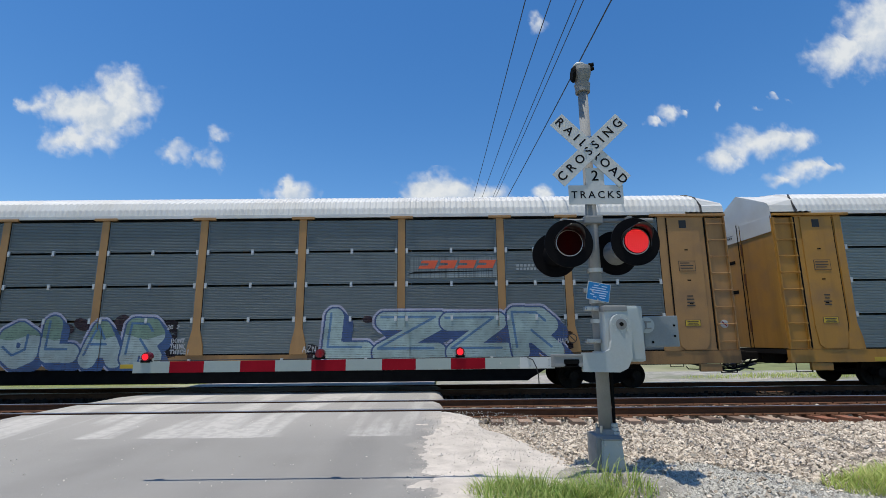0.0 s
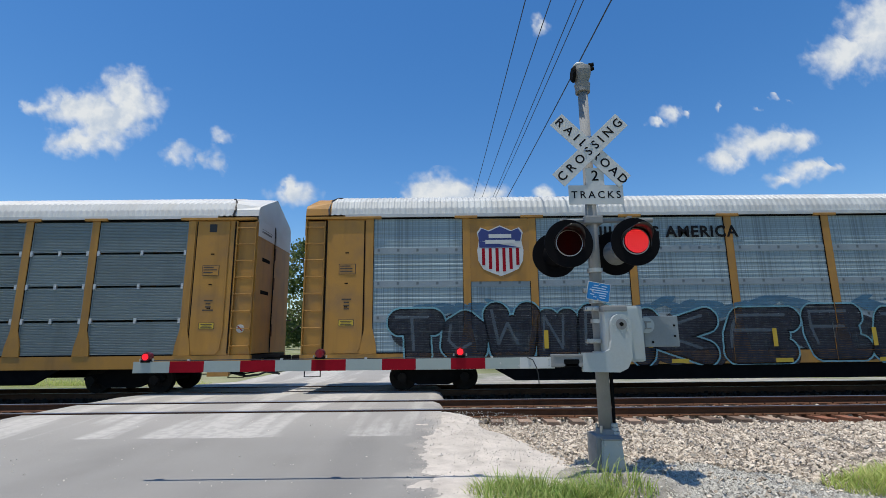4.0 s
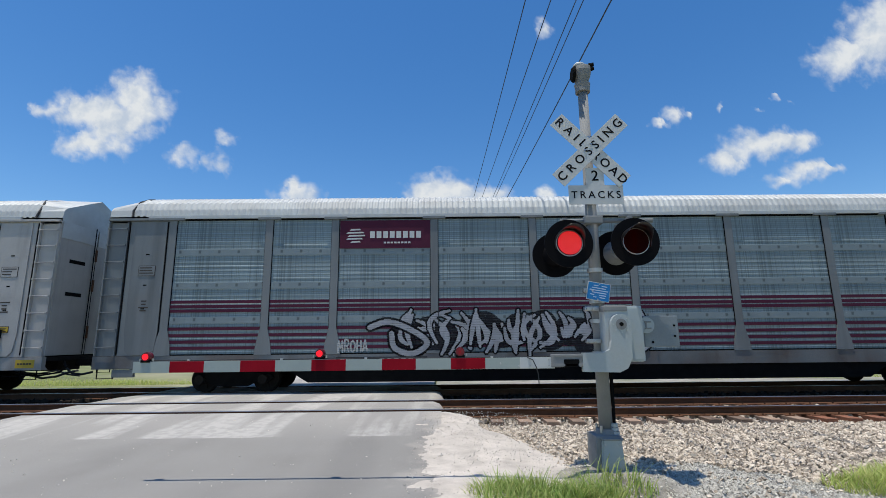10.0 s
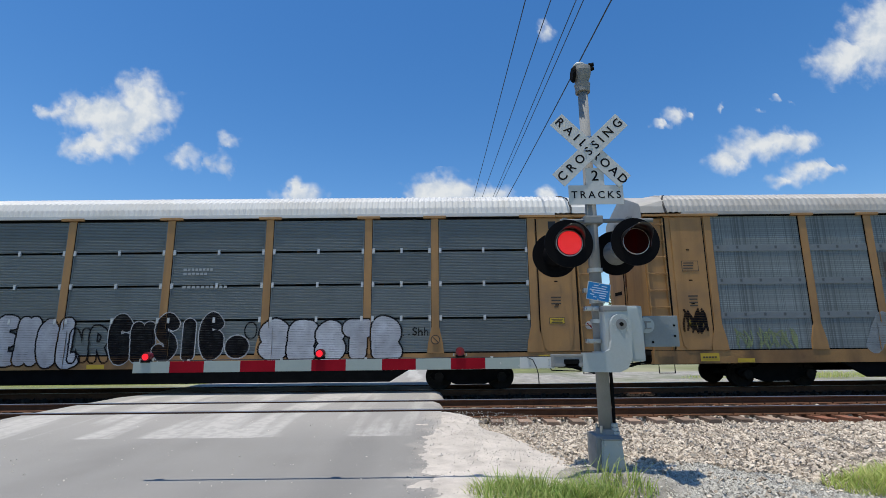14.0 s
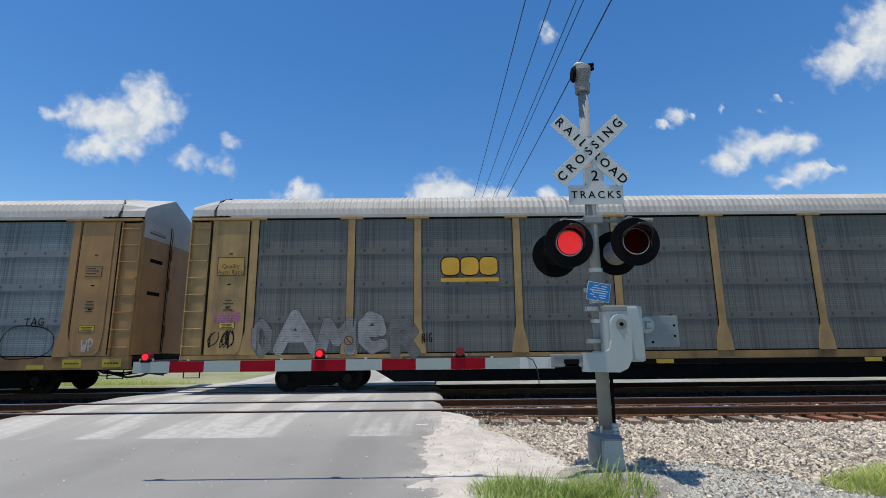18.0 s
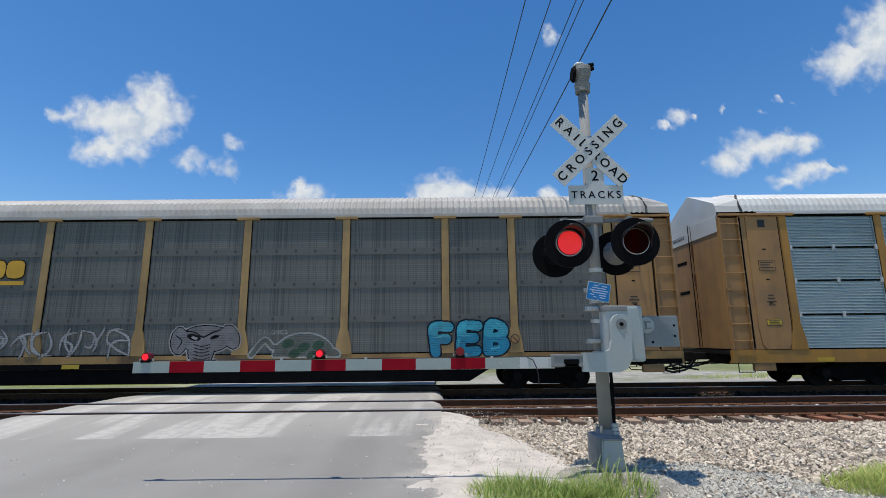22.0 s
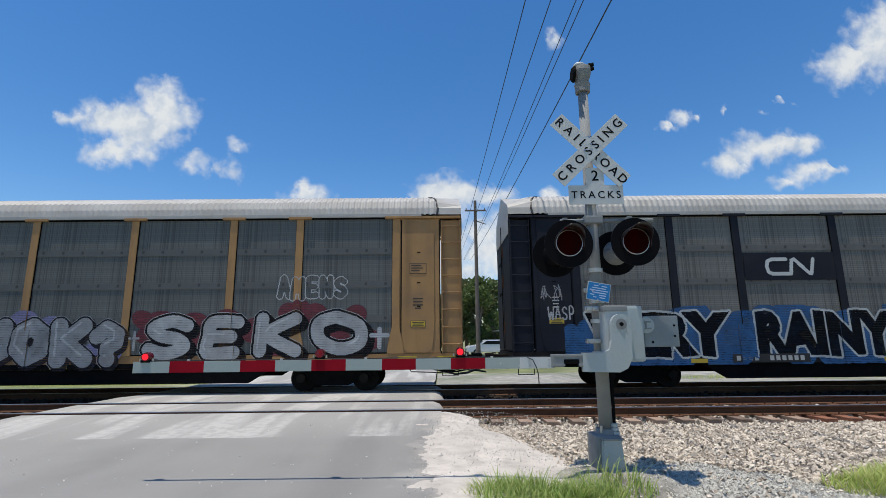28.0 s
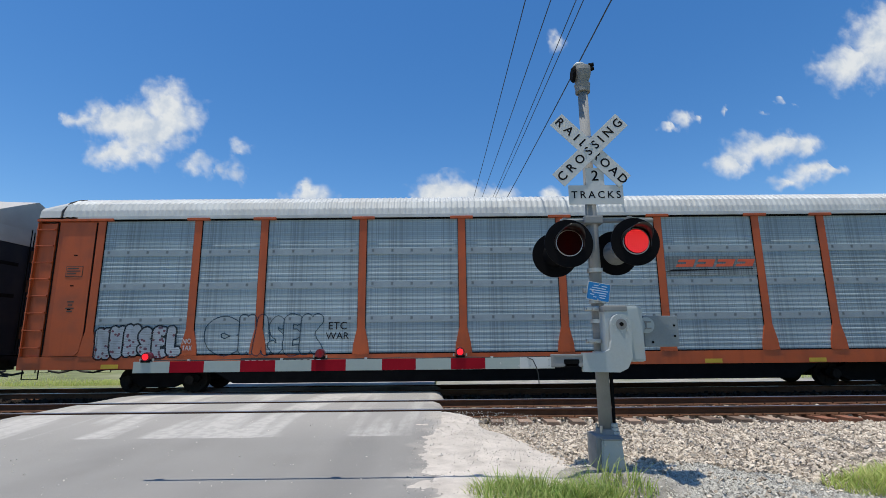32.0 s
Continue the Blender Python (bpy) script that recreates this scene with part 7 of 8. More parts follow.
# car 2
p = strip(2, "sign_panel", -8.97, -7.26, 3.04, 4.88, M_YELLOW, 0.026, "ochre panel with shield emblem")
shield(2, -8.1, 3.93, 1.26, 1.42, p)
lettering("lettering", "BUILDING AMERICA", 0.46, M_INK, CARS[2], pose(-3.45, FACE - 0.009, 4.43), 1.12, 0.014, label="dark slogan lettering")
CHAR, CHAR_L, TEALINE, HAZE = (0.034, 0.037, 0.046), (0.007, 0.008, 0.011), (0.16, 0.36, 0.42), (0.055, 0.15, 0.23)
bubble(2, -11.2, -4.75, 0.74, 2.28, 5, 21, [CHAR, CHAR_L, TEALINE, (0.075, 0.10, 0.12)], "charcoal graffiti letters with teal edge", 0.05, 0.045, text="TOWNP", thick=0.42, over=1.14, soft=False, widths=[1.0, 0.9, 1.0, 0.8, 0.9],
       blobs=[(CHAR, -10.8, -5.2, 0.95, 1.85, 24, 0.45, 0.4), (HAZE, -10.5, -4.9, 2.15, 2.3, 10, 0.5, 0.13)])
bubble(2, -4.65, 4.3, 0.74, 2.22, 4, 22, [CHAR, CHAR_L, TEALINE, (0.075, 0.10, 0.12)], "charcoal graffiti letters with teal edge under a blue haze", 0.045, 0.045, text="KEEP", thick=0.40, soft=False, over=1.16, vary=0.04, widths=[1.25, 1.1, 0.9, 1.0],
       blobs=[(CHAR, -4.2, 3.8, 0.95, 1.85, 34, 0.5, 0.42), (HAZE, -4.4, 4.0, 2.15, 2.42, 18, 0.55, 0.14)])
bubble(2, 4.4, 11.0, 0.88, 1.92, 4, 23, [(0.075, 0.085, 0.095), (0.42, 0.47, 0.49), (0.05, 0.055, 0.06)], "dark graffiti letters with white edge", 0.045, 0.05, text="WENS", thick=0.33, soft=False, over=1.12, widths=[0.9, 0.8, 1.0, 1.5], vary=0.03)
number_plate(2, -8.3, -5.3, 0.72, 0.98)
for x in (-6.9, -4.0, -0.5, 2.3, 5.0, 8.3):
    strip(2, "reflector", x - 0.06, x + 0.06, 1.15, 1.65, M_CAUTION, 0.055, "yellow reflector strip")
# car 3
scrawl(3, "RSTOSRUL", -11.45, -9.75, 1.20, 1.52, (0.22, 0.025, 0.07), "maroon graffiti tag", 0.05, 4)
sp = Spray(-11.2, -10.4, 1.5, 1.75, 0.1)
sp.fill(sp.ellipse(-10.8, 1.66, 0.11, 0.07) & ~sp.ellipse(-10.8, 1.66, 0.07, 0.035), 1)
sp.onto(3, "small maroon sprayed ring", [(0.22, 0.025, 0.07)])
s = Spray(-9.8, -7.9, 0.9, 2.35)
s.fill(s.ellipse(-8.9, 1.6, 0.62, 0.66), 2)
s.fill(s.ellipse(-8.9, 1.6, 0.56, 0.6), 1)
s.fill(s.ellipse(-9.15, 2.22, 0.12, 0.12), 2)
s.fill(s.stroke([(-9.75, 1.0), (-9.3, 1.45), (-8.4, 1.3), (-7.95, 1.45), (-8.3, 0.95), (-9.6, 0.95)], 0.10), 2)
s.fill(s.stroke([(-9.5, 1.1), (-8.4, 1.1)], 0.28), 1)
s.fill(s.stroke([(-9.3, 1.5), (-8.9, 1.35), (-8.5, 1.5)], 0.06), 2)
s.onto(3, "pink rounded graffiti figure", [(0.34, 0.12, 0.20), (0.15, 0.015, 0.065)])
bubble(3, -7.7, -5.3, 1.02, 2.2, 4, 32, [(0.33, 0.42, 0.45), DARK], "pale silver graffiti letters with black outline", 0.04, text="ESEK", thick=0.40, shadow=0.10, over=1.22)
s = Spray(-5.2, 4.3, 0.95, 2.4)
rr = random.Random(5)
for i in range(46):
    a = rr.choice((-4.6, -4.0, -3.4, -2.2, 0, 2.3, 2.8)) + rr.uniform(-0.6, 0.6)
    s.fill(s.ellipse(a, rr.uniform(1.1, 2.35), rr.uniform(0.05, 0.26), rr.uniform(0.05, 0.22)), 1 if rr.random() < 0.7 else 2)
s.onto(3, "purple and navy paint splashes", [(0.17, 0.06, 0.25), (0.03, 0.03, 0.10)])
bubble(3, -3.45, 2.35, 0.98, 2.32, 5, 33, [(0.215, 0.028, 0.012), (0.010, 0.007, 0.008), (0.36, 0.37, 0.38), (0.36, 0.12, 0.04)], "big red graffiti with black outline", 0.05, 0.08, text="WORSE", thick=0.34, shadow=0.05, over=1.14, tall=0.06, vary=0.1)
bubble(3, 4.75, 10.7, 1.0, 2.15, 5, 34, [(0.165, 0.21, 0.22), (0.018, 0.03, 0.04), (0.33, 0.37, 0.38)], "grey graffiti letters on a red cloud", 0.05, 0.025, text="METRS", thick=0.27, soft=False, over=1.18, vary=0.08,
       blobs=[((0.20, 0.018, 0.026), 4.8, 11.2, 1.15, 2.1, 26, 0.42, 0.26)])
for xa, lean in ((5.0, 0.25), (6.3, 0.3), (7.2, -0.3), (9.7, 0.35)):
    sp = Spray(xa, xa + 0.4, 2.0, 2.5, 0.2)
    sp.fill(sp.stroke(rounded([(xa, 2.0), (xa + lean * 0.4, 2.25), (xa + lean * 1.3, 2.45)]), 0.05), 1)
    sp.onto(3, "dark spike of a graffiti letter", [(0.018, 0.03, 0.04)])
s = Spray(3.0, 11.8, 1.2, 2.7, 0.1)
for cx, cz, q in ((3.95, 1.75, 0.20), (7.75, 2.35, 0.18), (11.35, 1.75, 0.19), (3.2, 1.95, 0.16)):
    for a in range(5):
        s.fill(s.stroke([(cx, cz), (cx + q * math.sin(a * 1.2566), cz + q * math.cos(a * 1.2566))], 0.075), 1)
s.onto(3, "small red sprayed stars", [(0.30, 0.02, 0.05)])
number_plate(3, -6.6, -5.1, 0.76, 0.94)
# car 4
for a, b in zip(POSTS, POSTS[1:]):
    for z in (2.28, 2.40, 2.53, 1.25, 1.42, 1.60, 1.78):
        strip(4, "stripe", a + 0.11, b - 0.11, z - 0.043, z + 0.043, M_MAROON, 0.009)
p = strip(4, "sign_panel", -7.02, -4.40, 4.03, 4.86, M_MAROON, 0.024, "maroon sign panel with white emblem")
for i, (z, a, b) in enumerate(((4.58, -6.75, -6.42), (4.49, -6.84, -6.32), (4.40, -6.80, -6.28), (4.31, -6.84, -6.36), (4.22, -6.72, -6.42))):
    part("emblem_bar", prism([(a, z - 0.025), (b, z - 0.012), (b - 0.03, z + 0.03), (a + 0.05, z + 0.022)], FACE - 0.004, FACE), M_WHITE, p)
bars(4, p, -6.15, -4.62, 4.33, 4.53, 8, M_WHITE, 0.034, 0.28)
bars(4, p, -5.75, -4.95, 4.17, 4.22, 8, M_WHITE, 0.034, 0.3)
wild(4, -5.3, 1.6, 0.98, 2.28, 14, 47, [(0.36, 0.37, 0.39), (0.008, 0.008, 0.010), (0.022, 0.022, 0.026)], "black and silver wild graffiti with curved blades", 0.115, 0.05, 1.0)
sp = Spray(-6.2, -4.3, 0.95, 2.1, 0.2)
hook = rounded([(-6.1, 1.78), (-5.6, 1.92), (-5.0, 1.72), (-4.5, 1.35), (-4.9, 1.05), (-5.4, 1.2), (-5.5, 1.6)], 6)
sp.fill(sp.grow(sp.stroke(hook, 0.15), 4), 2)
sp.fill(sp.stroke(hook, 0.15), 1)
sp.onto(4, "silver graffiti hook with black edge", [(0.36, 0.37, 0.39), (0.008, 0.008, 0.010)])
scrawl(4, "MROHA", -7.0, -6.15, 1.12, 1.42, (0.42, 0.43, 0.42), "pale sprayed scrawl", 0.045)
number_plate(4, -7.03, -4.5, 0.74, 0.97)
# car 5
strip(5, "sign_panel", -7.02, -4.42, 3.01, 3.93, M_TAN, 0.024, "tan sign panel with dark emblem")
noodle_logo(5, -6.25, -5.2, 3.24, 3.70, M_INK)
bubble(5, -8.85, -6.15, 1.03, 1.92, 4, 51, [DARK, (0.46, 0.48, 0.48)], "black bubble graffiti with white outline", 0.035, text="EICU", thick=0.48, over=1.22, widths=[1.3, 0.8, 0.9, 1.0])
for cx in (-7.95, -7.1):
    scrawl(5, "*", cx - 0.18, cx + 0.18, 1.58, 1.92, (0.46, 0.48, 0.48), "white sprayed star", 0.04)
for j, (tx, a, b) in enumerate((("FAMILY", -6.0, -5.0), ("BIG", -5.95, -5.5), ("INTERNET", -6.0, -4.6))):
    scrawl(5, tx, a, b, 1.72 - 0.25 * j, 1.90 - 0.25 * j, (0.36, 0.38, 0.39), "thin pale sprayed words", 0.03, j)
bubble(5, -4.3, -0.8, 0.80, 2.15, 6, 53, [(0.40, 0.42, 0.46), DARK], "silver bubble graffiti letters with black outline", 0.045, text="UOEMOL", thick=0.50, over=1.25, vary=0.03)
bubble(5, -1.1, 0.0, 0.85, 1.8, 2, 54, [DARK, DARK], "thin black graffiti outline", 0.04, text="NR", thick=0.3, hollow=True, soft=True)
bubble(5, 0.0, 3.15, 0.90, 2.22, 5, 55, [DARK, (0.42, 0.43, 0.44)], "black bubble graffiti with thin white lines", 0.025, text="GNSIG", thick=0.44, over=1.25, tall=-0.1)
sp = Spray(3.1, 4.3, 0.9, 2.0, 0.1)
sp.fill(sp.ellipse(3.56, 1.28, 0.36, 0.34), 2)
sp.fill(sp.ellipse(3.56, 1.28, 0.325, 0.305), 1)
sp.fill(sp.ellipse(3.92, 1.72, 0.19, 0.25) & ~sp.ellipse(3.92, 1.72, 0.15, 0.21), 1)
sp.onto(5, "round black blob with a thin white rim", [DARK, (0.38, 0.39, 0.40)])
bubble(5, 4.2, 8.1, 0.84, 2.0, 5, 56, [(0.43, 0.45, 0.49), DARK], "silver bubble graffiti letters with black outline", 0.05, text="SESTR", thick=0.50, over=1.22, vary=0.03)
scrawl(5, "TRINK", -12.95, -11.95, 1.72, 1.98, DARK, "black tag on the end door", 0.04)
scrawl(5, "COORIA", -11.6, -10.65, 1.28, 1.5, DARK, "small black tag", 0.045)
scrawl(5, "..Shh", 8.1, 8.9, 1.55, 1.75, DARK, "small black tag", 0.035)
# car 6
p = strip(6, "sign_panel", -7.02, -4.42, 3.06, 3.80, M_PLAID_GREY, 0.022, "grey band with dark bars")
bars(6, p, -6.9, -4.6, 3.22, 3.50, 8, M_DARKST, 0.030, 0.3)
FADE = (0.25, 0.285, 0.30)
tags(6, -11.4, -9.6, 1.05, 1.65, 7, 60, [(0.22, 0.27, 0.13)], "faded lime scribble", 0.04)
bubble(6, -7.7, -3.6, 1.1, 2.2, 4, 61, [FADE, (0.30, 0.335, 0.35)], "faded white graffiti with lime patches", 0.03, text="AMWL", thick=0.36, soft=False, over=1.25, vary=0.14,
       blobs=[((0.20, 0.235, 0.11), -7.4, -3.4, 1.2, 2.1, 9, 0.22, 0.20)])
bubble(6, -3.7, -1.6, 1.06, 1.82, 5, 62, [(0.22, 0.105, 0.10), (0.05, 0.02, 0.02)], "faded pink graffiti with dark outline", 0.03, text="ARTLG", thick=0.42, over=1.3)
bubble(6, -1.3, 1.25, 1.04, 1.75, 4, 63, [(0.22, 0.105, 0.10), (0.05, 0.022, 0.022)], "faded pink graffiti with dark outline", 0.03, text="SREK", thick=0.40, soft=False, over=1.25, fills=[(0.16, 0.26, 0.13), None, None, None])
bubble(6, 1.85, 3.6, 1.06, 1.75, 4, 64, [(0.20, 0.33, 0.15), (0.02, 0.045, 0.025)], "pale green graffiti letters with dark outline", 0.04, text="SUCR", thick=0.46, over=1.2)
bubble(6, 4.55, 7.05, 1.06, 1.92, 3, 65, [DARK, DARK], "thin black graffiti outline", 0.035, text="DIB", thick=0.62, hollow=True, over=1.1)
bubble(6, 7.45, 9.8, 1.06, 1.98, 2, 66, [DARK, DARK], "thin black graffiti outline", 0.035, text="DO", thick=0.66, hollow=True, over=1.1)
bubble(6, 10.05, 11.7, 1.06, 1.9, 1, 67, [DARK, DARK], "thin black graffiti outline", 0.035, text="D", thick=0.8, hollow=True, over=1.0)
scrawl(6, "TAG", 10.7, 11.3, 1.92, 2.12, DARK, "small black tag", 0.03)
scrawl(6, "WP", 12.4, 12.75, 1.2, 1.5, (0.46, 0.46, 0.45), "white tag on the end door", 0.04)
tags(6, -12.85, -12.2, 1.5, 2.2, 4, 67, [DARK], "black tag on the end door", 0.06)
number_plate(6, -7.25, -4.8, 0.72, 0.98)
# car 7
block_logo(7, -6.50, -4.84, 3.04, 3.74)
bubble(7, -11.8, -7.1, 1.0, 2.05, 5, 71, [(0.19, 0.19, 0.185), (0.105, 0.104, 0.098)], "worn grey white graffiti letters", 0.02, text="OAMeR", thick=0.30, soft=False, over=1.15, widths=[0.6, 1.3, 1.1, 0.9, 0.9], tall=0.12,
       fills=[None, (0.32, 0.32, 0.31), (0.22, 0.22, 0.215), (0.27, 0.27, 0.26), (0.16, 0.16, 0.153)])
scrawl(7, "NIG", -7.05, -6.75, 1.35, 1.6, DARK, "small black tag on a post foot", 0.03)
for j, tx in enumerate(("Quality", "Auto Rack")):
    lettering("lettering", tx, 0.17, M_DARKST, CARS[7], pose(-12.49, FACE - 0.045, 3.53 - 0.17 * j))
number_plate(7, -7.6, -5.1, 0.72, 0.97)
pl = strip(7, "placard", -12.88, -12.1, 3.27, 3.80, M_DARKST, 0.056, "yellow quality placard in a dark frame")
strip(7, "placard_face", -12.88 + 0.025, -12.1 - 0.025, 3.27 + 0.025, 3.80 - 0.025, M_OLDSIGN, 0.0605, "", pl)
tags(7, -12.95, -12.15, 1.9, 2.25, 5, 72, [(0.36, 0.12, 0.22)], "pink tag on the end door", 0.035)
tags(7, -12.95, -12.2, 1.2, 1.75, 3, 73, [DARK], "black tags on the end door", 0.03)
# car 8
block_logo(8, -6.50, -4.84, 3.06, 3.76)
bubble(8, -10.0, -8.0, 0.80, 1.72, 5, 81, [(0.16, 0.29, 0.38), (0.015, 0.03, 0.05)], "faded blue graffiti with dark outline", 0.035, text="ONUUU", thick=0.56, over=1.3, widths=[1.6, 0.8, 0.8, 0.8, 0.8])
sp = Spray(-10.8, -7.2, 1.0, 1.6, 0.1)
rr = random.Random(3)
for q in range(22):
    cx = rr.choice((rr.uniform(-10.7, -10.1), rr.uniform(-7.9, -7.25)))
    sp.fill(sp.ellipse(cx, rr.uniform(1.05, 1.5), rr.uniform(0.03, 0.07), rr.uniform(0.03, 0.07)), 1 + q % 2)
sp.onto(8, "pale blue and black sprayed dots", [(0.25, 0.36, 0.40), (0.02, 0.02, 0.03)])
wild(8, -6.4, -1.7, 0.98, 1.85, 7, 82, [(0.36, 0.36, 0.35), (0.115, 0.112, 0.104)], "worn white wild graffiti strokes", 0.06, 0.015)
sp = Spray(-0.6, 1.6, 0.7, 2.0, 0.1)
head = sp.ellipse(0.45, 1.5, 0.72, 0.36) | sp.ellipse(-0.28, 1.45, 0.22, 0.36) | sp.ellipse(0.35, 1.15, 0.34, 0.42) | sp.stroke(rounded([(0.35, 1.0), (0.3, 0.82), (0.5, 0.74), (0.75, 0.82)]), 0.16) | sp.ellipse(1.15, 1.55, 0.22, 0.34, 0.5)
sp.fill(sp.grow(head, 4), 3)
sp.fill(sp.grow(head, 2), 2)
sp.fill(head, 1)
sp.fill(sp.ellipse(0.12, 1.55, 0.20, 0.09, -0.25), 2)
sp.fill(sp.ellipse(0.14, 1.53, 0.10, 0.035, -0.25), 3)
sp.fill(sp.stroke(rounded([(-0.1, 1.72), (0.15, 1.68), (0.38, 1.55), (0.6, 1.66), (0.85, 1.75)]), 0.04), 2)
sp.fill(sp.ellipse(0.7, 1.55, 0.13, 0.05, 0.3), 2)
for q in range(5):
    sp.fill(sp.stroke(rounded([(0.15, 1.35 - 0.09 * q), (0.38, 1.30 - 0.09 * q), (0.6, 1.36 - 0.09 * q)]), 0.025), 2)
sp.fill(sp.stroke(rounded([(-0.38, 1.6), (-0.2, 1.45), (-0.3, 1.25)]), 0.03), 2)
sp.onto(8, "grey graffiti figure with black lines and pale rim", [(0.19, 0.185, 0.19), DARK, (0.34, 0.33, 0.33)])
sp = Spray(1.6, 4.3, 0.95, 1.8, 0.1)
back = (sp.ellipse(3.2, 1.0, 0.85, 0.62) | sp.ellipse(3.9, 1.05, 0.3, 0.16)) & (sp.Z > 1.0)
legs = sp.stroke(rounded([(1.75, 1.05), (2.1, 1.45), (2.35, 1.25), (2.7, 1.35)]), 0.12)
sp.fill(sp.grow(back | legs, 3), 2)
sp.fill(back | legs, 1)
for cx, cz in ((2.75, 1.35), (3.2, 1.25), (3.6, 1.3), (2.95, 1.08), (3.45, 1.02)):
    sp.fill(sp.ellipse(cx, cz, 0.17, 0.12, 0.4), 3)
sp.onto(8, "grey and green graffiti shell with pale rim", [(0.115, 0.125, 0.11), (0.33, 0.34, 0.32), (0.05, 0.095, 0.065)])
scrawl(8, "EILONES", 1.9, 2.75, 1.62, 1.72, (0.30, 0.30, 0.29), "thin pale scrawl", 0.02)
bubble(8, 6.65, 8.95, 0.96, 1.92, 3, 85, [(0.02, 0.27, 0.42), (0.006, 0.02, 0.04), None, (0.10, 0.50, 0.62)], "bright teal graffiti letters with dark outline", 0.05, text="FEB", thick=0.30, over=1.16, top=(0.05, 0.40, 0.52), vary=0.03)
pl = strip(8, "placard", -12.86, -12.13, 3.27, 3.82, M_DARKST, 0.056, "yellow quality placard in a dark frame")
strip(8, "placard_face", -12.86 + 0.025, -12.13 - 0.025, 3.27 + 0.025, 3.82 - 0.025, M_OLDSIGN, 0.0605, "", pl)
# car 9
strip(9, "sign_panel", -7.02, -4.42, 2.97, 3.94, M_WHITE, 0.024, "white sign panel with red emblem")
noodle_logo(9, -6.60, -4.98, 3.22, 3.78, M_LOGO_RED)
number_plate(9, -8.6, -5.85, 0.72, 0.95)
# car 10
p = strip(10, "sign_panel", -8.97, -7.26, 3.04, 4.88, M_YELLOW, 0.026, "ochre panel with shield emblem")
shield(10, -8.1, 3.98, 1.1, 1.3, p)
scrawl(10, "KEMEK", -11.75, -10.15, 1.26, 1.74, (0.42, 0.42, 0.41), "thin white sprayed tag", 0.035)
scrawl(10, "2000", -11.5, -10.75, 1.06, 1.2, (0.36, 0.36, 0.35), "thin white sprayed date", 0.025)
scrawl(10, "TK", -10.05, -9.5, 1.2, 1.72, (0.36, 0.36, 0.35), "thin white sprayed tag", 0.03)
bubble(10, -9.15, -7.4, 1.0, 2.0, 3, 108, [(0.25, 0.255, 0.245), (0.012, 0.012, 0.014), (0.42, 0.42, 0.41)], "worn white graffiti letters with black outline and white rim", 0.035, 0.015, text="SEK", thick=0.42, over=1.25, widths=[1.2, 0.9, 1.2])
bubble(10, -7.0, -3.25, 1.06, 2.3, 4, 102, [(0.085, 0.062, 0.06), (0.46, 0.46, 0.46), None, (0.36, 0.36, 0.36)], "dark red graffiti letters with white outline", 0.035, text="amen", thick=0.40, over=1.12, vary=0.03)
for j, (tx, xa, xb) in enumerate((("AMEN+", -3.12, -2.3), ("ROSSES", -3.12, -2.3), ("STO", -3.05, -2.6))):
    scrawl(10, tx, xa, xb, 1.88 - 0.26 * j, 2.08 - 0.26 * j, (0.46, 0.46, 0.46), "thin white sprayed words", 0.028)
bubble(10, -2.05, 4.35, 0.80, 2.12, 6, 104, [(0.27, 0.28, 0.29), (0.020, 0.020, 0.026), (0.36, 0.36, 0.38), (0.42, 0.43, 0.44)], "silver graffiti letters on a violet cloud", 0.05, 0.02, text="CRUOK?", thick=0.36, soft=False, over=1.28, shadow=0.10, widths=[0.6, 1.2, 1.0, 0.9, 1.0, 0.8],
       blobs=[((0.17, 0.165, 0.30), -2.2, 4.2, 1.0, 2.15, 24, 0.36, 0.30)])
bubble(10, 4.75, 11.2, 0.95, 2.22, 4, 6, [(0.36, 0.37, 0.37), (0.012, 0.012, 0.014), (0.45, 0.46, 0.46), (0.50, 0.51, 0.51)], "white graffiti letters on a dark red cloud", 0.06, 0.015, text="SEKO", thick=0.28, shadow=0.16, over=1.04, widths=[1.15, 1.0, 1.2, 1.3],
       blobs=[((0.13, 0.022, 0.032), 4.6, 11.2, 1.2, 2.2, 22, 0.42, 0.32)])
scrawl(10, "+", 4.4, 4.8, 1.1, 1.9, (0.36, 0.37, 0.37), "pale sprayed cross", 0.07)
scrawl(10, "+", 11.05, 11.8, 1.12, 1.92, (0.40, 0.41, 0.41), "white sprayed cross", 0.13)
bubble(10, 8.5, 10.5, 2.58, 3.22, 5, 106, [DARK, (0.46, 0.47, 0.47)], "thin white throw-up outline", 0.03, text="AMENS", thick=0.34, hollow=True)
number_plate(10, -8.0, -5.3, 0.72, 0.98)
# car 11
strip(11, "sign_panel", -7.02, -4.40, 3.00, 3.80, M_NAVY, 0.026, "navy sign panel with white emblem")
noodle_logo(11, -6.38, -5.02, 3.18, 3.60, M_WHITE)
s = Spray(-12.2, 9.0, 0.75, 2.2, 0.1)
rr = random.Random(9)
for c, a, b, q in ((1, -12.2, -7.0, 26), (1, -6.9, -2.9, 16), (2, -3.3, 8.9, 60)):
    for i in range(q):
        s.fill(s.ellipse(a + (b - a) * (i + rr.random()) / q, rr.uniform(0.9, 2.0), rr.uniform(0.25, 0.7), rr.uniform(0.25, 0.55)), c)
s.onto(11, "blue and pale teal sprayed background", [(0.02, 0.095, 0.235), (0.13, 0.27, 0.29)])
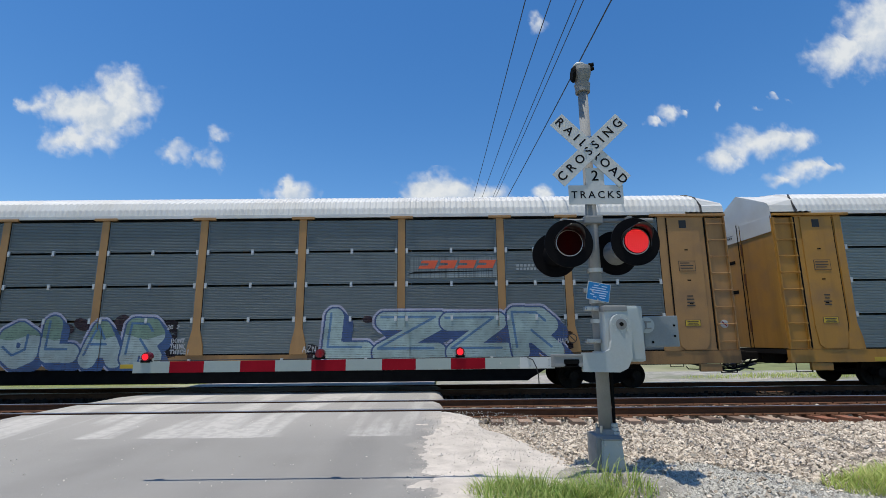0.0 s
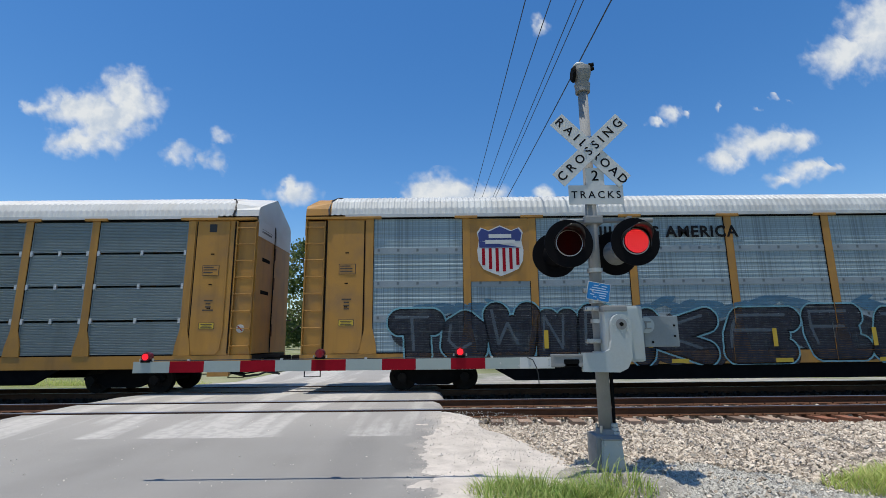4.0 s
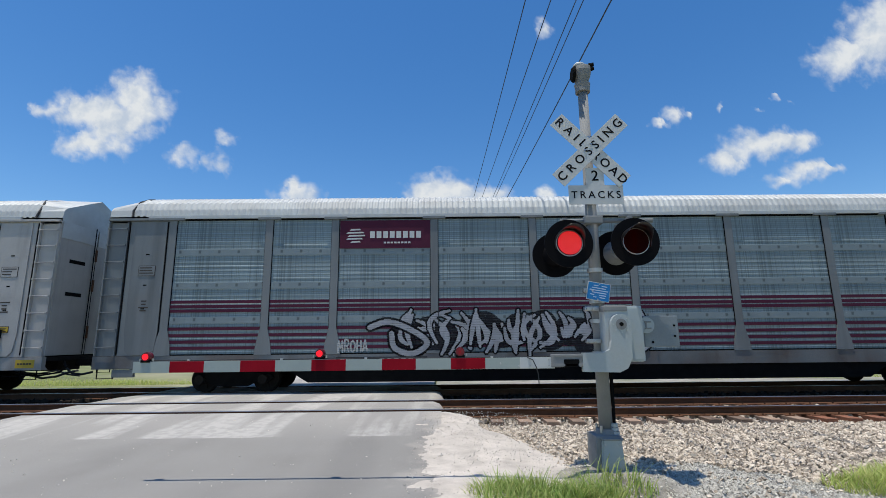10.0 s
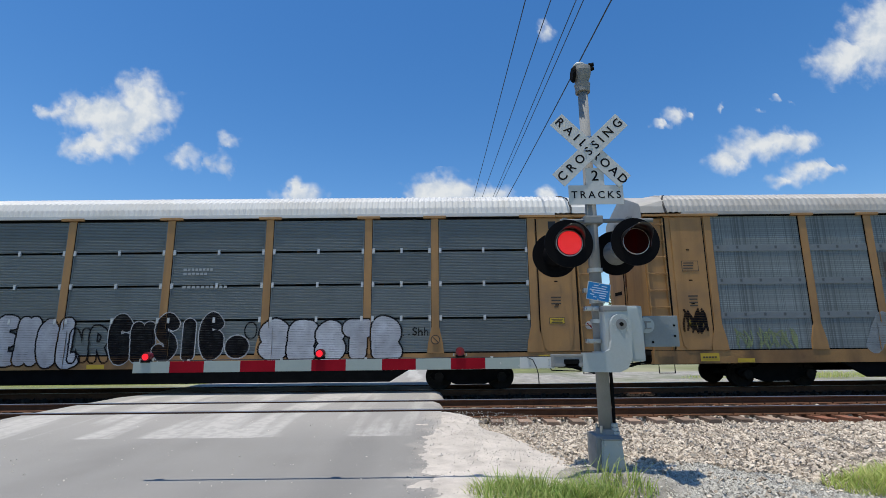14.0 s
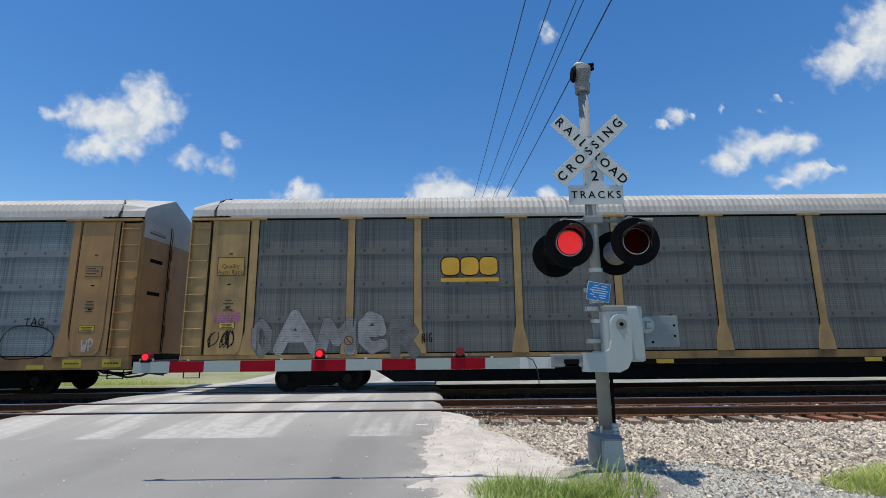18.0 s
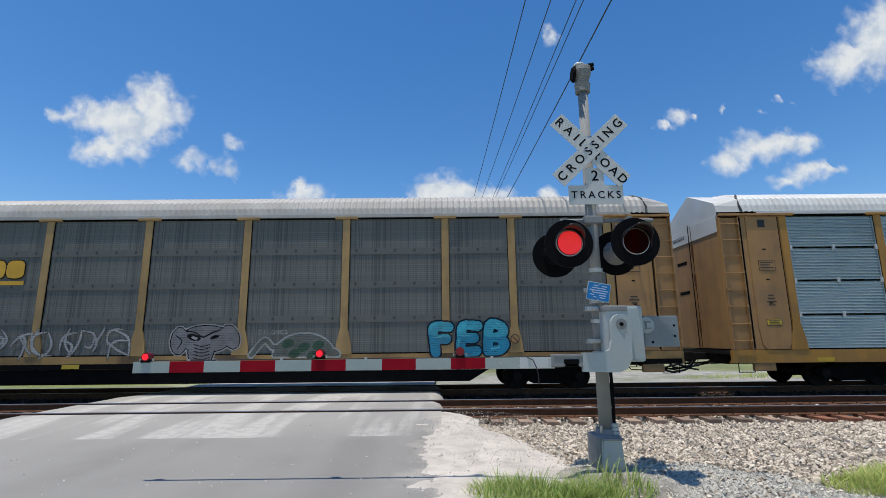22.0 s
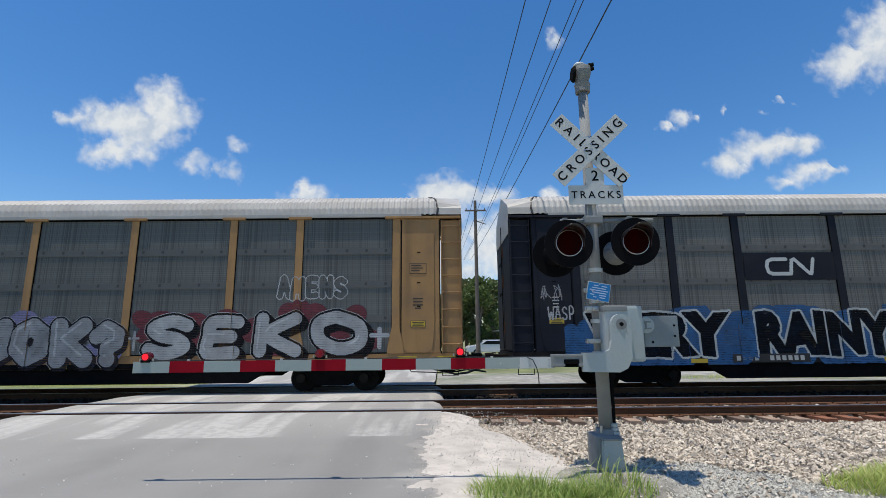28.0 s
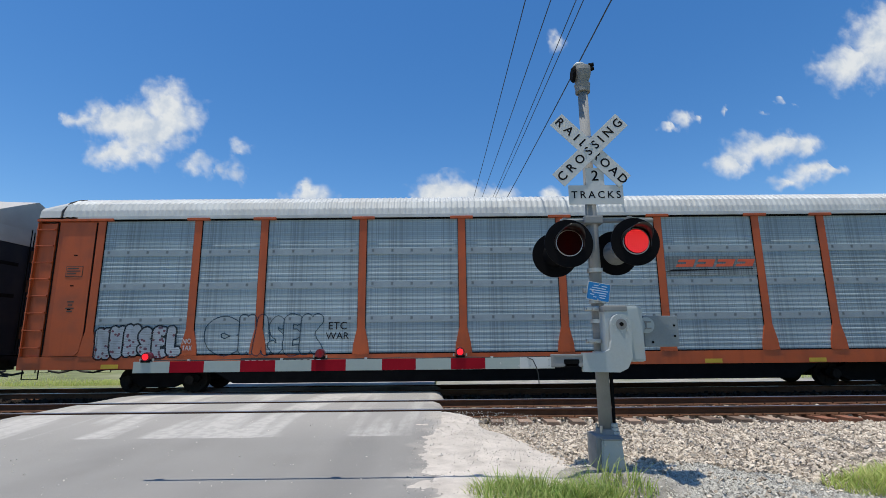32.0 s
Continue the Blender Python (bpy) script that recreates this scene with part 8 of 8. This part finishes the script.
for j, (tx, a, b) in enumerate((("VERY", -11.75, -7.55), ("RAINY", -6.95, -2.9), ("STATE", -2.75, 1.2), ("CREW", 1.3, 5.05), ("2020!", 5.4, 8.5))):
    sp = Spray(a, b, 0.86, 2.12, 0.2)
    m = sp.words(tx, a + 0.05, b - 0.05, 0.88 if j < 4 else 1.02, 2.12 if j < 4 else 2.06, 0.07, 1.04, 0.03)
    sp.fill(sp.grow(m, 4), 2)
    sp.fill(m, 1)
    sp.onto(11, "large black graffiti word with white outline", [(0.006, 0.0065, 0.008), (0.50, 0.53, 0.52)])
tags(11, 10.1, 11.1, 1.1, 1.9, 3, 111, [(0.4, 0.39, 0.37)], "pale scrawl", 0.05)
scrawl(11, "WASP", -12.75, -11.98, 1.95, 2.3, (0.42, 0.42, 0.42), "white tag on the dark end door", 0.04)
tags(11, -12.9, -12.3, 2.45, 2.95, 2, 112, [(0.30, 0.30, 0.31)], "thin white tags on the dark end door", 0.022)
number_plate(11, -7.66, -5.5, 0.72, 0.95)
# car 12
wedge_logo(12, 4.54, 6.98, 3.28, 3.62)
bubble(12, -11.65, -9.3, 1.02, 1.85, 6, 121, [(0.36, 0.41, 0.44), (0.012, 0.02, 0.026)], "pale spotted graffiti letters with dark outline", 0.04, text="HUNSEL", thick=0.46, over=1.25, dots=(0.16, 0.06, 0.09))
bubble(12, -8.6, -5.4, 1.05, 2.1, 6, 122, [DARK, (0.012, 0.045, 0.075)], "thin dark blue graffiti outline", 0.025, text="CHASEK", thick=0.42, hollow=True, over=1.3, widths=[1.8, 0.8, 0.8, 0.8, 0.9, 1.1])
for j, tx in enumerate(("NO", "TAX")):
    scrawl(12, tx, -9.25, -9.0 + 0.03 * j, 1.38 - 0.18 * j, 1.5 - 0.18 * j, (0.46, 0.46, 0.46), "white sprayed words on a post foot", 0.022)
lettering("lettering", "ETC", 0.30, M_INK, CARS[12], pose(-4.95, FACE + 0.006, 1.82))
lettering("lettering", "WAR", 0.28, M_INK, CARS[12], pose(-4.95, FACE + 0.006, 1.54))
number_plate(12, -7.6, -5.2, 0.74, 0.97)


def door_marks(k, dark):
    """Placards and stencils on the end doors that face the road."""
    ink = M_STENCIL if dark else M_DARKST
    for e in (-1, 1):
        c = e * 12.5
        r = random.Random(k * 7 + e)
        f = part("data_stencil", box(c - 0.24, c + 0.24, FACE - 0.012, FACE - 0.006, 3.28, 3.58), ink, CARS[k], "framed data stencil")
        part("stencil_field", box(c - 0.225, c + 0.225, FACE - 0.016, FACE - 0.0125, 3.295, 3.565), {1: M_YELLOW, 2: M_YELLOW, 3: M_SILVER, 4: M_GREYP, 7: M_WORNYELLOW, 11: M_NAVY, 12: M_ORANGE}.get(k, M_TAN), f)
        for j in range(3):
            w = r.uniform(0.25, 0.4)
            part("text_bar", box(c - 0.2, c - 0.2 + w, FACE - 0.019, FACE - 0.0165, 3.50 - 0.075 * j, 3.53 - 0.075 * j), ink, f)
        for j in range(4):
            w = r.uniform(0.12, 0.3)
            part("text_bar", box(c - w / 2, c + w / 2, FACE - 0.010, FACE - 0.006, 2.55 - 0.09 * j, 2.585 - 0.09 * j), ink, CARS[k])
        if k not in (4, 12):
            zc = 1.72 + 0.05 * (k % 3)
            cp = part("caution_plate", box(c - 0.22, c + 0.22, FACE - 0.010, FACE - 0.005, zc, zc + 0.18), M_DARKST, CARS[k], "yellow caution plate in a dark frame")
            part("plate_face", box(c - 0.205, c + 0.205, FACE - 0.0125, FACE - 0.0102, zc + 0.014, zc + 0.166), M_CAUTION, cp)
            for j in range(3):
                part("text_bar", box(c - 0.16 + 0.03 * (j % 2), c + 0.16 - 0.03 * (j % 2), FACE - 0.0145, FACE - 0.0127, zc + 0.03 + 0.045 * j, zc + 0.05 + 0.045 * j), M_DARKST, cp)
        if k in (0, 1, 5, 9):
            part("vent_hole", box(c - 0.12, c + 0.09, FACE - 0.010, FACE - 0.004, 4.55, 4.78), M_PLATE, CARS[k], "dark square opening")
        if k in (0, 1, 2, 5, 8, 9) and e > 0:
            part("round_decal", tube((13.42, FACE + 0.062, 1.78), (13.42, FACE + 0.068, 1.78), 0.115, seg=20), M_STENCIL, CARS[k], "round no-climbing decal")
            part("decal_bar", box(-0.095, 0.095, -0.002, 0.002, -0.014, 0.014), M_REDSH, CARS[k], m=pose(13.42, FACE + 0.059, 1.78, 0, 45, 0))


for k in range(13):
    door_marks(k, k == 11)
    if k in (7, 8, 10):
        strip(k, "sill_strip", -13.7, 13.7, 0.702, 0.845, M_BLACK, 0.021, "black lower edge of the sill")
    # reflectors and plates along the sill
    for j, x in enumerate((-11.2, -8.6, -3.2, -0.3, 2.6, 5.5, 8.4, 11.2)):
        if (j + k) % 4 != 3 and k != 4:
            strip(k, "reflector", x - 0.24, x + 0.24, 0.72, 0.83, M_CAUTION, 0.024, "yellow reflector on the sill")
    if k in (3, 5, 6, 10):
        for x in (-12.2, 12.2, 13.3):
            pl = strip(k, "caution_plate", x - 0.26, x + 0.26, 0.76, 0.98, M_CAUTION, 0.024, "yellow caution plate on the sill")
            bars(k, pl, x - 0.2, x + 0.2, 0.85, 0.89, 5, M_DARKST, 0.030, 0.2)
    if k in (1, 9):
        pl = strip(k, "small_plate", -4.75, -4.42, 0.74, 0.95, M_PLATE, 0.024, "small black plate")
        lettering("lettering", "R1", 0.21, M_STENCIL, pl, pose(-4.585, FACE - 0.002, 0.845))
    if k in (0, 5, 7, 8):
        for x in (-9.076, 9.076):
            ring = part("round_decal", tube((x, FACE - 0.026, 1.42), (x, FACE - 0.021, 1.42), 0.13, seg=20), M_DARKST, CARS[k], "round warning decal on a post foot")
            part("decal_face", tube((x, FACE - 0.030, 1.42), (x, FACE - 0.0265, 1.42), 0.105, seg=20), M_TAN, ring)
            part("decal_slash", box(-0.1, 0.1, -0.002, 0.002, -0.014, 0.014), M_DARKST, ring, m=pose(x, FACE - 0.033, 1.42, 0, 45, 0))


M_FAINT = flat("faint_stencil", (0.33, 0.36, 0.37))
for k, xa, xb, z, n in ((0, 7.6, 8.8, 3.46, 11), (0, 7.6, 8.4, 3.36, 8), (1, -3.25, -1.75, 3.36, 12), (1, -3.25, -2.4, 3.20, 5), (5, 1.9, 2.75, 3.42, 8), (5, 1.9, 3.2, 2.92, 10), (5, 1.9, 2.6, 3.30, 6)):
    st = strip(k, "panel_stencil", xa - 0.02, xa - 0.005, z, z + 0.07, M_FAINT, 0.008, "row of faint pale stencil marks")
    bars(k, st, xa, xb, z, z + 0.07, n, M_FAINT, 0.008, 0.35)
for k in (1, 2, 6, 7, 9, 10):
    for face in (0, 180):
        turn = pose(0, 0, 0, 0, 0, face)
        st = part("cap_stencil", box(CAR_END + 0.019, CAR_END + 0.022, -1.25, -0.35, 4.70, 4.712), M_DARKST, CARS[k], "dark stencil line on the end cap", turn)
        for j in range(9):
            part("text_bar", box(CAR_END + 0.019, CAR_END + 0.022, -1.2 + 0.09 * j, -1.14 + 0.09 * j, 4.60, 4.66), M_DARKST, st)


def flash(first):
    """Times at which a lamp of a flashing pair goes on and off."""
    out, half = [], 0.667
    for k in range(-1, 50):
        a = 0.05 + half * k
        if (k % 2 == 0) == first:
            out.append((a, a + half))
    return out


def motions():
    """The train rolls by, its wheels turn, the lamps' plates swing with the flashing, the clouds drift."""
    run = {0: -139.08, 1: -128.25, 2: -117.60, 3: -107.0, 5: -86.0, 6: -75.29, 7: -64.78, 8: -54.42, 9: -43.55, 10: -33.01, 11: -22.72, 12: -11.80, 13: -1.29, 14: 9.24, 16: 30.40,
           17: 40.97, 18: 51.30, 19: 62.10, 20: 72.78, 21: 83.34, 22: 93.72, 23: 104.52, 24: 115.2, 25: 125.74, 27: 147.0, 28: 157.65, 29: 167.95, 30: 178.81, 31: 189.60, 32: 200.25}
    for k, car in enumerate(CARS):
        walk(car, [(float(t), pose(PITCH * (k - 5) - gone, TRACK_2, LOWER)) for t, gone in run.items()])
    step = math.degrees(SPEED / WHEEL_R) / FPS
    first = WHEELSETS[0]
    walk(first, [(k / FPS, Matrix.Rotation(radians(-step * k), 4, "Y")) for k in range(961)])
    for ws in WHEELSETS[1:]:
        ws.rotation_mode = "QUATERNION"
        ws.animation_data_create()
        ws.animation_data.action = first.animation_data.action
        ws.animation_data.action_slot = first.animation_data.action_slot
    for led, place, which, x, y in SWING:
        away = 90 - math.degrees(math.atan2(x, y))
        rows = [(0.0, 0.0 if which == "right" else away)]
        for a, b in flash(which == "left"):
            if a > 22.4 and b < 29.6 and y > 5.82:
                continue
            for t, ang in ((a - 0.017, away), (a + 0.017, 0.0), (b - 0.017, 0.0), (b + 0.017, away)):
                if 0.04 < t < 31.95:
                    rows.append((t, ang))
        rows.append((32.0, rows[-1][1]))
        walk(led, [(t, Matrix.Translation(place) @ pose(0, 0, 0, 0, 0, ang)) for t, ang in rows])
    for ob, cx, cy, (du, dv) in CLOUDS:
        turn = STAND.to_3x3().to_4x4()
        walk(ob, [(t, Matrix.Translation(sky_at(cx + du * (t - 13) / 32, cy + dv * (t - 13) / 32)) @ turn) for t in (0.0, 8.0, 16.0, 24.0, 32.0)])


motions()
